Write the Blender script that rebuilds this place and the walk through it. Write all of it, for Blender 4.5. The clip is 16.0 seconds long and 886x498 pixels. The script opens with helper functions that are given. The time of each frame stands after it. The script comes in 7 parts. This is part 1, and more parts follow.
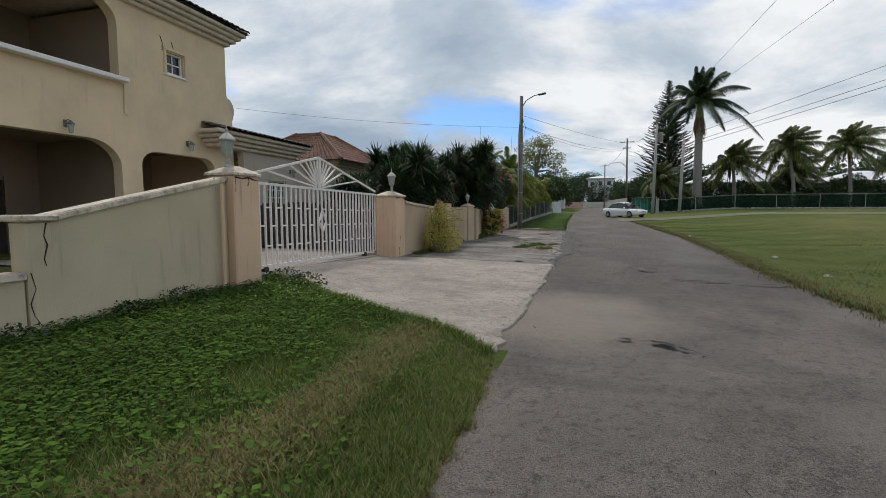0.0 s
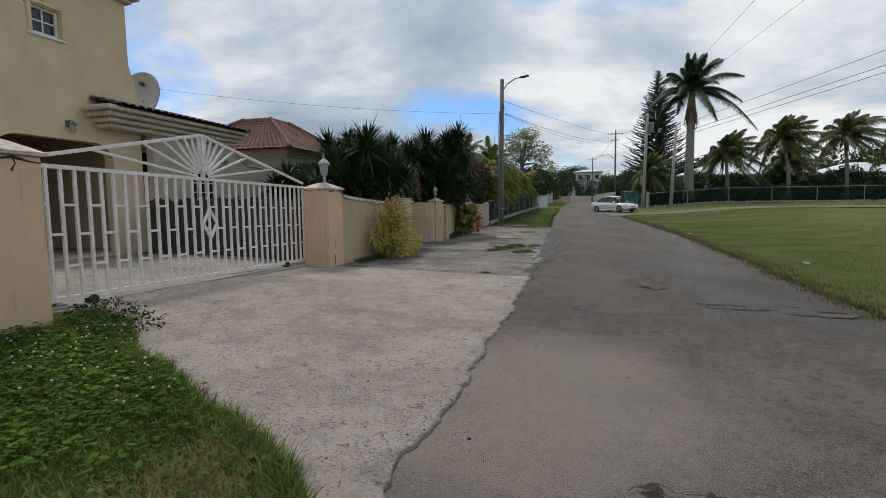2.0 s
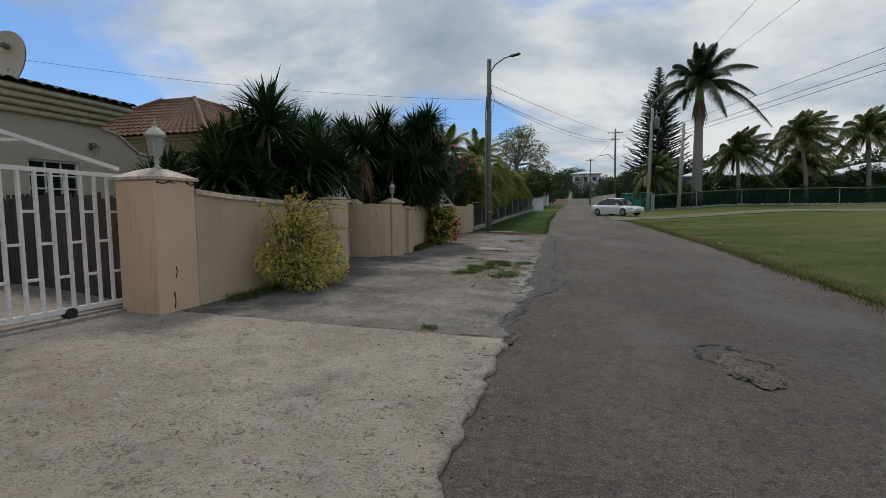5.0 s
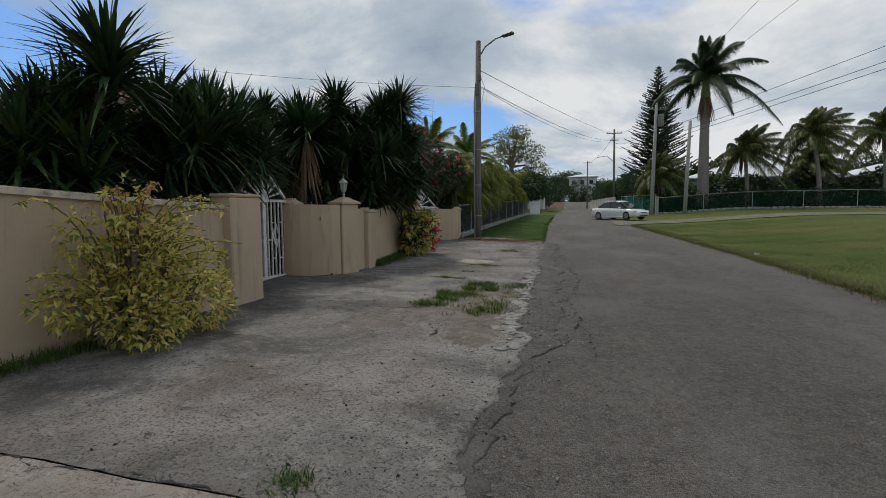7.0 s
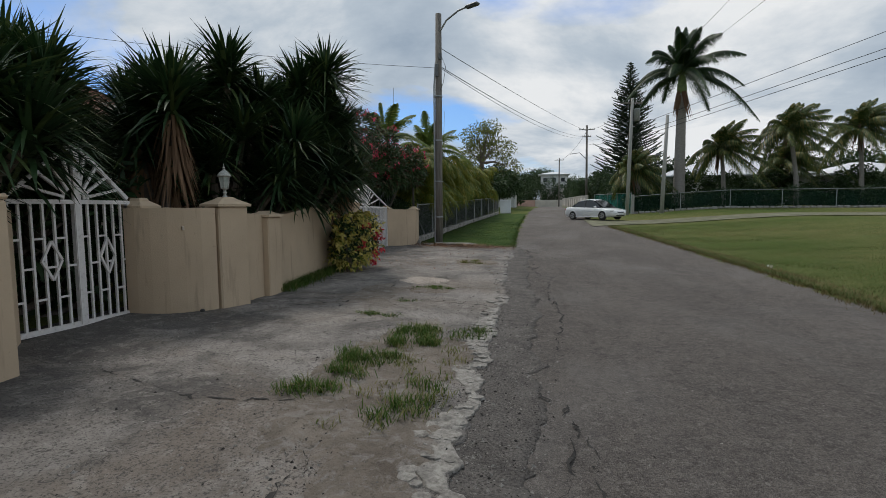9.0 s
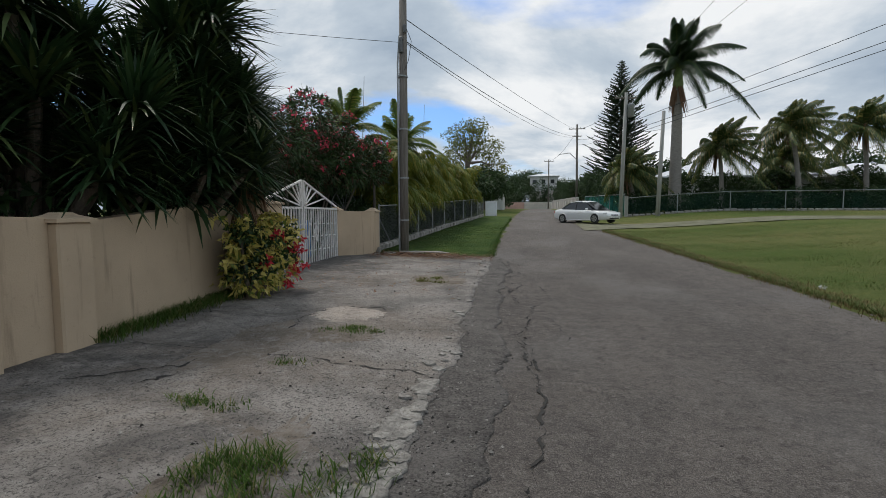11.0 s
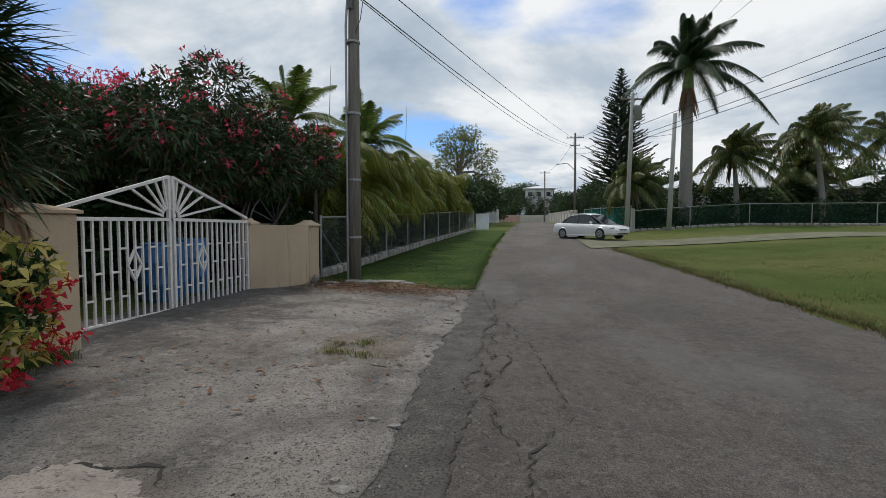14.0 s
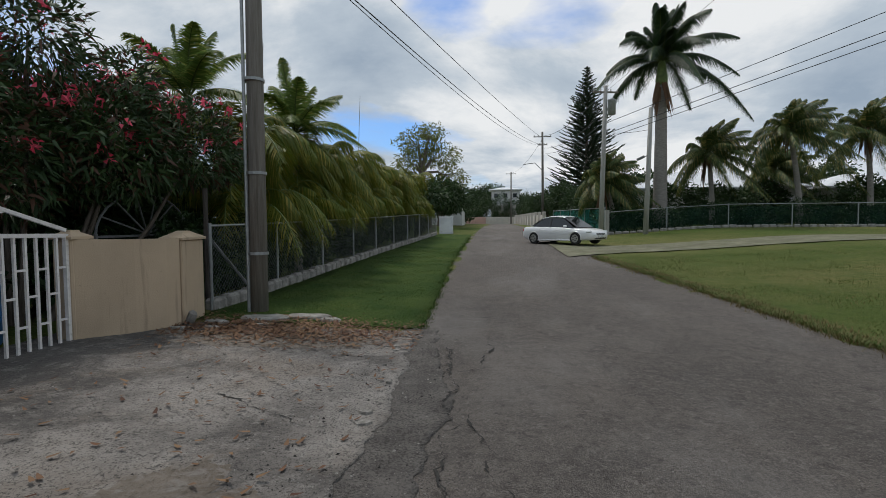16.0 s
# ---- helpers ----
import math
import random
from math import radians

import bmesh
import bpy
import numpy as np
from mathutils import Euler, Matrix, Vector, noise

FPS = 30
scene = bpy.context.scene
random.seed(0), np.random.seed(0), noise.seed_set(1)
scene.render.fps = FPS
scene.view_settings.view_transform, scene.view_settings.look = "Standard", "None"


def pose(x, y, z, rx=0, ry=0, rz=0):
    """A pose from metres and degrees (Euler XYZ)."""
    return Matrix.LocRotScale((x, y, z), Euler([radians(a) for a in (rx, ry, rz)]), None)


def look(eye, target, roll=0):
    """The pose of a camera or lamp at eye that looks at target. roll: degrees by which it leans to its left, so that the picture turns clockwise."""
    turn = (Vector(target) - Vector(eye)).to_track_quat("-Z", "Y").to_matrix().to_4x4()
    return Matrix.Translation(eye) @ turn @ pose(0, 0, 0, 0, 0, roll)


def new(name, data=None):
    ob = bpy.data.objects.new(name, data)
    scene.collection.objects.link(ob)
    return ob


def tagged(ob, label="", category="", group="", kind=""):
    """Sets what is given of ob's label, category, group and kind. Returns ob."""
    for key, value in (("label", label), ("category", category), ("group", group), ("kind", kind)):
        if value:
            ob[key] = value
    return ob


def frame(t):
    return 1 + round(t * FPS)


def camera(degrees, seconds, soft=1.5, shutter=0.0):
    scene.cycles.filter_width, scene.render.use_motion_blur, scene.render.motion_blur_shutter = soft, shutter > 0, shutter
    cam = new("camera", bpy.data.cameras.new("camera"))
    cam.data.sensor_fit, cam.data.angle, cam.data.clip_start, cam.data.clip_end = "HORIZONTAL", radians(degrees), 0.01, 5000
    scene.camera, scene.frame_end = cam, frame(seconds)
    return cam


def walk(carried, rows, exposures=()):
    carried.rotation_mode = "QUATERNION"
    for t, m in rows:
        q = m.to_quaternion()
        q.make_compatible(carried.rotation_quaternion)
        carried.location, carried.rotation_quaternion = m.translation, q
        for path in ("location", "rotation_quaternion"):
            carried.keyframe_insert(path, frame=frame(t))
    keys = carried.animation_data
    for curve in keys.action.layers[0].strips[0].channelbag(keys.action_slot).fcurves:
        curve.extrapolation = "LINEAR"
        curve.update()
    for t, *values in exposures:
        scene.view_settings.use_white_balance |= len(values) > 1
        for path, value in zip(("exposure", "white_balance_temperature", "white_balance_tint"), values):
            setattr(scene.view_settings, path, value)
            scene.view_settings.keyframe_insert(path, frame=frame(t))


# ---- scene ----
cam = camera(83.1, 16.0, soft=0.8)
PATH = [
    (0.0, pose(0.000, 0.000, 1.500, 85.50, 0.30, 16.20)),
    (0.5, pose(-0.040, 0.882, 1.474, 85.50, 0.40, 15.80)),
    (1.0, pose(-0.043, 1.639, 1.474, 85.50, 0.40, 15.10)),
    (1.5, pose(-0.000, 2.518, 1.526, 85.40, 0.50, 14.90)),
    (2.0, pose(0.028, 3.257, 1.526, 84.90, 0.60, 14.90)),
    (2.5, pose(-0.039, 4.050, 1.500, 84.90, 0.60, 15.00)),
    (3.0, pose(0.007, 4.821, 1.448, 85.00, 0.80, 15.00)),
    (3.5, pose(-0.039, 5.539, 1.422, 85.10, 0.80, 14.70)),
    (4.0, pose(-0.086, 6.446, 1.448, 85.00, 0.70, 14.70)),
    (4.5, pose(-0.139, 7.189, 1.474, 85.10, 0.70, 14.40)),
    (5.0, pose(-0.186, 8.096, 1.500, 85.20, 0.50, 14.50)),
    (7.5, pose(-0.558, 12.265, 1.448, 85.70, 0.60, 13.60)),
    (8.0, pose(-0.644, 13.026, 1.474, 85.60, 0.60, 12.60)),
    (8.5, pose(-0.633, 13.922, 1.526, 85.50, 0.60, 11.80)),
    (9.0, pose(-0.544, 14.733, 1.578, 85.30, 0.40, 10.90)),
    (9.5, pose(-0.569, 15.565, 1.552, 85.30, 0.40, 10.30)),
    (10.0, pose(-0.480, 16.376, 1.526, 85.40, 0.50, 10.00)),
    (12.5, pose(-0.301, 20.327, 1.604, 86.00, 0.00, 9.60)),
    (13.0, pose(-0.372, 21.038, 1.578, 86.30, 0.10, 10.50)),
    (13.5, pose(-0.301, 21.816, 1.552, 86.60, 0.20, 10.80)),
    (14.0, pose(-0.347, 22.534, 1.578, 87.00, 0.00, 9.30)),
    (14.5, pose(-0.322, 23.381, 1.604, 87.40, 0.10, 7.80)),
    (15.0, pose(-0.293, 24.120, 1.682, 87.50, 0.20, 6.50)),
    (15.5, pose(-0.390, 25.012, 1.682, 87.40, 0.50, 6.10)),
    (16.0, pose(-0.404, 25.902, 1.708, 87.20, 0.40, 5.50)),
]
walk(cam, PATH, [(0, 0.05), (1.5, 0.03), (2.5, -0.06), (3.5, 0.0), (5, -0.24), (9, -0.1), (12.5, 0.08), (14.5, 0.0), (15.5, -0.07), (16, -0.07)])

# ---------------------------------------------------------------- world, sun
SUN_EL, SUN_AZ = 60.0, -38.0
world = bpy.data.worlds.new("sky")
scene.world = world
world.use_nodes = True
wn, wl = world.node_tree.nodes, world.node_tree.links
wn.clear()


def wnode(kind, **values):
    n = wn.new(kind)
    for key, value in values.items():
        n.inputs[key].default_value = value
    return n


sky = wn.new("ShaderNodeTexSky")
sky.sky_type, sky.sun_disc = "NISHITA", False
sky.sun_elevation, sky.sun_rotation = radians(SUN_EL), radians(SUN_AZ)
tc = wn.new("ShaderNodeTexCoord")
sep = wn.new("ShaderNodeSeparateXYZ")
wl.new(tc.outputs["Generated"], sep.inputs[0])


def wmath(op, a, b):
    n = wn.new("ShaderNodeMath")
    n.operation = op
    for i, v in enumerate((a, b)):
        if isinstance(v, (int, float)):
            n.inputs[i].default_value = v
        else:
            wl.new(v, n.inputs[i])
    return n.outputs[0]


# cloud layer seen in perspective: direction divided by its height
up = wmath("ADD", wmath("MAXIMUM", sep.outputs["Z"], 0.0), 0.22)
cu, cv = wmath("DIVIDE", sep.outputs["X"], up), wmath("DIVIDE", sep.outputs["Y"], up)
comb = wn.new("ShaderNodeCombineXYZ")
wl.new(cu, comb.inputs[0]), wl.new(cv, comb.inputs[1])


def wnoise(scale, detail, rough, shift):
    m = wn.new("ShaderNodeMapping")
    m.inputs["Location"].default_value = shift
    wl.new(comb.outputs[0], m.inputs[0])
    n = wnode("ShaderNodeTexNoise", Scale=scale, Detail=detail, Roughness=rough, Distortion=0.25)
    wl.new(m.outputs[0], n.inputs["Vector"])
    return n.outputs["Fac"]


def wramp(fac, stops):
    r = wn.new("ShaderNodeValToRGB")
    while len(r.color_ramp.elements) < len(stops):
        r.color_ramp.elements.new(0.5)
    for e, (p, c) in zip(r.color_ramp.elements, stops):
        e.position, e.color = p, (*c, 1)
    wl.new(fac, r.inputs[0])
    return r.outputs[0]


def toward(az, el, near, far):
    """1 in the direction az (degrees right of the lane) and el, falling to 0: where the deck is thin or lit."""
    a, e = radians(az), radians(el)
    n = wn.new("ShaderNodeVectorMath")
    n.operation = "DOT_PRODUCT"
    wl.new(tc.outputs["Generated"], n.inputs[0])
    n.inputs[1].default_value = (math.sin(a) * math.cos(e), math.cos(a) * math.cos(e), math.sin(e))
    m = wn.new("ShaderNodeMapRange")
    m.interpolation_type = "SMOOTHSTEP"
    m.inputs["From Min"].default_value, m.inputs["From Max"].default_value = math.cos(radians(far)), math.cos(radians(near))
    wl.new(n.outputs["Value"], m.inputs[0])
    return m.outputs[0]


gap = wmath("ADD", wmath("MULTIPLY", toward(-50, 11, 2, 17), 0.12), wmath("MULTIPLY", toward(-13, 8, 1, 10), 0.14))
gap = wmath("ADD", gap, wmath("MULTIPLY", toward(-6, 26, 1, 8), 0.2))
cover = wramp(wmath("SUBTRACT", wnoise(0.85, 7, 0.55, (3.1, 0.4, 0)), gap), [(0.29, (0, 0, 0)), (0.41, (1, 1, 1))])
lit = wmath("ADD", wnoise(0.75, 9, 0.6, (8.2, 5.6, 0)), wmath("MULTIPLY", toward(10, 19, 2, 25), 0.18))
lit = wmath("SUBTRACT", lit, wmath("MULTIPLY", toward(-24, 15, 2, 24), 0.07))
shade = wramp(lit, [(0.37, (0.32, 0.40, 0.50)), (0.51, (0.50, 0.575, 0.655)), (0.63, (0.86, 0.88, 0.895))])
sky_s = wn.new("ShaderNodeVectorMath")
sky_s.operation = "MULTIPLY"
wl.new(sky.outputs[0], sky_s.inputs[0])
sky_s.inputs[1].default_value = (0.07, 0.1, 0.14)
mixc = wn.new("ShaderNodeMix")
mixc.data_type = "RGBA"
wl.new(cover, mixc.inputs["Factor"]), wl.new(sky_s.outputs[0], mixc.inputs["A"]), wl.new(shade, mixc.inputs["B"])
bg = wnode("ShaderNodeBackground", Strength=1.0)
wl.new(mixc.outputs["Result"], bg.inputs[0])
wout = wn.new("ShaderNodeOutputWorld")
wl.new(bg.outputs[0], wout.inputs[0])

sun = new("sun", bpy.data.lights.new("sun", "SUN"))
sun.data.energy, sun.data.angle, sun.data.color = 1.75, radians(11), (1.0, 0.955, 0.89)
sa, se = radians(SUN_AZ), radians(SUN_EL)
sun.matrix_world = look((0, 0, 0), (-math.sin(sa) * math.cos(se), -math.cos(sa) * math.cos(se), -math.sin(se)))


# ---------------------------------------------------------------- materials
class Nodes:
    def __init__(self, name):
        self.m = bpy.data.materials.new(name)
        self.m.use_nodes = True
        self.t = self.m.node_tree
        self.n, self.l = self.t.nodes, self.t.links
        self.n.clear()
        self.out = self.n.new("ShaderNodeOutputMaterial")
        self.coord = self.n.new("ShaderNodeNewGeometry")

    def put(self, sock, v):
        if isinstance(v, (int, float)):
            sock.default_value = v
        elif isinstance(v, tuple):
            sock.default_value = (*v, 1) if len(v) == 3 and sock.type == "RGBA" else v
        else:
            self.l.new(v, sock)

    def noise(self, scale, detail=5, rough=0.55, stretch=None, distort=0.0):
        n = self.n.new("ShaderNodeTexNoise")
        n.inputs["Scale"].default_value, n.inputs["Detail"].default_value = scale, detail
        n.inputs["Roughness"].default_value, n.inputs["Distortion"].default_value = rough, distort
        vec = self.coord.outputs["Position"]
        if stretch:
            m = self.n.new("ShaderNodeMapping")
            m.inputs["Scale"].default_value = stretch
            self.l.new(vec, m.inputs[0])
            vec = m.outputs[0]
        self.l.new(vec, n.inputs["Vector"])
        return n.outputs["Fac"]

    def voronoi(self, scale, feature="F1"):
        n = self.n.new("ShaderNodeTexVoronoi")
        n.feature = feature
        n.inputs["Scale"].default_value = scale
        self.l.new(self.coord.outputs["Position"], n.inputs["Vector"])
        return n.outputs["Distance"]

    def ramp(self, fac, *stops):
        r = self.n.new("ShaderNodeValToRGB")
        while len(r.color_ramp.elements) < len(stops):
            r.color_ramp.elements.new(0.5)
        for e, (p, c) in zip(r.color_ramp.elements, stops):
            e.position = p
            e.color = (c, c, c, 1) if isinstance(c, (int, float)) else (*c, 1)
        self.l.new(fac, r.inputs[0])
        return r.outputs[0]

    def mix(self, fac, a, b, how="MIX"):
        n = self.n.new("ShaderNodeMix")
        n.data_type, n.blend_type = "RGBA", how
        self.put(n.inputs["Factor"], fac)
        self.put(n.inputs["A"], a), self.put(n.inputs["B"], b)
        return n.outputs["Result"]

    def along(self, axis):
        n = self.n.new("ShaderNodeSeparateXYZ")
        self.l.new(self.coord.outputs["Position"], n.inputs[0])
        return n.outputs[axis]

    def math(self, op, a, b=0.0):
        n = self.n.new("ShaderNodeMath")
        n.operation = op
        self.put(n.inputs[0], a), self.put(n.inputs[1], b)
        return n.outputs[0]

    def island(self):
        return self.coord.outputs["Random Per Island"]

    def object_random(self):
        return self.n.new("ShaderNodeObjectInfo").outputs["Random"]

    def done(self, colour, rough=0.8, metal=0.0, bump=None, depth=0.01, translucent=0.0, spec=0.5):
        p = self.n.new("ShaderNodeBsdfPrincipled")
        self.put(p.inputs["Base Color"], colour)
        self.put(p.inputs["Roughness"], rough)
        self.put(p.inputs["Metallic"], metal)
        self.put(p.inputs["Specular IOR Level"], spec)
        if bump is not None:
            b = self.n.new("ShaderNodeBump")
            b.inputs["Strength"].default_value, b.inputs["Distance"].default_value = 1.0, depth
            self.put(b.inputs["Height"], bump)
            self.l.new(b.outputs[0], p.inputs["Normal"])
        shader = p.outputs[0]
        if translucent:
            tr = self.n.new("ShaderNodeBsdfTranslucent")
            self.put(tr.inputs["Color"], colour)
            ms = self.n.new("ShaderNodeMixShader")
            ms.inputs[0].default_value = translucent
            self.l.new(shader, ms.inputs[1]), self.l.new(tr.outputs[0], ms.inputs[2])
            shader = ms.outputs[0]
        self.l.new(shader, self.out.inputs[0])
        return self.m


def plain(name, c, rough=0.6, metal=0.0, vary=0.15, scale=6.0, dirt=0.0, dirt_c=(0.08, 0.07, 0.06), bump=0.0, spec=0.5):
    """Paint, metal or plastic with slow unevenness, optional dirt and fine relief."""
    k = Nodes(name)
    a = k.noise(scale, 6)
    col = k.mix(k.ramp(a, (0.3, 0.0), (0.7, 1.0)), tuple(v * (1 - vary) for v in c), tuple(min(1, v * (1 + vary)) for v in c))
    if dirt:
        col = k.mix(k.ramp(k.noise(scale * 2.7, 8, 0.65), (0.62 - dirt * 0.3, 0.0), (0.8, min(1.0, dirt * 2))), col, dirt_c)
    return k.done(col, rough, metal, k.noise(scale * 25, 3) if bump else None, bump, spec=spec)


def leafy(name, c1, c2, rough=0.55, tr=0.3, c3=None, spec=0.35):
    """Leaves: each leaf its own tone between two greens, and a few of a third colour."""
    k = Nodes(name)
    col = k.mix(k.island(), c1, c2)
    col = k.mix(k.ramp(k.noise(1.1, 3), (0.35, 0.0), (0.65, 0.55)), col, tuple(v * 0.62 for v in c1))
    if c3:
        col = k.mix(k.ramp(k.math("FRACT", k.math("MULTIPLY", k.island(), 17.3)), (0.8, 0.0), (0.83, 1.0)), col, c3)
    return k.done(col, rough, translucent=tr, spec=spec)


def make_asphalt():
    k = Nodes("asphalt")
    big = k.noise(0.35, 6, 0.6, (1.0, 0.35, 1.0))
    mid = k.noise(2.3, 7, 0.65)
    fine = k.noise(70, 3, 0.7)
    stones = k.voronoi(95)
    col = k.mix(k.ramp(big, (0.3, 0.0), (0.7, 1.0)), (0.135, 0.118, 0.106), (0.25, 0.22, 0.195))
    col = k.mix(k.ramp(mid, (0.42, 0.0), (0.72, 0.55)), col, (0.078, 0.07, 0.067))
    # sandy dust washed over the lane by the driveway
    dust = k.math("MULTIPLY", k.ramp(k.noise(0.55, 7, 0.6, distort=0.8), (0.36, 0.0), (0.6, 1.0)), k.ramp(k.math("MULTIPLY", k.along("Y"), 0.1), (0.8, 1.0), (1.4, 0.15)))
    col = k.mix(dust, col, (0.32, 0.268, 0.226))
    dx = k.math("MULTIPLY", k.math("ADD", k.along("X"), 0.5), 0.42)
    dy = k.math("MULTIPLY", k.math("ADD", k.along("Y"), -7.3), 0.36)
    wash = k.math("ADD", k.math("ADD", k.math("MULTIPLY", dx, dx), k.math("MULTIPLY", dy, dy)), k.math("MULTIPLY", k.noise(1.1, 7, 0.65, distort=0.5), 0.7))
    col = k.mix(k.ramp(k.noise(1.6, 8, 0.7, (1.0, 0.6, 1.0)), (0.6, 0.0), (0.72, 0.5)), col, (0.2, 0.18, 0.165))
    col = k.mix(k.ramp(k.noise(9, 8, 0.75), (0.52, 0.0), (0.6, 0.6)), col, (0.07, 0.062, 0.055))
    col = k.mix(k.ramp(k.noise(14, 7, 0.75), (0.54, 0.0), (0.6, 0.7)), col, (0.29, 0.26, 0.232))
    col = k.mix(k.ramp(k.voronoi(44), (0.12, 0.6), (0.36, 0.0)), col, (0.33, 0.295, 0.265))
    col = k.mix(k.ramp(fine, (0.38, 0.65), (0.52, 0.0)), col, (0.04, 0.035, 0.032))
    col = k.mix(k.ramp(k.noise(190, 2, 0.6), (0.4, 0.6), (0.54, 0.0)), col, (0.05, 0.044, 0.04))
    col = k.mix(k.ramp(k.noise(40, 3, 0.65), (0.58, 0.0), (0.68, 0.5)), col, (0.27, 0.245, 0.225))
    col = k.mix(k.ramp(stones, (0.1, 0.55), (0.3, 0.0)), col, (0.32, 0.29, 0.265))
    col = k.mix(k.ramp(wash, (0.5, 0.6), (1.05, 0.0)), col, (0.40, 0.33, 0.275))
    col = k.mix(k.ramp(k.noise(0.5, 6, 0.6, (1.0, 0.4, 1.0)), (0.5, 0.0), (0.7, 0.35)), col, (0.285, 0.27, 0.255))
    return k.done(col, 0.92, bump=k.math("ADD", fine, k.noise(150, 2, 0.6)), depth=0.018, spec=0.2)


def make_tar():
    k = Nodes("old_tar_edge")
    col = k.mix(k.ramp(k.noise(4, 7, 0.65), (0.35, 0.0), (0.65, 1.0)), (0.12, 0.108, 0.099), (0.205, 0.186, 0.169))
    col = k.mix(k.ramp(k.voronoi(70), (0.1, 0.5), (0.3, 0.0)), col, (0.19, 0.175, 0.16))
    col = k.mix(k.ramp(k.noise(50, 3, 0.7), (0.4, 0.65), (0.54, 0.0)), col, (0.025, 0.022, 0.02))
    col = k.mix(k.ramp(k.noise(1.3, 7, 0.7), (0.5, 0.0), (0.68, 0.7)), col, (0.19, 0.172, 0.158))
    return k.done(col, 0.93, bump=k.noise(45, 6, 0.75), depth=0.03, spec=0.2)


def make_concrete():
    k = Nodes("weathered_concrete")
    big = k.noise(0.5, 7, 0.6, distort=0.4)
    col = k.mix(k.ramp(big, (0.32, 0.0), (0.68, 1.0)), (0.35, 0.29, 0.242), (0.54, 0.465, 0.4))
    col = k.mix(k.ramp(k.noise(1.7, 8, 0.68), (0.5, 0.0), (0.72, 0.55)), col, (0.17, 0.15, 0.135))
    col = k.mix(k.ramp(k.noise(5.5, 7, 0.7), (0.5, 0.0), (0.64, 0.5)), col, (0.52, 0.485, 0.445))
    col = k.mix(k.ramp(k.noise(13, 6, 0.75, distort=1.4), (0.56, 0.0), (0.62, 0.85)), col, (0.125, 0.11, 0.097))
    pits = k.math("MULTIPLY", k.ramp(k.noise(48, 3, 0.75), (0.52, 0.0), (0.62, 0.9)), k.ramp(k.noise(2.6, 5, 0.7), (0.38, 0.15), (0.6, 1.0)))
    col = k.mix(pits, col, (0.115, 0.1, 0.086))
    rel = k.math("ADD", k.noise(26, 6, 0.75), k.math("MULTIPLY", k.noise(120, 2), 0.35))
    return k.done(col, 0.92, bump=rel, depth=0.034, spec=0.25)


def make_stained():
    """Darker apron concrete with soot-like algae."""
    k = Nodes("algae_dark_concrete")
    col = k.mix(k.ramp(k.noise(0.8, 8, 0.65, distort=0.5), (0.36, 0.0), (0.6, 1.0)), (0.135, 0.122, 0.112), (0.34, 0.308, 0.278))
    col = k.mix(k.ramp(k.noise(0.55, 6, 0.65, distort=0.6), (0.48, 0.0), (0.62, 0.5)), col, (0.215, 0.168, 0.128))
    # black algae where the wall keeps the concrete damp
    damp = k.math("SUBTRACT", k.noise(1.1, 8, 0.68, distort=0.6), k.math("MULTIPLY", k.math("ADD", k.along("X"), 3.4), 0.1))
    col = k.mix(k.ramp(damp, (0.53, 0.0), (0.68, 0.8)), col, (0.09, 0.083, 0.078))
    col = k.mix(k.ramp(k.noise(5, 8, 0.7), (0.52, 0.0), (0.68, 0.55)), col, (0.40, 0.37, 0.335))
    col = k.mix(k.ramp(k.noise(14, 6, 0.75, distort=1.4), (0.55, 0.0), (0.62, 0.8)), col, (0.07, 0.064, 0.06))
    col = k.mix(k.ramp(k.noise(26, 4, 0.7), (0.62, 0.0), (0.7, 0.6)), col, (0.45, 0.42, 0.38))
    col = k.mix(k.ramp(k.noise(50, 3, 0.75), (0.53, 0.0), (0.62, 0.8)), col, (0.06, 0.055, 0.05))
    return k.done(col, 0.93, bump=k.noise(24, 7, 0.75), depth=0.03, spec=0.25)


def make_render(name, c, streak=(0.16, 0.12, 0.085), amount=0.5):
    """Painted render: blotches, upright rain streaks, fine trowel grain."""
    k = Nodes(name)
    col = k.mix(k.ramp(k.noise(0.8, 6, 0.6), (0.3, 0.0), (0.7, 1.0)), tuple(v * 0.86 for v in c), tuple(min(1, v * 1.08) for v in c))
    col = k.mix(k.ramp(k.noise(3.0, 6, 0.6, (2.2, 2.2, 0.22)), (0.58, 0.0), (0.8, amount)), col, streak)
    col = k.mix(k.ramp(k.noise(14, 6, 0.7), (0.62, 0.0), (0.74, amount * 0.7)), col, tuple(v * 0.55 for v in c))
    return k.done(col, 0.85, bump=k.noise(60, 4, 0.6), depth=0.004, spec=0.3)


def make_verge():
    k = Nodes("shaded_verge_turf")
    # shade of the fence palms is put into these deep greens
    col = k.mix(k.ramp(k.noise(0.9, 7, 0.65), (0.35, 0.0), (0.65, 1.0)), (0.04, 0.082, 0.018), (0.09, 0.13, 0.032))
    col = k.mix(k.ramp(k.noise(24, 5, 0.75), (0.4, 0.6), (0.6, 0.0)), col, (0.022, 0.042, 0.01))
    return k.done(col, 0.95, bump=k.noise(30, 6, 0.75), depth=0.04, spec=0.1)


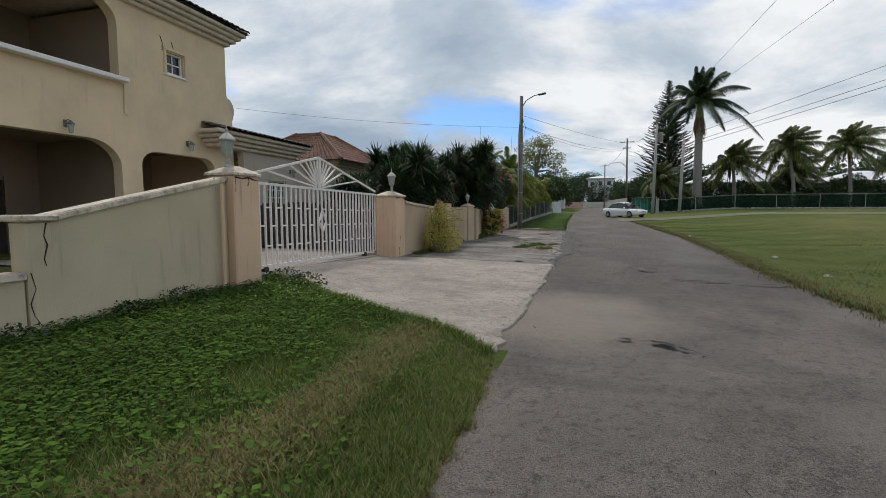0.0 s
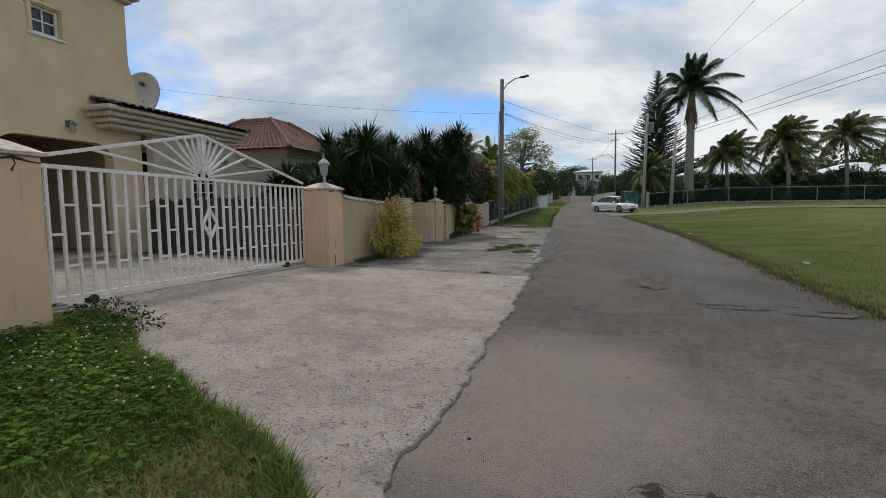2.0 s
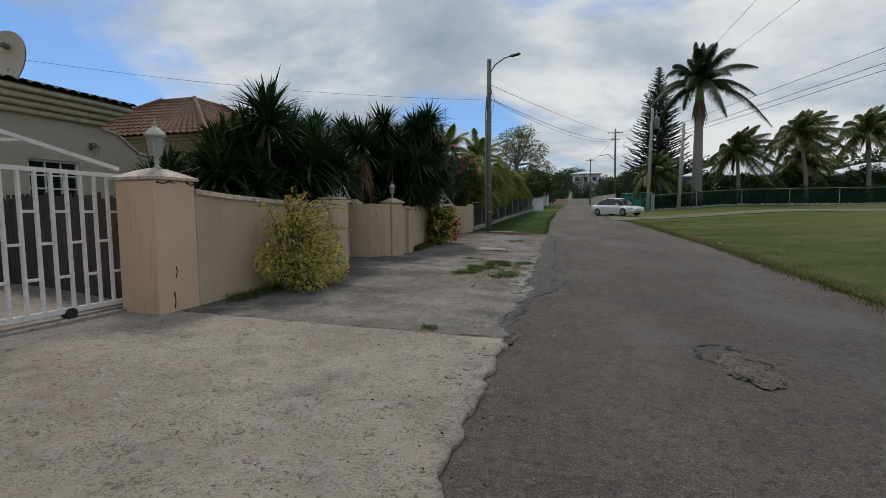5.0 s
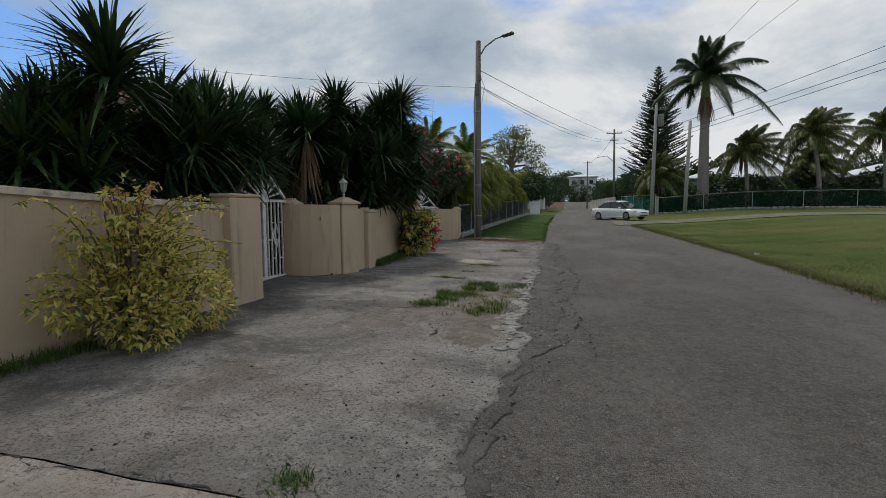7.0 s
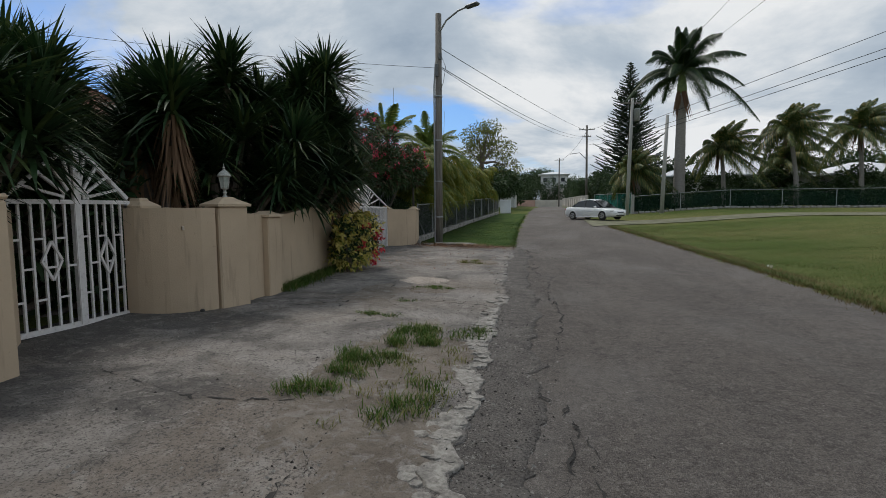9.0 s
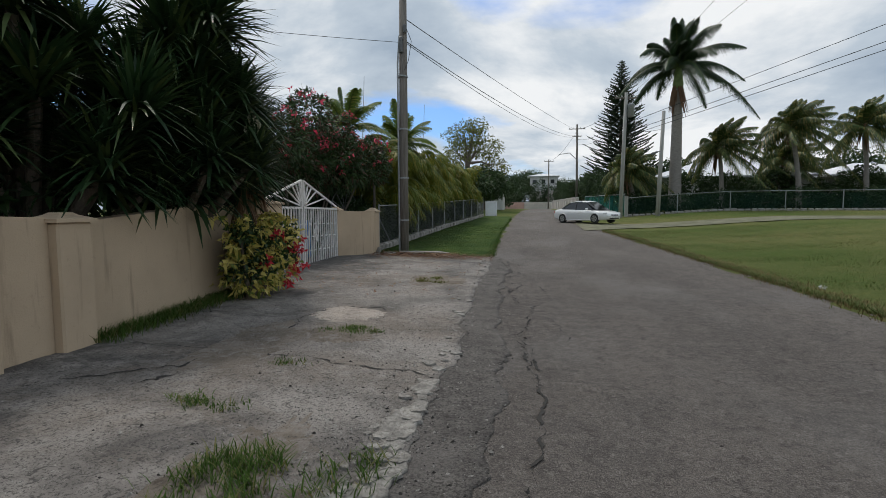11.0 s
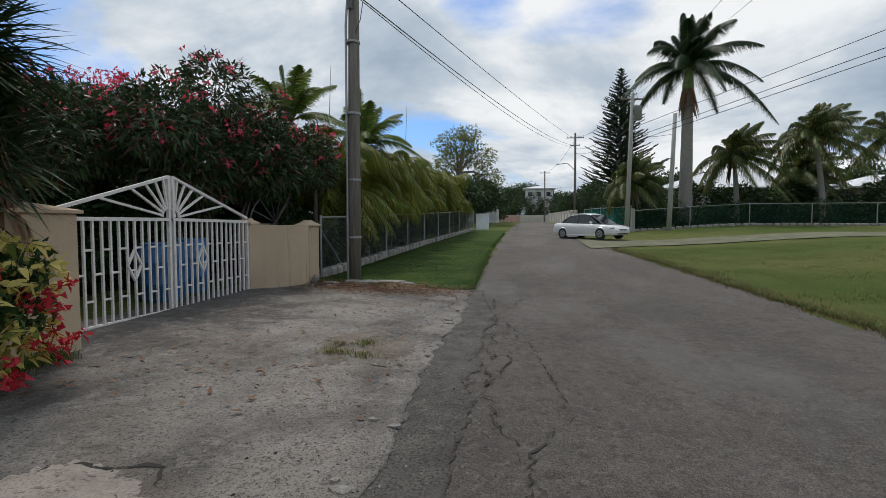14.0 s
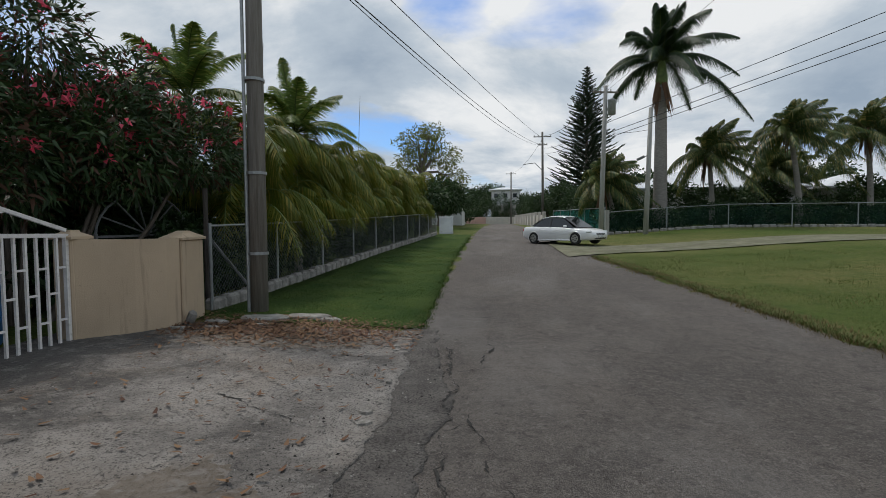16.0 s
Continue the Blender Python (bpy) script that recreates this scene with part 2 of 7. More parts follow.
def make_ground():
    k = Nodes("lawn_ground")
    col = k.mix(k.ramp(k.noise(0.11, 5, 0.6), (0.38, 0.0), (0.62, 1.0)), (0.095, 0.132, 0.029), (0.225, 0.2, 0.078))
    col = k.mix(k.ramp(k.noise(0.7, 7, 0.7), (0.45, 0.0), (0.7, 0.6)), col, (0.07, 0.115, 0.024))
    col = k.mix(k.ramp(k.noise(22, 5, 0.75), (0.4, 0.6), (0.62, 0.0)), col, (0.04, 0.062, 0.014))
    col = k.mix(k.ramp(k.noise(3.5, 7, 0.72), (0.5, 0.0), (0.66, 0.6)), col, (0.045, 0.075, 0.016))
    col = k.mix(k.ramp(k.noise(7.5, 6, 0.75), (0.56, 0.0), (0.68, 0.5)), col, (0.26, 0.23, 0.1))
    return k.done(col, 0.95, bump=k.noise(30, 6, 0.75), depth=0.04, spec=0.1)


def make_soil():
    k = Nodes("dry_soil")
    col = k.mix(k.ramp(k.noise(2.2, 7, 0.65), (0.35, 0.0), (0.65, 1.0)), (0.155, 0.128, 0.104), (0.275, 0.235, 0.195))
    col = k.mix(k.ramp(k.noise(45, 4, 0.75), (0.58, 0.0), (0.7, 0.8)), col, (0.07, 0.055, 0.042))
    col = k.mix(k.ramp(k.noise(6, 8, 0.75, distort=1.0), (0.5, 0.0), (0.62, 0.85)), col, (0.30, 0.275, 0.25))
    col = k.mix(k.ramp(k.noise(16, 6, 0.75), (0.56, 0.0), (0.66, 0.7)), col, (0.075, 0.062, 0.05))
    return k.done(col, 0.97, bump=k.noise(28, 6, 0.75), depth=0.035, spec=0.15)


def make_bark(name, c1, c2, stretch=(6, 6, 0.8)):
    k = Nodes(name)
    g = k.noise(2.5, 7, 0.7, stretch)
    col = k.mix(k.ramp(g, (0.3, 0.0), (0.7, 1.0)), c1, c2)
    return k.done(col, 0.9, bump=g, depth=0.02, spec=0.2)


def make_roof_tile():
    k = Nodes("terracotta_tile")
    col = k.mix(k.ramp(k.noise(1.4, 6, 0.65), (0.3, 0.0), (0.7, 1.0)), (0.12, 0.055, 0.037), (0.27, 0.125, 0.08))
    col = k.mix(k.ramp(k.noise(5.0, 7, 0.7), (0.48, 0.0), (0.66, 0.8)), col, (0.05, 0.043, 0.038))
    return k.done(col, 0.85, bump=k.noise(40, 4), depth=0.006)


def make_glass(name, tint=(0.02, 0.025, 0.028)):
    k = Nodes(name)
    return k.done(tint, 0.06, spec=0.8)


def make_net(name, c, open_share):
    """Woven shade cloth: the threads take part of the view, the holes let the rest through."""
    k = Nodes(name)
    col = k.mix(k.ramp(k.noise(1.3, 5), (0.3, 0.0), (0.7, 1.0)), tuple(v * 0.6 for v in c), tuple(v * 1.4 for v in c))
    p = k.n.new("ShaderNodeBsdfDiffuse")
    k.put(p.inputs["Color"], col)
    t, m = k.n.new("ShaderNodeBsdfTransparent"), k.n.new("ShaderNodeMixShader")
    k.put(m.inputs[0], k.ramp(k.noise(0.45, 4, 0.6), (0.35, open_share - 0.2), (0.65, open_share + 0.2)))
    k.l.new(p.outputs[0], m.inputs[1]), k.l.new(t.outputs[0], m.inputs[2])
    k.l.new(m.outputs[0], k.out.inputs[0])
    return k.m


def make_worn():
    """Coarse bare stones where the asphalt skin has gone."""
    k = Nodes("worn_out_asphalt")
    col = k.mix(k.ramp(k.noise(5, 7, 0.7), (0.35, 0.0), (0.65, 1.0)), (0.15, 0.13, 0.115), (0.25, 0.22, 0.19))
    col = k.mix(k.ramp(k.voronoi(75), (0.12, 0.6), (0.36, 0.0)), col, (0.3, 0.27, 0.24))
    col = k.mix(k.ramp(k.noise(30, 4, 0.75), (0.4, 0.9), (0.52, 0.0)), col, (0.04, 0.035, 0.03))
    return k.done(col, 0.95, bump=k.voronoi(75), depth=0.02, spec=0.15)


WORN = make_worn()
ASPHALT, TAR, CONCRETE, STAINED = make_asphalt(), make_tar(), make_concrete(), make_stained()
GROUND, SOIL, VERGE_GROUND = make_ground(), make_soil(), make_verge()
CRACK = plain("crack_dirt_and_rim_shade", (0.028, 0.025, 0.022), 0.95, vary=0.3, scale=20)
PALE_CHIP = plain("broken_concrete", (0.35, 0.325, 0.29), 0.92, vary=0.35, scale=11, dirt=0.6, bump=0.01)
WALL = make_render("beige_garden_wall", (0.53, 0.405, 0.28), amount=0.75)
WALL_OUT = make_render("grey_beige_wall_end", (0.57, 0.475, 0.33), amount=0.42)
PIER = make_render("peach_pillar_paint", (0.69, 0.485, 0.325), amount=0.65)
COPING = plain("coping_paint", (0.62, 0.52, 0.42), 0.8, vary=0.2, scale=4, dirt=0.5, bump=0.006)
HOUSE = make_render("ochre_house_render", (0.72, 0.56, 0.37), amount=0.18)
# house render darkened: porch and balcony shade is put into this colour
HOUSE_SHADED = make_render("shaded_porch_render", (0.30, 0.225, 0.16), amount=0.2)
WING = make_render("greige_wing_render", (0.50, 0.43, 0.35), amount=0.3)
CORNICE = plain("cornice_paint", (0.62, 0.54, 0.43), 0.75, vary=0.12, scale=3, dirt=0.3, bump=0.004)
WHITE = plain("white_trim_paint", (0.78, 0.75, 0.72), 0.5, vary=0.06, scale=5, dirt=0.12)
GATE_PAINT = plain("chalky_white_gate_paint", (0.74, 0.70, 0.67), 0.55, vary=0.1, scale=8, dirt=0.28, dirt_c=(0.28, 0.2, 0.15))
TILE = make_roof_tile()
DARK_TILE = plain("dark_roof_tile", (0.105, 0.09, 0.08), 0.85, vary=0.45, scale=7, dirt=0.4, bump=0.006)
GLASS = make_glass("window_glass")
LAMP_GLASS = plain("frosted_lamp_glass", (0.34, 0.37, 0.34), 0.15, vary=0.15, scale=20, spec=0.8)
LAMP_METAL = plain("weathered_lamp_metal", (0.42, 0.41, 0.37), 0.55, vary=0.25, scale=25, dirt=0.45, dirt_c=(0.12, 0.14, 0.12))
LAMP_DARK = plain("dark_lamp_metal", (0.12, 0.125, 0.125), 0.5, vary=0.2, scale=25)
DISH = plain("satellite_dish_paint", (0.62, 0.54, 0.45), 0.6, vary=0.08, scale=3, dirt=0.2)
HOUSE_BROWN = plain("brown_stained_board", (0.1, 0.07, 0.055), 0.75, vary=0.3, scale=9, dirt=0.4)
WOOD_GREY = make_bark("weathered_grey_wood", (0.04, 0.034, 0.03), (0.13, 0.112, 0.1), (9, 9, 0.5))
POLE_WOOD = make_bark("utility_pole_wood", (0.13, 0.115, 0.10), (0.27, 0.245, 0.215), (7, 7, 0.4))
POLE_PALE = make_bark("pale_pole_wood", (0.30, 0.29, 0.26), (0.44, 0.43, 0.40), (7, 7, 0.4))
STEEL = plain("galvanised_steel", (0.33, 0.34, 0.34), 0.5, 0.6, 0.15, 12, dirt=0.2)
CABLE = plain("black_cable", (0.03, 0.03, 0.032), 0.6)
MESH_WIRE = plain("chain_link_wire", (0.15, 0.16, 0.165), 0.6, 0.5, 0.2, 10)
GREEN_NET = make_net("green_windbreak_net", (0.012, 0.032, 0.022), 0.48)
TEAL_NET = make_net("teal_windbreak_net", (0.03, 0.13, 0.11), 0.25)
SIDE_LANE = plain("grass_grown_side_lane", (0.17, 0.16, 0.105), 0.95, vary=0.3, scale=1.2, dirt=0.6, dirt_c=(0.08, 0.1, 0.03), bump=0.02)
BARREL = plain("blue_barrel_plastic", (0.035, 0.15, 0.36), 0.45, vary=0.15, scale=4, dirt=0.2)
CAR_PAINT = plain("white_car_paint", (0.80, 0.80, 0.79), 0.2, vary=0.02, scale=2, spec=0.6)
CAR_GLASS = make_glass("car_glass", (0.012, 0.014, 0.015))
RUBBER = plain("tyre_rubber", (0.025, 0.025, 0.025), 0.85, vary=0.2, scale=20)
RIM = plain("alloy_rim", (0.55, 0.55, 0.55), 0.3, 0.8, 0.1, 12)
BLACK_TRIM = plain("black_trim", (0.02, 0.02, 0.02), 0.5)
RED_LENS = plain("red_lens", (0.4, 0.02, 0.02), 0.2)
HEAD_LENS = plain("headlight_lens", (0.6, 0.62, 0.62), 0.1, spec=0.8)
HOUSE_WHITE = make_render("white_house_render", (0.74, 0.73, 0.71), (0.3, 0.28, 0.26), 0.3)
ROOF_WHITE = plain("white_painted_roof", (0.72, 0.73, 0.75), 0.6, vary=0.12, scale=1.5, dirt=0.2)
FAR_WALL = make_render("pale_roadside_wall", (0.68, 0.62, 0.57), (0.3, 0.24, 0.2), 0.4)
PINK_WALL = make_render("pink_roadside_wall", (0.66, 0.42, 0.36), (0.3, 0.2, 0.17), 0.4)
# near-black that stands in for unlit interiors; the house doors share it
SHADE_DARK = plain("door_and_interior_shade", (0.05, 0.04, 0.034), 0.9, vary=0.3)
STONE = plain("rubble_stone", (0.32, 0.30, 0.27), 0.92, vary=0.35, scale=5, dirt=0.3, bump=0.015)
LITTER_LEAF = leafy("dry_fallen_leaf", (0.16, 0.075, 0.04), (0.28, 0.17, 0.09), 0.8, 0.1, (0.09, 0.04, 0.025))

GRASS = leafy("grass_blade", (0.055, 0.11, 0.022), (0.11, 0.17, 0.04), 0.8, 0.3, (0.2, 0.19, 0.075), spec=0.1)
FRONT_GRASS = leafy("lush_grass_blade", (0.066, 0.125, 0.021), (0.17, 0.235, 0.052), 0.8, 0.3, (0.27, 0.26, 0.1), spec=0.12)
STRAW = leafy("straw_blade", (0.21, 0.18, 0.065), (0.34, 0.28, 0.12), 0.7, 0.25, (0.2, 0.2, 0.06))
GRASS_DRY = leafy("dry_grass_blade", (0.16, 0.17, 0.045), (0.25, 0.21, 0.085), 0.7, 0.25, (0.10, 0.14, 0.03))
EDGE_DRY = leafy("brown_edge_blade", (0.16, 0.125, 0.05), (0.26, 0.2, 0.09), 0.8, 0.2, (0.09, 0.12, 0.03))
# grass greens darkened to carry the shade below the fence palms
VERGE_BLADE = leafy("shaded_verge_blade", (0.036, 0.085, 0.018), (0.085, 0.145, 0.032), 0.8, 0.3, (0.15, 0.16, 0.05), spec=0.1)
LAWN_BLADE = leafy("mown_grass_blade", (0.085, 0.14, 0.026), (0.165, 0.195, 0.056), 0.7, 0.25, (0.22, 0.19, 0.08))
WEED = leafy("broad_weed_leaf", (0.04, 0.09, 0.016), (0.15, 0.245, 0.045), 0.85, 0.3, spec=0.06)
YUCCA = leafy("yucca_leaf", (0.015, 0.044, 0.015), (0.046, 0.086, 0.028), 0.5, 0.1, (0.07, 0.10, 0.03), 0.35)
YUCCA_DEAD = leafy("dead_yucca_leaf", (0.20, 0.115, 0.065), (0.33, 0.20, 0.12), 0.85, 0.1)
YUCCA_FLOWER = leafy("cream_yucca_flower", (0.62, 0.60, 0.45), (0.75, 0.72, 0.58), 0.7, 0.3)
PALM_LEAF = leafy("royal_palm_leaflet", (0.018, 0.046, 0.017), (0.05, 0.09, 0.03), 0.45, 0.2)
COCO_LEAF = leafy("coconut_leaflet", (0.05, 0.09, 0.026), (0.14, 0.18, 0.055), 0.45, 0.3, (0.30, 0.25, 0.08))
ARECA_LEAF = leafy("areca_leaflet", (0.095, 0.145, 0.014), (0.225, 0.225, 0.028), 0.5, 0.3, (0.33, 0.27, 0.045))
PINE_LEAF = leafy("norfolk_pine_needle", (0.022, 0.042, 0.024), (0.06, 0.085, 0.045), 0.6, 0.15)
BUSH_LEAF = leafy("dark_shrub_leaf", (0.015, 0.04, 0.012), (0.045, 0.09, 0.023), 0.55, 0.12)
OLEANDER_LEAF = leafy("oleander_leaf", (0.028, 0.062, 0.02), (0.075, 0.125, 0.04), 0.5, 0.12, (0.10, 0.05, 0.03))
OLEANDER_FLOWER = leafy("red_oleander_flower", (0.72, 0.04, 0.09), (0.88, 0.16, 0.24), 0.6, 0.3)
VARIEGATED = leafy("variegated_bougainvillea_leaf", (0.52, 0.44, 0.085), (0.86, 0.74, 0.27), 0.6, 0.4, (0.16, 0.21, 0.04))
ORANGE_LEAF = leafy("orange_bract", (0.62, 0.36, 0.13), (0.70, 0.52, 0.2), 0.6, 0.3)
RED_BRACT = leafy("red_bougainvillea_bract", (0.50, 0.02, 0.03), (0.66, 0.05, 0.08), 0.6, 0.3)
TREE_LEAF = leafy("roadside_tree_leaf", (0.16, 0.185, 0.06), (0.32, 0.325, 0.125), 0.8, 0.5, spec=0.05)
GARDEN_PALM_LEAF = leafy("garden_palm_leaflet", (0.1, 0.17, 0.035), (0.22, 0.3, 0.07), 0.5, 0.4, (0.3, 0.31, 0.08))
FAR_LEAF = leafy("far_tree_leaf", (0.025, 0.055, 0.018), (0.065, 0.105, 0.032), 0.6, 0.2)
PALM_BARK = make_bark("palm_trunk", (0.20, 0.18, 0.16), (0.36, 0.33, 0.30), (2, 2, 7))
BROWN_SHEATH = leafy("brown_palm_sheath", (0.15, 0.08, 0.045), (0.24, 0.15, 0.09), 0.85, 0.05)
PALM_RIB = plain("palm_leaf_rib", (0.085, 0.11, 0.04), 0.75, vary=0.25, scale=3, spec=0.15)
GREEN_SHAFT = plain("green_crownshaft", (0.16, 0.22, 0.07), 0.5, vary=0.25, scale=3)
BARK = make_bark("grey_brown_bark", (0.09, 0.07, 0.055), (0.2, 0.165, 0.135))


# ---------------------------------------------------------------- mesh tools
class MB:
    """Collects vertices and faces for one mesh."""

    def __init__(self):
        self.v, self.f = [], []

    def add(self, vs, fs):
        o = len(self.v)
        self.v.extend(tuple(p) for p in vs)
        self.f.extend(tuple(i + o for i in q) for q in fs)
        return self

    def box(self, c, s, bev=0.0, m=None):
        """A box of size s round c with chamfered edges; m turns it before it is moved to c."""
        hx, hy, hz = s[0] / 2, s[1] / 2, s[2] / 2
        b = min(bev, hx * 0.9, hy * 0.9, hz * 0.9)
        vs, fs = [], []
        if b <= 0:
            vs = [Vector((x, y, z)) for x in (-hx, hx) for y in (-hy, hy) for z in (-hz, hz)]
            fs = [(0, 1, 3, 2), (4, 6, 7, 5), (0, 4, 5, 1), (2, 3, 7, 6), (0, 2, 6, 4), (1, 5, 7, 3)]
        else:
            idx = {}
            for sx in (-1, 1):
                for sy in (-1, 1):
                    for sz in (-1, 1):
                        for a in range(3):
                            p = [sx * (hx - b), sy * (hy - b), sz * (hz - b)]
                            p[a] += (sx, sy, sz)[a] * b
                            idx[sx, sy, sz, a] = len(vs)
                            vs.append(Vector(p))
            for a in range(3):
                u, w = [i for i in range(3) if i != a]
                for s1 in (-1, 1):
                    q = []
                    for du, dw in ((-1, -1), (1, -1), (1, 1), (-1, 1)):
                        k = [0, 0, 0]
                        k[a], k[u], k[w] = s1, du, dw
                        q.append(idx[(*k, a)])
                    fs.append(q)
                for du in (-1, 1):
                    for dw in (-1, 1):
                        k0, k1 = [0, 0, 0], [0, 0, 0]
                        k0[a], k1[a] = -1, 1
                        k0[u] = k1[u] = du
                        k0[w] = k1[w] = dw
                        fs.append([idx[(*k0, u)], idx[(*k1, u)], idx[(*k1, w)], idx[(*k0, w)]])
            for sx in (-1, 1):
                for sy in (-1, 1):
                    for sz in (-1, 1):
                        fs.append([idx[sx, sy, sz, a] for a in range(3)])
        c = Vector(c)
        return self.add([(m @ p if m else p) + c for p in vs], fs)

    def tube(self, pts, radii, n=8, cap=True):
        """A round bar along points with a radius at each."""
        pts = [Vector(p) for p in pts]
        if isinstance(radii, (int, float)):
            radii = [radii] * len(pts)
        rings, fs = [], []
        ref = None
        for i, p in enumerate(pts):
            d = (pts[min(i + 1, len(pts) - 1)] - pts[max(i - 1, 0)]).normalized()
            if ref is None:
                ref = d.orthogonal().normalized()
            ref = (ref - d * ref.dot(d))
            ref = ref.normalized() if ref.length > 1e-6 else d.orthogonal().normalized()
            w = d.cross(ref)
            for k in range(n):
                a = 2 * math.pi * k / n
                rings.append(p + (ref * math.cos(a) + w * math.sin(a)) * radii[i])
        for i in range(len(pts) - 1):
            for k in range(n):
                fs.append((i * n + k, i * n + (k + 1) % n, (i + 1) * n + (k + 1) % n, (i + 1) * n + k))
        if cap:
            fs.append(tuple(range(n))[::-1])
            fs.append(tuple((len(pts) - 1) * n + k for k in range(n)))
        return self.add(rings, fs)

    def lathe(self, c, profile, n=12, square=False):
        """A turned body: profile of (radius, height) round the upright axis at c."""
        c = Vector(c)
        vs, fs = [], []
        n = 4 if square else n
        for r, z in profile:
            for k in range(n):
                a = 2 * math.pi * (k + (0.5 if square else 0)) / n
                rr = r * (math.sqrt(2) if square else 1)
                vs.append(c + Vector((rr * math.cos(a), rr * math.sin(a), z)))
        for i in range(len(profile) - 1):
            for k in range(n):
                fs.append((i * n + k, i * n + (k + 1) % n, (i + 1) * n + (k + 1) % n, (i + 1) * n + k))
        fs.append(tuple(range(n))[::-1])
        fs.append(tuple((len(profile) - 1) * n + k for k in range(n)))
        return self.add(vs, fs)

    def flat_bar(self, a, b, w, d, side=Vector((1, 0, 0))):
        """A square bar from a to b, d thick along side and w wide across it."""
        a, b = Vector(a), Vector(b)
        t = (b - a).normalized()
        u = t.cross(side).normalized() * w / 2
        s = side.normalized() * d / 2
        vs = [p + i * u + j * s for p in (a, b) for i, j in ((-1, -1), (1, -1), (1, 1), (-1, 1))]
        return self.add(vs, [(3, 2, 1, 0), (4, 5, 6, 7), (0, 1, 5, 4), (1, 2, 6, 5), (2, 3, 7, 6), (3, 0, 4, 7)])

    def blade(self, p, d, length, width, bend=(0, 0, -0.2), n=3, side=None):
        """A leaf strip from p along d, tapering to a point and bending."""
        p, d, bend = Vector(p), Vector(d).normalized(), Vector(bend)
        s = side or d.cross(Vector((0, 0, 1)))
        s = s.normalized() if s.length > 1e-4 else Vector((1, 0, 0))
        vs = []
        for i in range(n):
            t = i / n
            q = p + d * (length * t) + bend * (length * t * t)
            w = width * (1 - 0.75 * t * t) / 2
            vs += [q - s * w, q + s * w]
        vs.append(p + d * length + bend * length)
        fs = [(2 * i, 2 * i + 1, 2 * i + 3, 2 * i + 2) for i in range(n - 1)] + [(2 * n - 2, 2 * n - 1, 2 * n)]
        return self.add(vs, fs)


def link(name, mb, mat, parent=None, label="", smooth=False, kind=""):
    me = bpy.data.meshes.new(name)
    me.from_pydata(mb.v, [], mb.f)
    if smooth:
        me.shade_smooth()
    me.materials.append(mat)
    ob = new(name, me)
    if parent is not None:
        ob.parent = parent
    return tagged(ob, label=label, kind=kind)


def part(name, mb, mat, parent, label="", smooth=False, kind=""):
    return link(name, mb, mat, parent, label, smooth, kind)


def thing(name, label, category, group="", kind="", at=(0, 0, 0)):
    ob = new(name)
    ob.empty_display_size = 0.2
    ob.location = at
    return tagged(ob, label, category, group, kind)


def rnd(a, b):
    return random.uniform(a, b)


def sphere_dir():
    z, a = rnd(-1, 1), rnd(0, 2 * math.pi)
    r = math.sqrt(1 - z * z)
    return Vector((r * math.cos(a), r * math.sin(a), z))


# ---------------------------------------------------------------- the lie of the land
def smooth01(t):
    t = max(0.0, min(1.0, t))
    return t * t * (3 - 2 * t)


RISE_Y = [-60, 14, 30, 36, 47, 58, 64, 90, 130, 300, 4000]
RISE_Z = [0, 0, 0.03, 0.1, 0.42, 0.8, 0.95, 1.4, 1.7, 1.8, 1.8]


def rise(y):
    return float(np.mean(np.interp([y - 3, y - 1.5, y, y + 1.5, y + 3], RISE_Y, RISE_Z)))


def land(x, y):
    z = rise(y)
    if x < -1:
        z += (0.03 + 0.03 * smooth01((13.5 - y) / 5) * smooth01((y - 1) / 5)) * min(-1 - x, 7)
    if x > 4.6:
        z += 0.55 * smooth01((x - 4.6) / 11)
    return z


def edge(table, y):
    return float(np.interp(y, [p[0] for p in table], [p[1] for p in table]))


ROAD_L = [(-8, -0.72), (2.5, -0.8), (5.4, -0.92), (7.5, -0.9), (10.4, -0.86), (12.5, -0.91), (13.3, -0.89), (14.1, -0.99), (15.3, -0.99), (16.4, -0.88), (17.1, -0.82), (17.45, -1.05),
          (19.9, -1.05), (21.7, -1.09), (23, -1.1), (24, -1.13), (24.5, -1.25), (25.5, -1.2), (26.5, -1.3), (27.7, -1.39), (29.9, -1.32), (31, -1.36), (34, -1.5), (44, -1.8), (60, -1.8), (100, -1.2), (140, -0.5)]
ROAD_R = [(-8, 3.95), (10, 3.9), (14, 4.0), (18, 4.3), (22, 4.45), (26, 4.6), (31, 4.65), (34, 4.5), (39, 4.25), (46, 3.55), (47, 3.9), (52, 4.0), (55, 3.2), (64, 3.4), (100, 3.6), (140, 4.0)]


def ragged(y, seed, size=0.06):
    return size * (noise.noise((y * 2.3, seed, 0)) + 0.6 * noise.noise((y * 7.1, seed, 3)) + 0.35 * noise.noise((y * 21, seed, 7)))


def road_l(y):
    return edge(ROAD_L, y) + ragged(y, 1.5, 0.075)


def road_r(y):
    return edge(ROAD_R, y) + ragged(y, 8.5, 0.09)


# front lawn edge: where the grass stops against the apron
LAWN_Y = [(-6.6, 8.05), (-5.6, 7.95), (-4.7, 7.6), (-4.0, 7.0), (-3.0, 6.5), (-2.4, 6.1), (-1.6, 5.65), (-1.2, 5.3), (-0.9, 4.95)]


def lawn_y(x):
    return edge(LAWN_Y, x) + ragged(x, 4.5, 0.12)


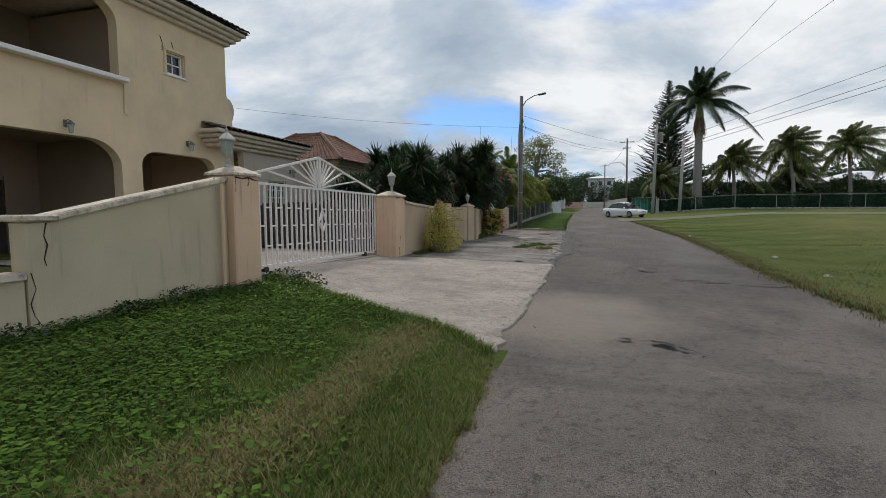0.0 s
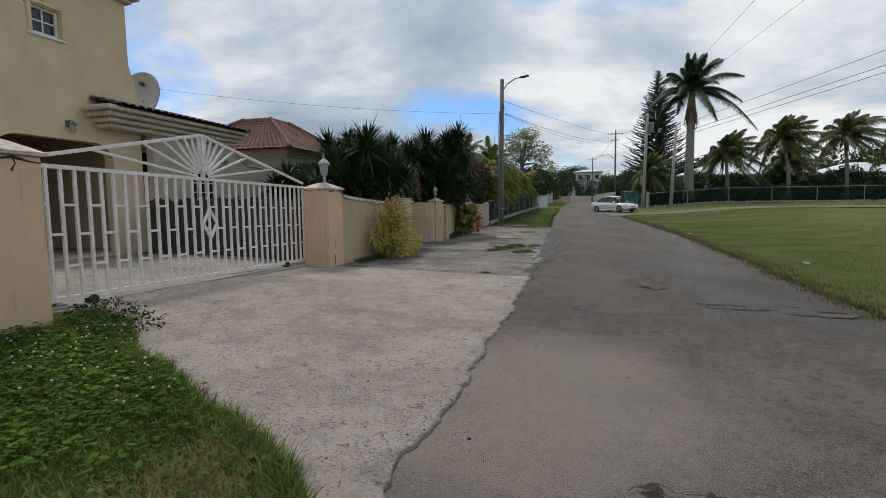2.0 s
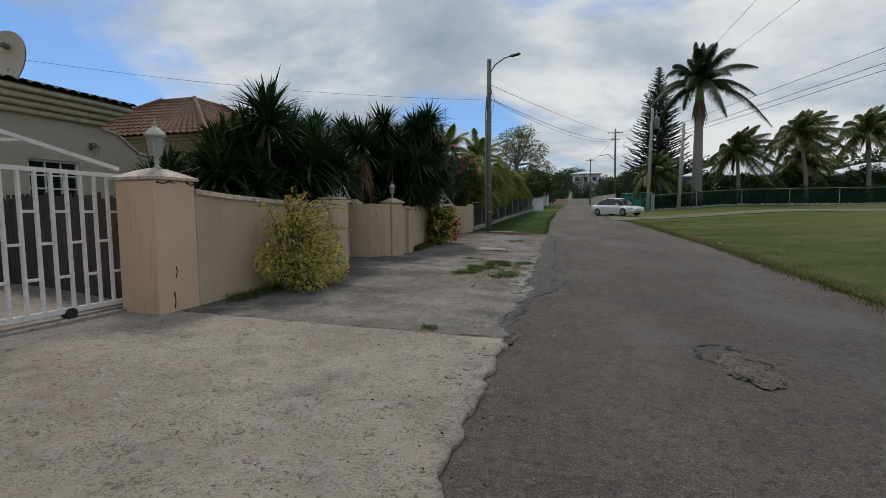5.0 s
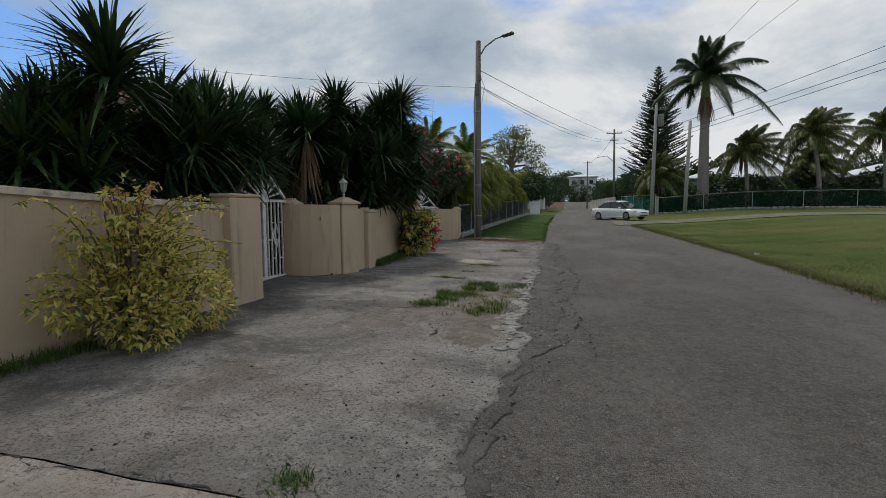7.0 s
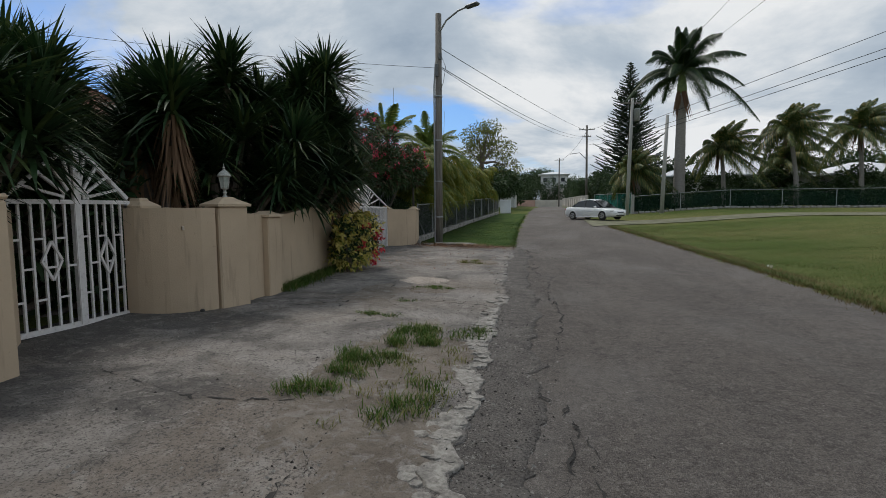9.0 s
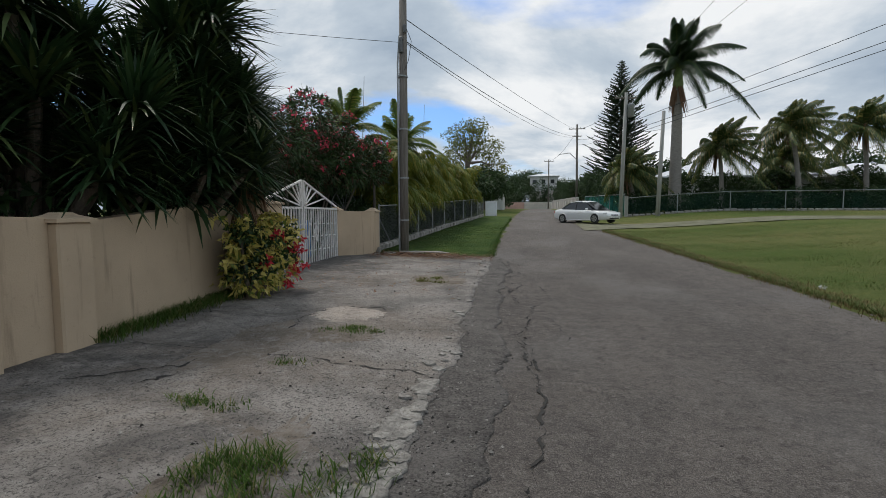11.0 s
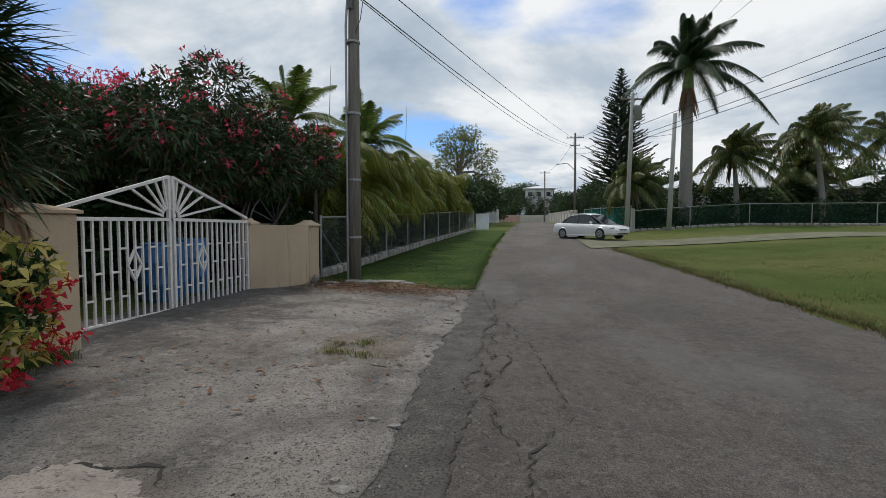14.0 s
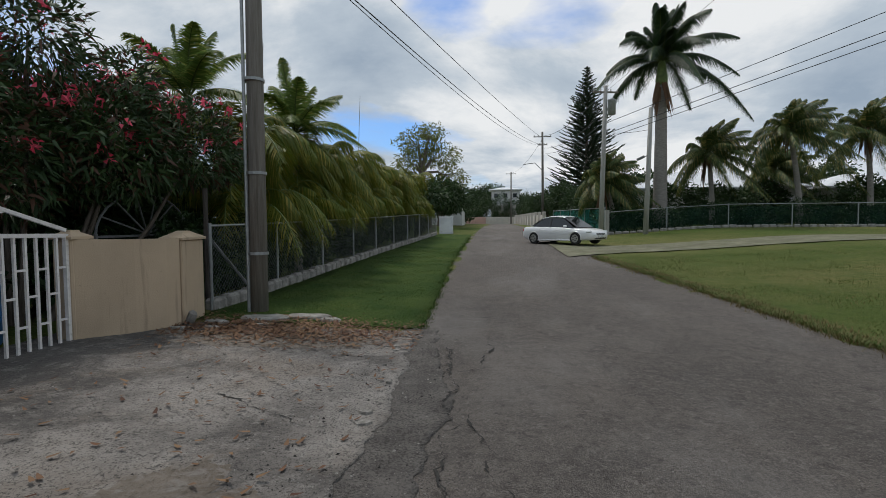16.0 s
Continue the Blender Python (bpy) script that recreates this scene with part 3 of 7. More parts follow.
# ---------------------------------------------------------------- ground, road, apron
def paved(x, y):
    if road_l(y) + 0.3 < x < road_r(y) - 0.3 and y < 150:
        return True
    if -6.2 < x < road_l(y) + 0.5 and y < 33 and y > lawn_y(x) + 0.35:
        return True
    return x > -11.5 and x <= -6.2 and 9.0 < y < 14.2


def build_ground():
    xs = [-3000, -900, -300, -120, -70, -45, -32, -24, -18, -15] + list(np.arange(-12, 20.01, 0.4)) + [22, 25, 30, 36, 45, 60, 90, 140, 300, 900, 3000]
    ys = [-400, -120, -40, -20, -12] + list(np.arange(-8, 66.01, 0.4)) + [68, 72, 76, 82, 90, 100, 112, 130, 150, 200, 300, 600, 1500, 4500]
    mb = MB()
    vs, fs = [], []
    for y in ys:
        for x in xs:
            z = land(x, y) + (0.03 * noise.noise((x * 0.7, y * 0.7, 0)) if x > 5 or x < -6 or y > 35 else 0)
            vs.append((x, y, z - (0.10 if paved(x, y) else 0.0)))
    n = len(xs)
    for j in range(len(ys) - 1):
        for i in range(n - 1):
            fs.append((j * n + i, j * n + i + 1, (j + 1) * n + i + 1, (j + 1) * n + i))
    mb.add(vs, fs)
    tagged(link("ground", mb, GROUND, smooth=True), "mown grass ground rising gently towards the fence", "ground", kind="structure")


POTHOLES = [(0.72, 5.72, 0.48, 0.34, 0.045), (1.4, 13.2, 0.3, 0.62, 0.022), (2.3, 11.2, 0.6, 0.16, 0.02), (3.3, 10.9, 0.55, 0.14, 0.02), (1.5, 9.6, 0.2, 0.15, 0.01)]


def hollow(x, y):
    z = 0.0
    for cx, cy, rx, ry, d in POTHOLES:
        q = math.hypot((x - cx) / rx, (y - cy) / ry) + 0.5 * noise.noise((x * 3.1, y * 3.1, cx))
        if q < 1.15:
            z -= d * smooth01((1.12 - q) / 0.26) * (0.75 + 0.5 * noise.noise((x * 9, y * 9, 2)))
    return z


def strip(name, ys, left, right, cols, lift, mat, parent=None, label="", skirt=0.06, extra=None):
    """A sheet between two edges, following the land, with a turned-down rim."""
    mb = MB()
    vs, fs = [], []
    for y in ys:
        a, b = left(y), right(y)
        row = [a] + [a + (b - a) * i / (cols - 1) for i in range(cols)] + [b]
        for i, x in enumerate(row):
            z = land(x, y) + lift + (extra(x, y) if extra else 0)
            vs.append((x, y, z - (skirt if i in (0, cols + 1) else 0)))
    n = cols + 2
    for j in range(len(ys) - 1):
        for i in range(n - 1):
            fs.append((j * n + i, j * n + i + 1, (j + 1) * n + i + 1, (j + 1) * n + i))
    mb.add(vs, fs)
    return link(name, mb, mat, parent, label, smooth=True)


def lip(x, y):
    return 0.012 * noise.noise((x * 1.7, y * 1.7, 6)) + 0.006 * noise.noise((x * 8, y * 8, 6))


def on_apron(x, y):
    return land(x, y) + 0.028 + lip(x, y)


def on_road(x, y):
    tar = 0.014 + 0.01 * noise.noise((x * 9, y * 9, 2)) if y > 13.4 and x < road_l(y) + 0.75 else 0.0
    return land(x, y) + max(tar, hollow(x, y) + 0.006 * noise.noise((x * 1.3, y * 1.3, 5)))


def crack(points, width, parent, mat=CRACK, surface=None, name="crack"):
    """A ragged thin dark ribbon in a paved surface: cracks, and one pothole rim's shadow."""
    mb = MB()
    pts = []
    for (x0, y0), (x1, y1) in zip(points, points[1:]):
        n = max(2, int(math.hypot(x1 - x0, y1 - y0) / 0.035))
        pts += [(x0 + (x1 - x0) * i / n, y0 + (y1 - y0) * i / n) for i in range(n)]
    vs, fs = [], []
    for i, (x, y) in enumerate(pts):
        j = 0.12 * noise.noise((x * 3, y * 3, 4)) + 0.06 * noise.noise((x * 11, y * 11, 1)) + 0.03 * noise.noise((x * 33, y * 33, 1))
        k = 0.1 * noise.noise((x * 3, y * 3, 14)) + 0.05 * noise.noise((x * 13, y * 13, 11))
        w = 0.6 * width * max(0.08, 0.35 + 1.5 * noise.noise((x * 6, y * 6, 9)) + 0.8 * noise.noise((x * 23, y * 23, 9))) * min(1, 0.25 + min(i, len(pts) - 1 - i) * 0.2)
        a = pts[min(i + 1, len(pts) - 1)]
        b = pts[max(i - 1, 0)]
        dx, dy = a[0] - b[0], a[1] - b[1]
        ln = math.hypot(dx, dy) or 1
        nx, ny = -dy / ln, dx / ln
        for s in (-1, 1):
            px, py = x + j + nx * w * s, y + k + ny * w * s
            vs.append((px, py, (surface or on_apron)(px, py) + (0.009 if surface else 0.004)))
    for i in range(len(pts) - 1):
        fs.append((2 * i, 2 * i + 1, 2 * i + 3, 2 * i + 2))
    return part(name, mb.add(vs, fs), mat, parent)


def build_paving():
    ys = list(np.arange(-8, 36, 0.07)) + list(np.arange(36, 66, 0.4)) + list(np.arange(66, 141, 2.5))
    road = strip("road", ys, lambda y: road_l(y) - (0.45 if 5.1 < y < 33.5 else 0), road_r, 74, 0.0, ASPHALT, skirt=0.12,
                 extra=lambda x, y: hollow(x, y) + 0.006 * noise.noise((x * 1.3, y * 1.3, 5)))
    tagged(road, "worn grey asphalt lane with cracks and potholes", "road", kind="structure")
    # worn strip of old tar along the broken edge
    tar = strip("tar_edge", list(np.arange(13.4, 33.5, 0.06)), lambda y: road_l(y) - 0.1,
                lambda y: road_l(y) + (0.12 + 0.55 * smooth01((y - 16) / 2) * (0.7 + 0.5 * noise.noise((y * 0.8, 3, 3))) + ragged(y, 22, 0.08)) * (0.6 + 0.4 * smooth01((33 - y) / 3)),
                8, 0.012, TAR, road, "dark crumbling tar strip", skirt=0.03, extra=lambda x, y: 0.01 * noise.noise((x * 9, y * 9, 2)))
    side = MB()
    vs, fs = [], []
    cols = list(np.arange(2.6, 34, 0.5))
    for x in cols:
        c = 49.3 + 0.2 * smooth01((x - 4) / 4) - 0.06 * max(0, x - 6)
        flare = 3.6 * max(0, 1 - (x - 2.6) / 3.4) ** 2
        for s, e in ((-1, flare * 0.5), (1, flare)):
            y = c + s * (1.75 + e) + ragged(x, s * 3, 0.2)
            vs.append((x, y, land(x, y) + 0.035))
    for i in range(len(cols) - 1):
        fs.append((2 * i, 2 * i + 2, 2 * i + 3, 2 * i + 1))
    tagged(link("side_road", side.add(vs, fs), SIDE_LANE), "narrow worn side lane across the grass", "road", kind="structure")

    def left1(y):
        if y > 9.0:
            return -6.3
        xs = [p[0] for p in LAWN_Y][::-1]
        return float(np.interp(y, [p[1] for p in LAWN_Y][::-1], xs)) - 0.25

    drive = strip("driveway", list(np.arange(4.97, 13.55, 0.06)), left1, lambda y: road_l(y) + ragged(y, 31, 0.05), 60, 0.03, CONCRETE, skirt=0.05, extra=lip)
    tagged(drive, "pale weathered concrete driveway with a broken edge", "driveway", kind="structure")
    yard = strip("yard_paving", list(np.arange(7.0, 14.61, 0.3)), lambda y: -12.2, lambda y: -6.28, 16, 0.034, CONCRETE, skirt=0.02)
    tagged(yard, "pale concrete yard behind the sliding gate", "paving", kind="structure")
    apron = strip("apron", list(np.arange(13.57, 33.3, 0.06)), lambda y: -6.4, lambda y: road_l(y) + ragged(y, 33, 0.06), 60, 0.026, STAINED, skirt=0.05, extra=lip)
    tagged(apron, "algae-darkened concrete apron before the garden walls", "pavement", kind="structure")
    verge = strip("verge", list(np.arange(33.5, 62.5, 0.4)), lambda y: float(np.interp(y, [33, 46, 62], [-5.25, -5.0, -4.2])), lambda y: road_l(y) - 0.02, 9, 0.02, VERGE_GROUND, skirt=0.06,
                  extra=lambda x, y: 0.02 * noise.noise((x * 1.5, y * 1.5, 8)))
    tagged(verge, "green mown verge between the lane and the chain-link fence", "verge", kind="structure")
    # soil patch with the concrete broken away
    def blob(name, cx, cy, rx, ry, surface, mat, parent, seed, n=150):
        mb = MB()
        vs = [(cx, cy, surface(cx, cy) + 0.012)]
        rings = 6
        for r in range(1, rings + 1):
            for i in range(n):
                a = 2 * math.pi * i / n
                k = r / rings * (1 + 0.34 * noise.noise((math.cos(a) * 1.6, math.sin(a) * 1.6, seed)) + 0.2 * noise.noise((math.cos(a) * 5, math.sin(a) * 5, seed)) + 0.13 * noise.noise((math.cos(a) * 17, math.sin(a) * 17, seed)))
                x, y = cx + rx * k * math.cos(a), cy + ry * k * math.sin(a)
                vs.append((x, y, surface(x, y) + (0.008 + 0.006 * noise.noise((x * 9, y * 9, 1)) if r < rings else -0.003)))
        fs = [(0, 1 + i, 1 + (i + 1) % n) for i in range(n)]
        for r in range(rings - 1):
            for i in range(n):
                fs.append((1 + r * n + i, 1 + (r + 1) * n + i, 1 + (r + 1) * n + (i + 1) % n, 1 + r * n + (i + 1) % n))
        return part(name, mb.add(vs, fs), mat, parent)

    blob("soil_patch", -1.9, 19.3, 0.62, 1.75, on_apron, SOIL, apron, 2.2)
    blob("soil_patch", -1.5, 17.5, 0.35, 0.9, on_apron, SOIL, apron, 3.2)
    blob("concrete_patch", -2.85, 24.65, 0.5, 0.46, on_apron, CONCRETE, apron, 5.1)
    blob("soil_patch", -2.5, 23.6, 0.5, 0.35, on_apron, SOIL, apron, 6.1)
    blob("soil_patch", -3.3, 23.0, 0.45, 1.0, on_apron, SOIL, apron, 7.7)
    blob("soil_patch", -2.3, 28.2, 0.55, 0.8, on_apron, SOIL, apron, 8.8)
    blob("soil_patch", -3.6, 32.5, 1.5, 0.55, on_apron, SOIL, apron, 9.4)
    for cx, cy, rx, ry, d in POTHOLES[1:4]:
        blob("worn_patch", cx, cy, rx * 0.8, ry * 0.8, on_road, WORN, road, cx + cy, 90)
    # crumbling pale lip along the edge
    strip("broken_lip", list(np.arange(16.6, 22.3, 0.03)), lambda y: road_l(y) - 0.1 - 0.16 * smooth01(0.5 + 1.6 * noise.noise((y * 1.9, 5, 1))) + ragged(y, 51, 0.06),
          lambda y: road_l(y) - 0.01 + ragged(y, 53, 0.07), 9, 0.034, PALE_CHIP, apron, "pale crumbled concrete lip", skirt=0.02, extra=lambda x, y: lip(x, y) + 0.012 * noise.noise((x * 14, y * 14, 3)))
    # broken pale blocks along the edge
    random.seed(5)
    for i in range(120):
        y = rnd(16.5, 23.2) if i < 90 else rnd(8, 33)
        x = road_l(y) - abs(random.gauss(0.0, 0.13)) - 0.03
        s = rnd(0.02, 0.085)
        mb = MB()
        n = random.randint(5, 7)
        top = [(s * rnd(0.7, 1.1) * math.cos(2 * math.pi * k / n), 0.8 * s * rnd(0.7, 1.1) * math.sin(2 * math.pi * k / n)) for k in range(n)]
        z = land(x, y)
        vs = [(x + a, y + b, z + 0.02) for a, b in top] + [(x + a * 0.9, y + b * 0.9, z + 0.034 + rnd(0, 0.012)) for a, b in top]
        mb.add(vs, [tuple(range(n, 2 * n))] + [(k, (k + 1) % n, n + (k + 1) % n, n + k) for k in range(n)])
        part("chunk", mb, PALE_CHIP, apron)
    # joints and cracks
    crack([(-5.4, 13.56), (-3.2, 13.53), (-0.95, 13.6)], 0.022, drive)
    crack([(-4.9, 22.6), (-3.3, 22.7), (-1.2, 22.4)], 0.02, apron)
    crack([(-4.6, 18.6), (-3.2, 18.1), (-2.4, 18.3), (-1.9, 17.4), (-2.0, 16.6)], 0.03, apron)
    crack([(-3.6, 21.5), (-3.1, 23.2), (-3.35, 24.3), (-3.15, 25.1), (-2.5, 25.2), (-2.3, 24.8)], 0.035, apron)
    crack([(-4.4, 21.3), (-3.6, 22.1), (-3.3, 23.4)], 0.03, apron)
    crack([(-2.7, 27.2), (-2.1, 27.5), (-1.4, 27.4)], 0.03, apron)
    crack([(-2.0, 29.8), (-3.1, 30.4)], 0.02, apron)
    for pts, w in [([(-0.2, 22.6), (-0.45, 24.2), (-0.3, 25.6), (-0.7, 27.0), (-0.45, 28.6)], 0.022),
                   ([(-0.3, 25.6), (0.05, 26.8), (-0.2, 28.4), (-0.6, 30.2)], 0.022), ([(-0.7, 27.0), (-0.75, 29.5), (-0.95, 32.5)], 0.03),
                   ([(0.15, 23.9), (0.0, 25.0), (-0.3, 25.6)], 0.015), ([(-0.35, 20.2), (-0.2, 22.0), (-0.45, 23.8)], 0.025),
                   ([(-0.6, 17.0), (-0.3, 17.8), (-0.33, 18.7)], 0.03), ([(-0.33, 18.7), (-0.75, 19.0)], 0.03),
                   ([(1.75, 11.35), (2.3, 11.25), (2.85, 11.0)], 0.1), ([(2.75, 11.55), (3.3, 11.2), (3.85, 10.85)], 0.085),
                   ([(1.1, 13.85), (1.35, 13.9), (1.55, 13.3), (1.62, 12.7)], 0.07), ([(1.1, 13.85), (1.05, 13.3), (1.3, 12.75), (1.62, 12.6)], 0.035),
                   # first ribbon paints the shadowed far lip of the near pothole
                   ([(0.25, 5.92), (0.5, 6.04), (0.85, 5.9), (1.15, 5.55), (1.2, 5.4)], 0.085), ([(0.72, 3.1), (0.78, 2.7)], 0.012),
                   ([(1.2, 9.85), (1.55, 9.9), (1.75, 9.7)], 0.012), ([(-0.1, 16.4), (-0.2, 18.2)], 0.012),
                   ([(-0.95, 31.2), (-0.5, 31.6), (-0.4, 33.2)], 0.025), ([(-0.9, 34.5), (-0.35, 34.6)], 0.02)]:
        crack(pts, w, road, surface=on_road)
    # loose gravel and crumbs
    random.seed(9)
    for nm, mat, total, lab in (("gravel", STONE, 7000, "loose gravel crumbs along the broken road edge"), ("dark_crumbs", CRACK, 7000, "dark crumbs and twigs scattered on the paving"), ("pale_crumbs", PALE_CHIP, 5000, "pale concrete crumbs on the paving")):
        mb = MB()
        for i in range(total):
            y = rnd(2, 33.5)
            if i % 3 == 0:
                y = 17 + abs(random.gauss(0, 3.2))
            x = edge(ROAD_L, y) + random.gauss(-0.35, 0.55 if i % 4 else 1.6)
            if x < -5 or y < lawn_y(max(-6.5, min(-0.95, x))) + 0.1 or (x > road_l(y) + 0.6 and i % 5):
                continue
            s = rnd(0.003, 0.007) + (0.011 * rnd(0, 1) ** 8)
            z = (on_apron if x < road_l(y) else on_road)(x, y) - 0.001
            a = rnd(0, 6.28)
            r = rnd(0.5, 1.0)
            ca, sa_ = math.cos(a), math.sin(a)
            q = [(1.3, 0), (0, r), (-1.2, 0.1), (0, -r)]
            vs = [(x + s * (u * ca - v * sa_), y + s * (u * sa_ + v * ca), z) for u, v in q] + [(x, y, z + s * rnd(0.5, 1.1))]
            mb.add(vs, [(0, 1, 4), (1, 2, 4), (2, 3, 4), (3, 0, 4)])
        tagged(link(nm, mb, mat), lab, "gravel", kind="stuff")


# ---------------------------------------------------------------- garden walls
def wall_run(parent, pts, thick, top, mat, cope=True, bottom=None, cope_mat=None):
    """Upright wall along plan points; top is a height for each point."""
    mb, cb = MB(), MB()
    n = len(pts)
    P = [Vector((x, y, 0)) for x, y in pts]
    N = []
    for i in range(n):
        d = (P[min(i + 1, n - 1)] - P[max(i - 1, 0)]).normalized()
        N.append(Vector((d.y, -d.x, 0)))

    def ring(mb, t, z0, z1):
        vs = []
        for i in range(n):
            for s, z in ((-1, z0(i)), (1, z0(i)), (1, z1(i)), (-1, z1(i))):
                q = P[i] + N[i] * (s * t / 2)
                vs.append((q.x, q.y, z))
        fs = [(3, 2, 1, 0), tuple(4 * (n - 1) + k for k in range(4))]
        for i in range(n - 1):
            for k in range(4):
                fs.append((4 * i + k, 4 * i + (k + 1) % 4, 4 * i + 4 + (k + 1) % 4, 4 * i + 4 + k))
        mb.add(vs, fs)

    base = lambda i: (bottom if bottom is not None else land(*pts[i]) - 0.15)
    c = 0.07 if cope else 0.0
    ring(mb, thick, base, lambda i: top[i] - c)
    part("panel", mb, mat, parent)
    if cope:
        ring(cb, thick + 0.08, lambda i: top[i] - c, lambda i: top[i] - 0.012)
        ring(cb, thick + 0.03, lambda i: top[i] - 0.012, lambda i: top[i])
        part("coping", cb, cope_mat or COPING, parent, "weather-stained coping")


def pillar(x, y, w, d, top, label="peach-painted masonry gate pillar with a low pyramid cap", cap=0.16, mat=None, turn=0):
    ob = thing("pillar", label, "pillar")
    z0 = land(x, y) - 0.12
    m = Matrix.Rotation(radians(turn), 3, "Z")
    part("shaft", MB().box((x, y, (z0 + top) / 2), (w, d, top - z0), 0.02, m), mat or PIER, ob)
    mb = MB()
    o = 0.035
    vs = []
    for ww, dd, z in ((w / 2 + o, d / 2 + o, top), (w / 2 + o, d / 2 + o, top + 0.035), (w / 2 * 0.55, d / 2 * 0.55, top + cap * 0.75), (0.07, 0.07, top + cap)):
        for sx, sy in ((-1, -1), (1, -1), (1, 1), (-1, 1)):
            vs.append(m @ Vector((sx * ww, sy * dd, 0)) + Vector((x, y, z)))
    fs = [(3, 2, 1, 0), (12, 13, 14, 15)]
    for i in range(3):
        for k in range(4):
            fs.append((4 * i + k, 4 * i + (k + 1) % 4, 4 * i + 4 + (k + 1) % 4, 4 * i + 4 + k))
    part("cap", mb.add(vs, fs), COPING if mat is None else mat, ob, "stained pyramid cap")
    return ob


def post_lamp(x, y, z, h=0.62, mats=(None, None), label="weathered lantern with frosted panes on the gate pillar"):
    ob = thing("post_lamp", label, "lamp", "pillar lanterns", at=(x, y, z))
    metal = mats[0] or LAMP_METAL
    s = h / 0.62
    P = lambda prof: [(r * s, q * s) for r, q in prof]
    part("stem", MB().lathe((0, 0, 0), P([(0.055, 0), (0.055, 0.015), (0.03, 0.03), (0.022, 0.07), (0.04, 0.09), (0.024, 0.11), (0.03, 0.15), (0.075, 0.17)]), 10), metal, ob, smooth=True)
    part("glass", MB().lathe((0, 0, 0), P([(0.06, 0.172), (0.095, 0.38)]), 6), LAMP_GLASS, ob, "frosted glass panes")
    for k in range(6):
        a = 2 * math.pi * k / 6
        mb = MB().tube([(0.064 * s * math.cos(a), 0.064 * s * math.sin(a), 0.17 * s), (0.1 * s * math.cos(a), 0.1 * s * math.sin(a), 0.385 * s)], 0.007 * s, 5)
        part("bar", mb, metal, ob)
    part("hood", MB().lathe((0, 0, 0), P([(0.115, 0.38), (0.13, 0.395), (0.115, 0.41), (0.095, 0.44), (0.06, 0.475), (0.03, 0.495), (0.018, 0.52)]), 12), metal, ob, "domed metal hood", smooth=True)
    part("finial", MB().lathe((0, 0, 0), P([(0.01, 0.518), (0.022, 0.535), (0.022, 0.55), (0.008, 0.565), (0.003, 0.62)]), 8), metal, ob, smooth=True)
    return ob


def build_walls():
    w = thing("garden_wall", "beige rendered garden wall with a rising coping", "wall", kind="structure")
    wall_run(w, [(-5.62, 3.95), (-5.58, 5.2), (-5.55, 6.6)], 0.2, [1.47, 1.74, 2.03], WALL_OUT)
    part("end_post", MB().box((-5.63, 3.83, 0.68), (0.26, 0.26, 1.44), 0.02), WALL_OUT, w)
    part("end_cap", MB().box((-5.63, 3.83, 1.435), (0.36, 0.38, 0.07), 0.015), COPING, w)
    part("drain_pipe", MB().tube([(-5.38, 6.42, 0.1), (-5.38, 6.42, 1.9)], 0.03, 8), PIER, w)
    w = thing("garden_wall", "low beige rendered wall before the porch lawn", "wall", kind="structure")
    wall_run(w, [(-5.66, -6), (-5.64, 3.68)], 0.2, [0.88, 0.88], WALL_OUT)
    for pts, r in (([(3.9, 1.38), (3.87, 1.25), (3.9, 1.15), (3.86, 1.0), (3.88, 0.93)], 0.009), ([(3.72, 0.87), (3.76, 0.7), (3.7, 0.55), (3.73, 0.42), (3.8, 0.3)], 0.006), ([(6.4, 2.0), (6.43, 1.96), (6.4, 1.92)], 0.012)):
        part("crack", MB().tube([(-5.497, y, z) for y, z in pts], [r * q for q in (1.0, 0.6, 1.1, 0.7, 0.4)[:len(pts)]], 5), CRACK, w)
    first = pillar(-5.55, 6.92, 0.5, 0.62, 2.06)
    for pts, r in (([(6.63, 2.03), (6.8, 2.01), (6.95, 2.035), (7.1, 2.0), (7.22, 1.99)], 0.016), ([(6.95, 2.03), (6.97, 1.97), (6.93, 1.9)], 0.01), ([(6.64, 2.0), (6.65, 1.9), (6.64, 1.8)], 0.006)):
        part("crack", MB().tube([(-5.298, y, z) for y, z in pts], [r * q for q in (1.0, 0.5, 1.1, 0.6, 0.3)[:len(pts)]], 5), CRACK, first)
    post_lamp(-5.6, 6.85, 2.2, 0.68)
    second = pillar(-5.55, 13.62, 0.62, 0.7, 1.88)
    for pts, r in (([(13.3, 1.85), (13.42, 1.83), (13.5, 1.86), (13.6, 1.84)], 0.012), ([(13.8, 1.86), (13.9, 1.82), (13.96, 1.85)], 0.014), ([(13.55, 0.75), (13.57, 0.68), (13.54, 0.6)], 0.01), ([(13.5, 0.42), (13.52, 0.3), (13.5, 0.2)], 0.012)):
        part("crack", MB().tube([(-5.238, y, z) for y, z in pts], [r * q for q in (1.0, 0.6, 0.9, 0.4)[:len(pts)]], 5), CRACK, second)
    post_lamp(-5.5, 13.6, 2.03, 0.68)
    w = thing("garden_wall", "long beige rendered garden wall below the yuccas", "wall", kind="structure")
    wall_run(w, [(-5.35, 13.98), (-5.3, 14.6), (-5.22, 16), (-5.18, 17.5)], 0.2, [1.78, 1.72, 1.64, 1.58], WALL)
    part("pier", MB().box((-5.12, 17.85, 0.86), (0.34, 0.7, 1.62), 0.02), WALL, w)
    part("pier_cap", MB().box((-5.12, 17.85, 1.7), (0.36, 0.72, 0.05), 0.02), WALL, w)
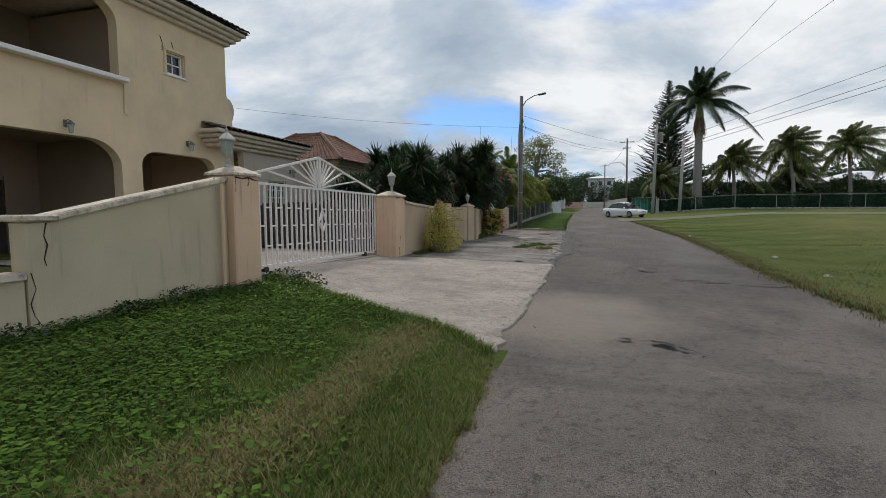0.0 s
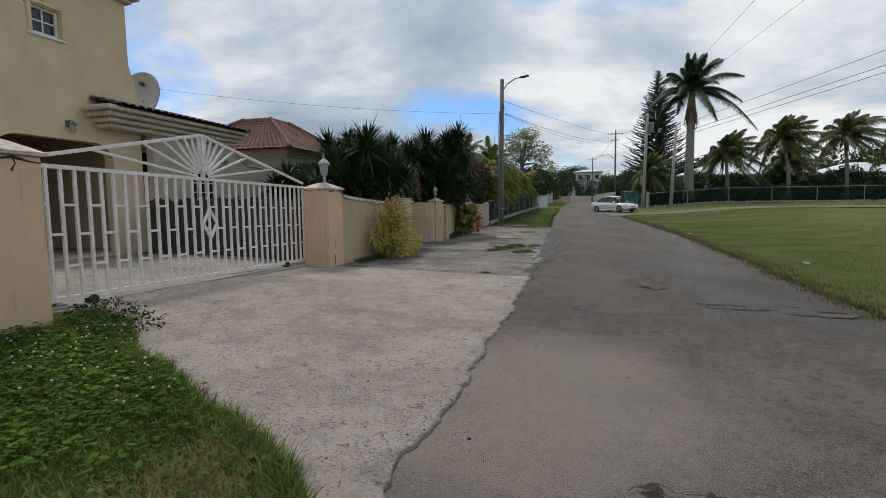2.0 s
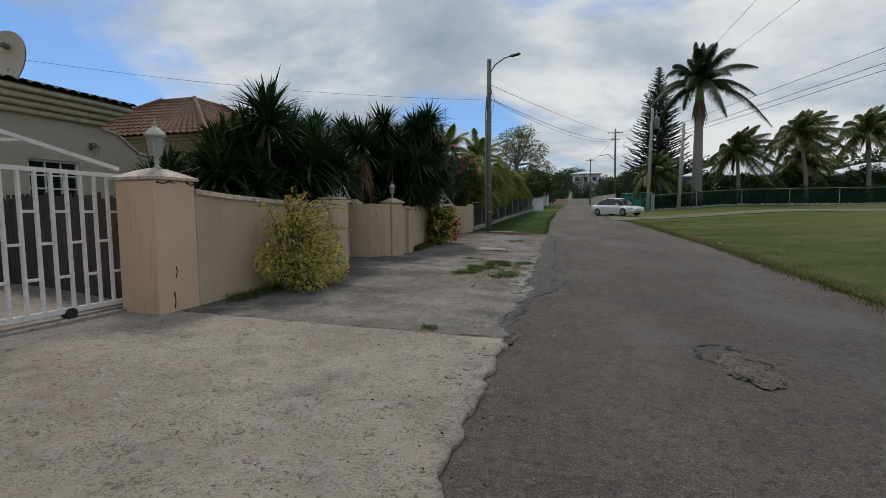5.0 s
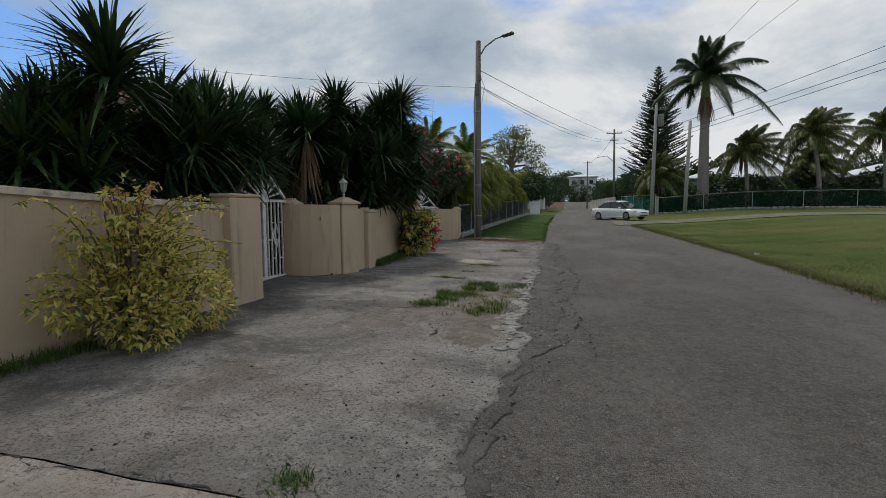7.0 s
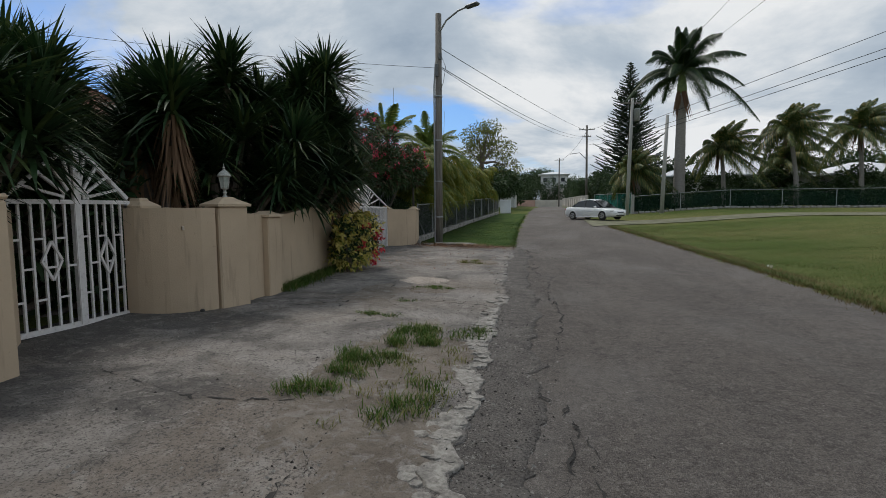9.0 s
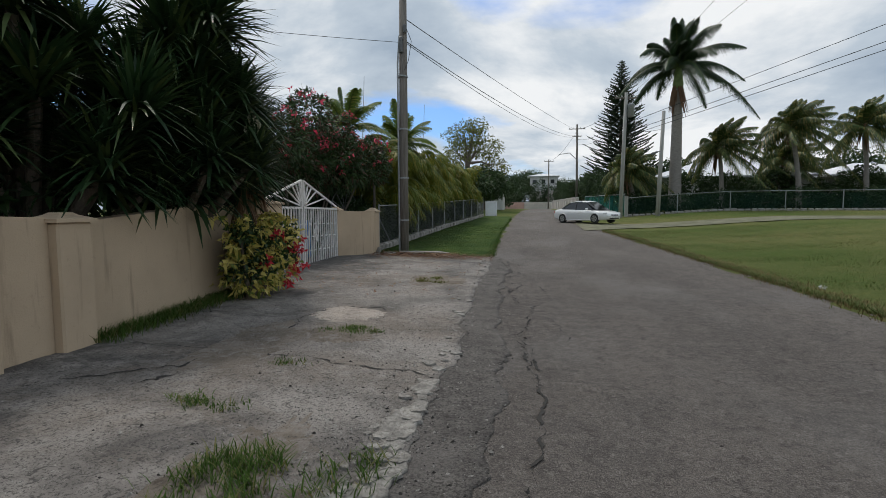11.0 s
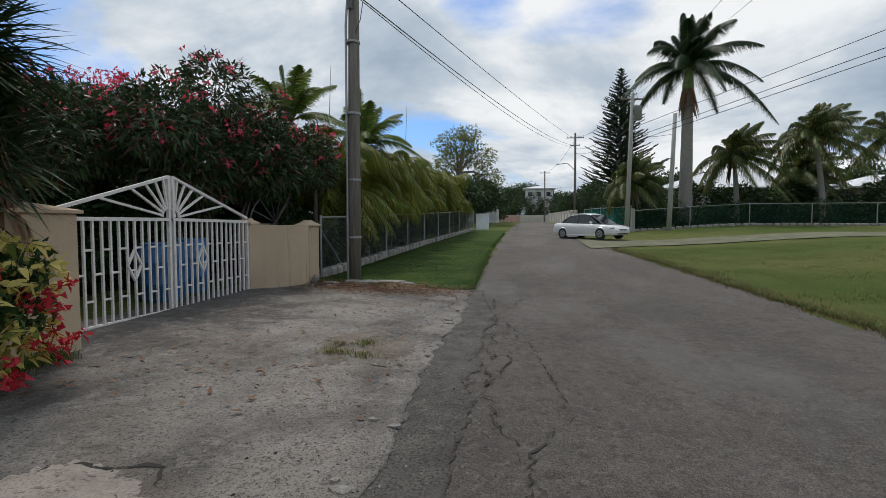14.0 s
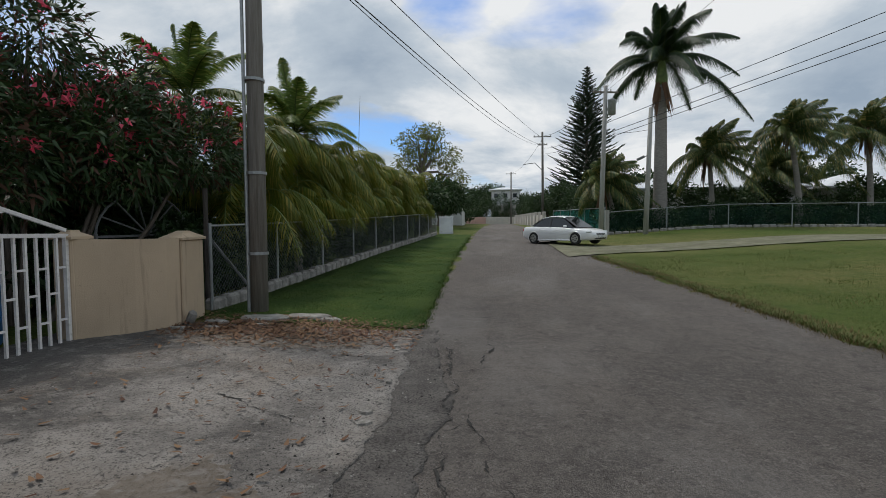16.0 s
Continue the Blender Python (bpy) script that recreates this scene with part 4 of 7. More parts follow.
    # return into the wicket recess
    wall_run(w, [(-5.2, 18.2), (-5.7, 18.6), (-6.02, 18.95)], 0.18, [1.62, 1.6, 1.58], WALL, cope=False)
    w = thing("garden_wall", "curved beige wall beside the wicket gate", "wall", kind="structure")
    curve = [(-6.0, 20.56), (-5.85, 20.57), (-5.68, 20.62), (-5.5, 20.7), (-5.34, 20.81), (-5.2, 20.94), (-5.1, 21.1)]
    wall_run(w, curve, 0.16, [1.6, 1.605, 1.6, 1.61, 1.6, 1.605, 1.6], WALL, cope=False)
    part("plaque", MB().box((-5.31, 20.74, 1.33), (0.03, 0.18, 0.05), 0.004, Matrix.Rotation(radians(42), 3, "Z")), COPING, w, "small pale name plaque")
    part("vent", MB().lathe((-5.14, 20.84, 0.13), [(0.03, 0), (0.035, 0.05), (0.02, 0.07)], 8), BLACK_TRIM, w)
    pillar(-5.95, 20.72, 0.3, 0.3, 1.6, "beige hinge pillar with a low cap", 0.14, WALL)
    pillar(-5.08, 21.38, 0.34, 0.5, 1.62, "beige wall pillar carrying a lantern", 0.14, WALL, -18)
    post_lamp(-5.1, 21.4, 1.75, 0.5)
    pillar(-5.02, 22.35, 0.34, 0.4, 1.45, "short beige wall pillar", 0.1, WALL)
    w = thing("garden_wall", "beige rendered wall stretch with grass at its foot", "wall", kind="structure")
    wall_run(w, [(-5.08, 21.62), (-5.06, 22.15)], 0.2, [1.52, 1.5], WALL, cope=False)
    wall_run(w, [(-5.06, 22.55), (-5.3, 24.5), (-5.4, 25.7), (-5.45, 26.3)], 0.2, [1.45, 1.62, 1.68, 1.7], WALL, cope=False)
    pillar(-5.55, 26.85, 0.7, 0.95, 1.68, "beige gate pillar with a stained cap", 0.12, WALL)
    part("recess_panel", MB().box((-5.62, 26.365, 1.2), (0.5, 0.03, 0.62), 0.006), HOUSE_BROWN, w, "dark brown board on the pillar face")
    wall_run(w, [(-5.6, 27.3), (-5.92, 27.42)], 0.2, [1.6, 1.6], WALL, cope=False)
    w = thing("garden_wall", "short curved beige wall beside the double gate", "wall", kind="structure")
    wall_run(w, [(-5.93, 31.95), (-5.7, 32.2), (-5.45, 32.5), (-5.22, 32.85), (-5.18, 33.05)], 0.16, [1.55, 1.54, 1.53, 1.53, 1.53], WALL, cope=False)
    pillar(-5.98, 32.05, 0.28, 0.3, 1.55, "beige hinge pillar with a low cap", 0.12, WALL)
    pillar(-5.3, 33.45, 0.3, 0.7, 1.5, "beige end pillar with a stained cap", 0.14, WALL, 6)


# ---------------------------------------------------------------- gates
def gate_leaf(parent, x, y0, y1, zb0, zb1, zt0, zt1, bar=0.028, step=0.135, sun=None, diamond=None):
    """One leaf in the plane x: frame, pickets with staggered links, half of a sunburst and a diamond."""
    S = Vector((1, 0, 0))
    zb = lambda y: zb0 + (zb1 - zb0) * (y - y0) / (y1 - y0)
    zt = lambda y: zt0 + (zt1 - zt0) * (y - y0) / (y1 - y0)
    leaf = part("leaf_frame", MB().flat_bar((x, y0, zb0 + 0.03), (x, y1, zb1 + 0.03), 0.06, 0.045)
                .flat_bar((x, y0, zt0), (x, y1, zt1), 0.05, 0.045)
                .flat_bar((x, y0, zb0), (x, y0, zt0 + 0.02), 0.05, 0.05).flat_bar((x, y1, zb1), (x, y1, zt1 + 0.02), 0.05, 0.05), GATE_PAINT, parent)
    n = max(3, round((y1 - y0) / step))
    d = (y1 - y0) / n
    for i in range(1, n):
        y = y0 + d * i
        part("picket", MB().flat_bar((x, y, zb(y) + 0.05), (x, y, zt(y) - 0.02), bar, bar), GATE_PAINT, leaf)
    for i in range(n):
        a, b = y0 + d * i, y0 + d * (i + 1)
        f = [(0.26, 0.72), (0.5,)][i % 2]
        for k in f:
            z = zb(a) + (zt(a) - zb(a)) * k
            part("link_bar", MB().flat_bar((x, a, z), (x, b, z), bar * 0.9, bar * 0.8), GATE_PAINT, leaf)
    for yc in diamond or ():
        h = zt(yc) - zb(yc)
        zc = zb(yc) + 0.55 * h
        mb = MB()
        q = [(yc - d * 0.9, zc), (yc, zc + 0.15 * h), (yc + d * 0.9, zc), (yc, zc - 0.15 * h)]
        for (ya, za), (yb, z2) in zip(q, q[1:] + q[:1]):
            mb.flat_bar((x + 0.012, ya, za), (x + 0.012, yb, z2), bar, bar)
        part("diamond", mb, GATE_PAINT, leaf)
    return leaf


def sunburst(parent, x, yc, za, y0, y1, zt, rays, left=True, right=True):
    """Gable of bars over a gate: sloping rails, a round boss and rays."""
    mb = MB()
    boss_z = zt + 0.03
    for on, ye in ((left, y0), (right, y1)):
        if not on:
            continue
        part("gable_rail", MB().flat_bar((x, yc, za), (x, ye, zt + 0.05), 0.045, 0.04), GATE_PAINT, parent)
        for k in range(rays):
            a = radians(90 * (k + 0.6) / (rays + 0.2))
            dy, dz = math.cos(a), math.sin(a)
            w, h = abs(ye - yc), za - zt - 0.05
            t = 1 / (dy / w + dz / h)
            s = 1 if ye > yc else -1
            part("ray", MB().flat_bar((x, yc + s * dy * 0.13, boss_z + dz * 0.13), (x, yc + s * dy * t, boss_z + dz * t), 0.032, 0.03), GATE_PAINT, parent)
    mb = MB()
    pts = [(x, yc + 0.14 * math.cos(radians(180 * k / 10)), boss_z + 0.14 * math.sin(radians(180 * k / 10))) for k in range(11)]
    if not left:
        pts = pts[:6]
    mb.tube(pts, 0.018, 6)
    part("boss", mb, GATE_PAINT, parent)


def build_gates():
    g = thing("sliding_gate", "white-painted steel sliding gate with sunburst top, closed", "gate")
    gate_leaf(g, -5.95, 7.2, 13.42, 0.42, 0.27, 2.03, 1.94, bar=0.034, step=0.178, diamond=(10.4,))
    sunburst(g, -5.95, 10.3, 2.7, 7.2, 13.42, 1.98, 7)
    part("centre_post", MB().flat_bar((-5.95, 10.3, 2.0), (-5.95, 10.3, 2.7), 0.045, 0.056), GATE_PAINT, g)
    for y, z in ((8.2, 0.36), (12.64, 0.28)):
        mb = MB().tube([(-5.99, y, z), (-5.9, y, z)], 0.07, 14)
        part("wheel", mb, BLACK_TRIM, g, "black rubber guide wheel")
    mb = MB().flat_bar((-5.95, 7.1, 0.33), (-5.95, 13.5, 0.2), 0.05, 0.05)
    part("track", mb, STEEL, g, "rusty floor track")
    part("sill", MB().flat_bar((-5.95, 7.1, 0.26), (-5.95, 13.5, 0.14), 0.14, 0.32), CONCRETE, g)

    g = thing("wicket_gate", "white-painted double wicket gate with pointed sunburst", "gate")
    gate_leaf(g, -6.0, 18.98, 19.78, 0.2, 0.18, 1.68, 1.68, 0.026, 0.13, diamond=(19.45,))
    gate_leaf(g, -6.0, 19.83, 20.56, 0.18, 0.16, 1.68, 1.68, 0.026, 0.13, diamond=(20.2,))
    sunburst(g, -6.0, 19.78, 2.36, 18.98, 19.78, 1.68, 4, right=False)
    sunburst(g, -6.0, 19.83, 2.36, 19.83, 20.56, 1.68, 4, left=False)
    part("meeting_post", MB().flat_bar((-5.985, 19.805, 0.2), (-5.985, 19.805, 2.38), 0.09, 0.04), GATE_PAINT, g)

    g = thing("double_gate", "white-painted steel double gate with sunburst top, closed", "gate")
    gate_leaf(g, -5.9, 27.5, 29.64, 0.18, 0.15, 1.63, 1.63, 0.03, 0.14, diamond=(28.9,))
    gate_leaf(g, -5.9, 29.74, 31.88, 0.15, 0.14, 1.63, 1.6, 0.03, 0.14, diamond=(30.45,))
    sunburst(g, -5.9, 29.64, 2.3, 27.5, 29.64, 1.64, 5, right=False)
    sunburst(g, -5.9, 29.74, 2.3, 29.74, 31.88, 1.62, 5, left=False)
    part("meeting_stile", MB().flat_bar((-5.9, 29.64, 1.6), (-5.9, 29.64, 2.32), 0.05, 0.045), GATE_PAINT, g)
    part("meeting_stile", MB().flat_bar((-5.9, 29.74, 1.6), (-5.9, 29.74, 2.32), 0.05, 0.045), GATE_PAINT, g)

    # old dark garden arch behind the end wall
    g = thing("garden_arch", "dark rusty iron fan panel behind the wall", "gate")
    mb = MB().flat_bar((-6.6, 33.2, 1.55), (-6.6, 35.6, 1.55), 0.04, 0.03)
    pts = [(-6.6, 34.4 + 1.2 * math.cos(radians(180 * k / 14)), 1.55 + 0.75 * math.sin(radians(180 * k / 14))) for k in range(15)]
    mb.tube(pts, 0.02, 5)
    for k in range(1, 7):
        a = radians(180 * k / 7)
        part("fan_rib", MB().flat_bar((-6.6, 34.4, 1.58), (-6.6, 34.4 + 1.2 * math.cos(a), 1.55 + 0.75 * math.sin(a)), 0.025, 0.02), LAMP_DARK, g)
    part("fan_frame", mb, LAMP_DARK, g)
    for y in (33.2, 35.6):
        part("post", MB().flat_bar((-6.6, y, 0.1), (-6.6, y, 1.6), 0.05, 0.05), LAMP_DARK, g)

    for x, y, h in ((-6.65, 30.4, 1.02), (-6.85, 31.4, 1.05)):
        b = thing("barrel", "blue plastic barrel standing behind the gate", "barrel", "blue barrels", at=(x, y, land(x, y)))
        part("body", MB().lathe((0, 0, 0), [(0.33, 0), (0.35, 0.03), (0.36, 0.3), (0.375, 0.32), (0.36, 0.34), (0.36, 0.66), (0.375, 0.68), (0.36, 0.7), (0.35, h - 0.04), (0.32, h - 0.02)], 20), BARREL, b, smooth=True)
        part("rim", MB().tube([(0.34 * math.cos(2 * math.pi * k / 20), 0.34 * math.sin(2 * math.pi * k / 20), h - 0.02) for k in range(21)], 0.02, 6), BARREL, b)

    f = thing("board_fence", "weathered grey upright board fence in the yard", "fence")
    random.seed(3)
    n = 58
    for i in range(n):
        t = i / (n - 1)
        x, y = -6.35 - 5.6 * t, 13.78 + 1.4 * t
        h = 1.52 + rnd(-0.06, 0.06)
        z = land(x, y)
        part("board", MB().box((x, y, z + h / 2), (0.096, 0.02, h), 0.004, Matrix.Rotation(radians(-14 + rnd(-3, 3)), 3, "Z")), WOOD_GREY, f)
    for z in (0.6, 1.45):
        part("rail", MB().flat_bar((-6.35, 13.83, z), (-11.95, 15.23, z), 0.07, 0.03, Vector((0, 1, 0))), WOOD_GREY, f)


# ---------------------------------------------------------------- houses
def holed_wall(outer, holes, x, thick, flip=False):
    """Wall in the plane x from an outline and openings in (y, z), thick backwards."""
    bm = bmesh.new()
    edges = []
    for loop in [outer] + holes:
        vs = [bm.verts.new((x, y, z)) for y, z in loop]
        edges += [bm.edges.new((vs[i], vs[(i + 1) % len(vs)])) for i in range(len(vs))]
    bmesh.ops.triangle_fill(bm, use_beauty=True, edges=edges, normal=(1, 0, 0))
    ret = bmesh.ops.extrude_face_region(bm, geom=list(bm.faces))
    bmesh.ops.translate(bm, verts=[v for v in ret["geom"] if isinstance(v, bmesh.types.BMVert)], vec=(-thick, 0, 0))
    bmesh.ops.recalc_face_normals(bm, faces=bm.faces)
    mb = MB()
    bm.verts.index_update()
    mb.v = [tuple(v.co) for v in bm.verts]
    mb.f = [tuple(v.index for v in f.verts) for f in bm.faces]
    bm.free()
    return mb


def arch(y0, y1, z0, z1, r, both=True, n=8):
    """Opening with rounded upper corners."""
    pts = [(y0, z0), (y1, z0)]
    pts += [(y1 - r + r * math.cos(radians(90 * k / n)), z1 - r * 0.75 + r * 0.75 * math.sin(radians(90 * k / n))) for k in range(n + 1)]
    pts += [(y0 + r - r * math.sin(radians(90 * k / n)), z1 - r * 0.75 + r * 0.75 * math.cos(radians(90 * k / n))) for k in range(n + 1)]
    return pts


def window(parent, x, y0, y1, z0, z1, cols, rows, sill=True):
    w = part("window", MB().box((x - 0.03, (y0 + y1) / 2, z1 - 0.025), (0.07, y1 - y0, 0.05), 0.006)
             .box((x - 0.03, (y0 + y1) / 2, z0 + 0.025), (0.07, y1 - y0, 0.05), 0.006)
             .box((x - 0.03, y0 + 0.025, (z0 + z1) / 2), (0.07, 0.05, z1 - z0 - 0.1), 0.006)
             .box((x - 0.03, y1 - 0.025, (z0 + z1) / 2), (0.07, 0.05, z1 - z0 - 0.1), 0.006), WHITE, parent)
    for i in range(cols):
        for j in range(rows):
            a, b = y0 + 0.05 + (y1 - y0 - 0.1) * i / cols, y0 + 0.05 + (y1 - y0 - 0.1) * (i + 1) / cols
            c, d = z0 + 0.05 + (z1 - z0 - 0.1) * j / rows, z0 + 0.05 + (z1 - z0 - 0.1) * (j + 1) / rows
            part("pane", MB().box((x - 0.06, (a + b) / 2, (c + d) / 2), (0.01, b - a - 0.01, d - c - 0.01)), GLASS, w)
    for i in range(1, cols):
        y = y0 + 0.05 + (y1 - y0 - 0.1) * i / cols
        part("glazing_bar", MB().box((x - 0.045, y, (z0 + z1) / 2), (0.035, 0.03, z1 - z0 - 0.1)), WHITE, w)
    for j in range(1, rows):
        z = z0 + 0.05 + (z1 - z0 - 0.1) * j / rows
        part("glazing_bar", MB().box((x - 0.045, (y0 + y1) / 2, z), (0.04, y1 - y0 - 0.1, 0.035)), WHITE, w)
    if sill:
        part("sill", MB().box((x + 0.04, (y0 + y1) / 2, z0 - 0.04), (0.16, y1 - y0 + 0.24, 0.07), 0.012), WHITE, w)
    return w


def sconce(x, y, z):
    s = thing("wall_lantern", "small dark metal lantern on the house wall", "lamp", "wall lanterns", at=(x, y, z))
    part("backplate", MB().box((0.015, 0, 0.12), (0.03, 0.1, 0.16), 0.01), LAMP_DARK, s)
    part("arm", MB().tube([(0.02, 0, 0.15), (0.1, 0, 0.2), (0.18, 0, 0.16)], 0.012, 6), LAMP_DARK, s)
    part("glass", MB().lathe((0.18, 0, -0.12), [(0.045, 0), (0.075, 0.2)], 6), LAMP_GLASS, s)
    part("hood", MB().lathe((0.18, 0, 0.08), [(0.09, 0), (0.085, 0.02), (0.04, 0.07), (0.01, 0.1)], 10), LAMP_DARK, s)


def tile_slope(parent, a, b, c, d, mat, pitch=0.26, course=0.34, name="roof"):
    """Barrel-tiled slope: eave a to b, ridge d to c (same order along the eave)."""
    a, b, c, d = (Vector(p) for p in (a, b, c, d))
    nrm = (b - a).cross(d - a).normalized()
    if nrm.z < 0:
        nrm = -nrm
    rows = max(2, round((d - a).length / course))
    cols = max(2, round((b - a).length / pitch))
    mb = MB()
    seg = 4
    for j in range(rows):
        t0, t1 = j / rows, (j + 1.12) / rows
        for i in range(cols):
            q = []
            for t, lift in ((t0, 0.05), (min(t1, 1), 0.02)):
                l, r = a.lerp(d, t), b.lerp(c, t)
                if t0 > 0.985 or (r - l).length < 0.05:
                    continue
                for k in range(seg + 1):
                    u = (i + k / seg) / cols
                    h = lift + 0.055 * math.sin(math.pi * k / seg)
                    q.append(l.lerp(r, u) + nrm * h)
            if len(q) == 2 * (seg + 1):
                mb.add(q, [(k, k + 1, seg + 2 + k, seg + 1 + k) for k in range(seg)])
    mb.add([a, b, c, d], [(0, 1, 2, 3)])
    return part(name, mb, mat, parent, kind="stuff")


def cornice(parent, y0, y1, x0, x1, z, outs, mat=CORNICE, rise_=0.12):
    """Stepped eaves moulding round a rectangle."""
    for i, o in enumerate(outs):
        mb = MB().box(((x0 + x1) / 2, (y0 + y1) / 2, z + rise_ * (i + 0.5)), (x1 - x0 + 2 * o, y1 - y0 + 2 * o, rise_ - 0.004), 0.03)
        part("cornice_step", mb, mat, parent, "stepped cream eaves moulding")


def build_house():
    h = thing("house", "ochre rendered two-storey house with arched porch and balcony", "house")
    X = -12.1
    outer = [(-2, 0.1), (15.15, 0.1), (15.12, 4.5), (15.02, 5.0), (14.86, 5.5), (14.86, 7.2), (-2, 7.2)]
    holes = [arch(4.6, 10.66, 0.3, 3.36, 0.9), arch(11.3, 14.2, 0.3, 3.22, 0.55), arch(1.0, 10.72, 5.0, 7.02, 0.75),
             [(12.32, 5.6), (12.98, 5.6), (12.98, 6.22), (12.32, 6.22)]]
    part("front_wall", holed_wall(outer, holes, X, 0.3), HOUSE, h)
    part("gable_wall", MB().box((-15.5, 14.99, 2.4), (6.4, 0.24, 4.6)).box((-15.5, 14.74, 6.0), (6.4, 0.22, 2.6)), HOUSE, h)
    # inner faces take the darker render colour in place of recess shade
    part("back_wall", MB().box((-15.6, 6.5, 3.7), (0.2, 17, 7.2)), HOUSE_SHADED, h)
    part("porch_ceiling", MB().box((-13.95, 6.5, 3.6), (3.1, 16.4, 0.2)), HOUSE_SHADED, h)
    part("balcony_floor", MB().box((-13.95, 6.4, 4.3), (3.1, 16.2, 0.2)), HOUSE_SHADED, h)
    part("balcony_ceiling", MB().box((-13.95, 6.4, 7.2), (3.1, 16.2, 0.14)), HOUSE_SHADED, h)
    part("porch_partition", MB().box((-13.95, 10.98, 1.9), (3.1, 0.2, 3.2)).box((-13.95, 10.98, 5.7), (3.1, 0.2, 2.6)), HOUSE_SHADED, h)
    part("porch_floor", MB().box((-14.0, 6.4, 0.26), (3.4, 17, 0.16)), CONCRETE, h)
    part("balcony_rail", MB().box((X + 0.02, 5.85, 5.0), (0.42, 10.0, 0.12), 0.02), WHITE, h, "white balcony coping")
    part("drain_pipe", MB().tube([(X + 0.03, 10.82, 4.92), (X + 0.03, 10.82, 4.15), (X + 0.09, 10.84, 4.08)], 0.02, 6), HOUSE, h)
    for y0, y1 in ((7.9, 9.0), (5.4, 7.2)):
        # door leaf coloured with the unlit interior's dark
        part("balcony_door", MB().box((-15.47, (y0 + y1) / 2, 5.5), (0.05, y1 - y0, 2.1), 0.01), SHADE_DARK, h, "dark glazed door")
        part("door_frame", MB().box((-15.46, y0 - 0.05, 5.5), (0.1, 0.1, 2.2)).box((-15.46, y1 + 0.05, 5.5), (0.1, 0.1, 2.2)).box((-15.46, (y0 + y1) / 2, 6.6), (0.1, y1 - y0 + 0.2, 0.1)), WHITE, h)
    for y0, y1 in ((7.3, 8.4), (9.0, 9.9), (12.2, 13.4)):
        part("porch_door", MB().box((-15.47, (y0 + y1) / 2, 1.35), (0.06, y1 - y0, 2.05), 0.01), SHADE_DARK, h, "dark porch door")
        part("door_frame", MB().box((-15.46, y0 - 0.05, 1.4), (0.1, 0.08, 2.15)).box((-15.46, y1 + 0.05, 1.4), (0.1, 0.08, 2.15)), HOUSE_SHADED, h)
    window(h, X - 0.08, 12.32, 12.98, 5.6, 6.22, 2, 2)
    part("window_surround", MB().box((X + 0.02, 12.26, 5.93), (0.06, 0.09, 0.72), 0.01).box((X + 0.02, 13.04, 5.93), (0.06, 0.09, 0.72), 0.01).box((X + 0.02, 12.65, 6.29), (0.06, 0.87, 0.08), 0.01), HOUSE, h)
    part("crack_line", MB().tube([(X + 0.005, 12.18, 6.2), (X + 0.005, 12.2, 6.42), (X + 0.005, 12.12, 6.62)], 0.012, 5), CRACK, h)
    part("crack_line", MB().tube([(X + 0.005, 12.6, 6.36), (X + 0.005, 12.54, 6.54)], 0.012, 5), CRACK, h)
    cornice(h, -2, 14.86, -19, X, 7.12, (0.14, 0.28, 0.4, 0.52))
    for a, b, c, d in (((X + 0.6, 15.45, 7.62), (X + 0.6, -2.6, 7.62), (-15.5, -1, 9.4), (-15.5, 12, 9.4)),
                       ((-19.6, 15.45, 7.62), (X + 0.6, 15.45, 7.62), (-15.5, 12, 9.4), (-15.6, 12, 9.4))):
        tile_slope(h, a, b, c, d, DARK_TILE)
    sconce(X, 9.18, 3.5), sconce(X, 12.98, 3.48)
    sconce(-15.5, 9.8, 5.9)

    # single-storey wing
    w = thing("house_wing", "greige single-storey house wing with moulded eaves", "house")
    W = -11.75
    outer = [(15.2, 0.1), (18.35, 0.1), (18.35, 3.62), (15.2, 3.62)]
    part("front_wall", holed_wall(outer, [[(16.55, 1.35), (17.75, 1.35), (17.75, 2.65), (16.55, 2.65)]], W, 0.25), WING, w)
    part("side_wall", MB().box((-14.3, 18.24, 1.86), (4.6, 0.22, 3.5)), WING, w)
    # dark sheet added behind the window in place of the room's shade
    part("room_shade", MB().box((-12.9, 17.1, 1.9), (0.1, 2.4, 2.6)), SHADE_DARK, w)
    window(w, W - 0.06, 16.55, 17.75, 1.35, 2.65, 3, 4)
    cornice(w, 13.9, 18.3, -16, W, 3.6, (0.14, 0.28, 0.42, 0.56), rise_=0.13)
    tile_slope(w, (W + 0.62, 18.9, 4.1), (W + 0.62, 13.6, 4.1), (-16, 13.6, 5.3), (-16, 17.6, 5.3), DARK_TILE)
    tile_slope(w, (-18, 18.9, 4.1), (W + 0.62, 18.9, 4.1), (-16, 17.6, 5.3), (-18, 17.6, 5.3), DARK_TILE)
    sconce(W, 18.05, 2.95)
    # link between wing and pavilion
    wall_run(w, [(-12.0, 18.36), (-12.0, 18.9), (-12.02, 19.6), (-12.05, 21.4)], 0.25, [3.62, 3.55, 3.1, 3.0], WING, cope_mat=COPING)

    p = thing("pavilion", "rendered garden pavilion with a terracotta hipped roof", "house")
    cx, cy, z = -14.4, 24.7, 3.85
    part("wall", MB().box((cx, cy, 1.95), (5.2, 5.2, 3.7)), WING, p)
    cornice(p, cy - 2.6, cy + 2.6, cx - 2.6, cx + 2.6, 3.62, (0.12, 0.26, 0.4), rise_=0.11)
    hgt = 5.5
    for (ax, ay), (bx, by) in (((1, 1), (1, -1)), ((-1, 1), (1, 1)), ((-1, -1), (-1, 1)), ((1, -1), (-1, -1))):
        A = (cx + ax * 3.2, cy + ay * 3.2, z)
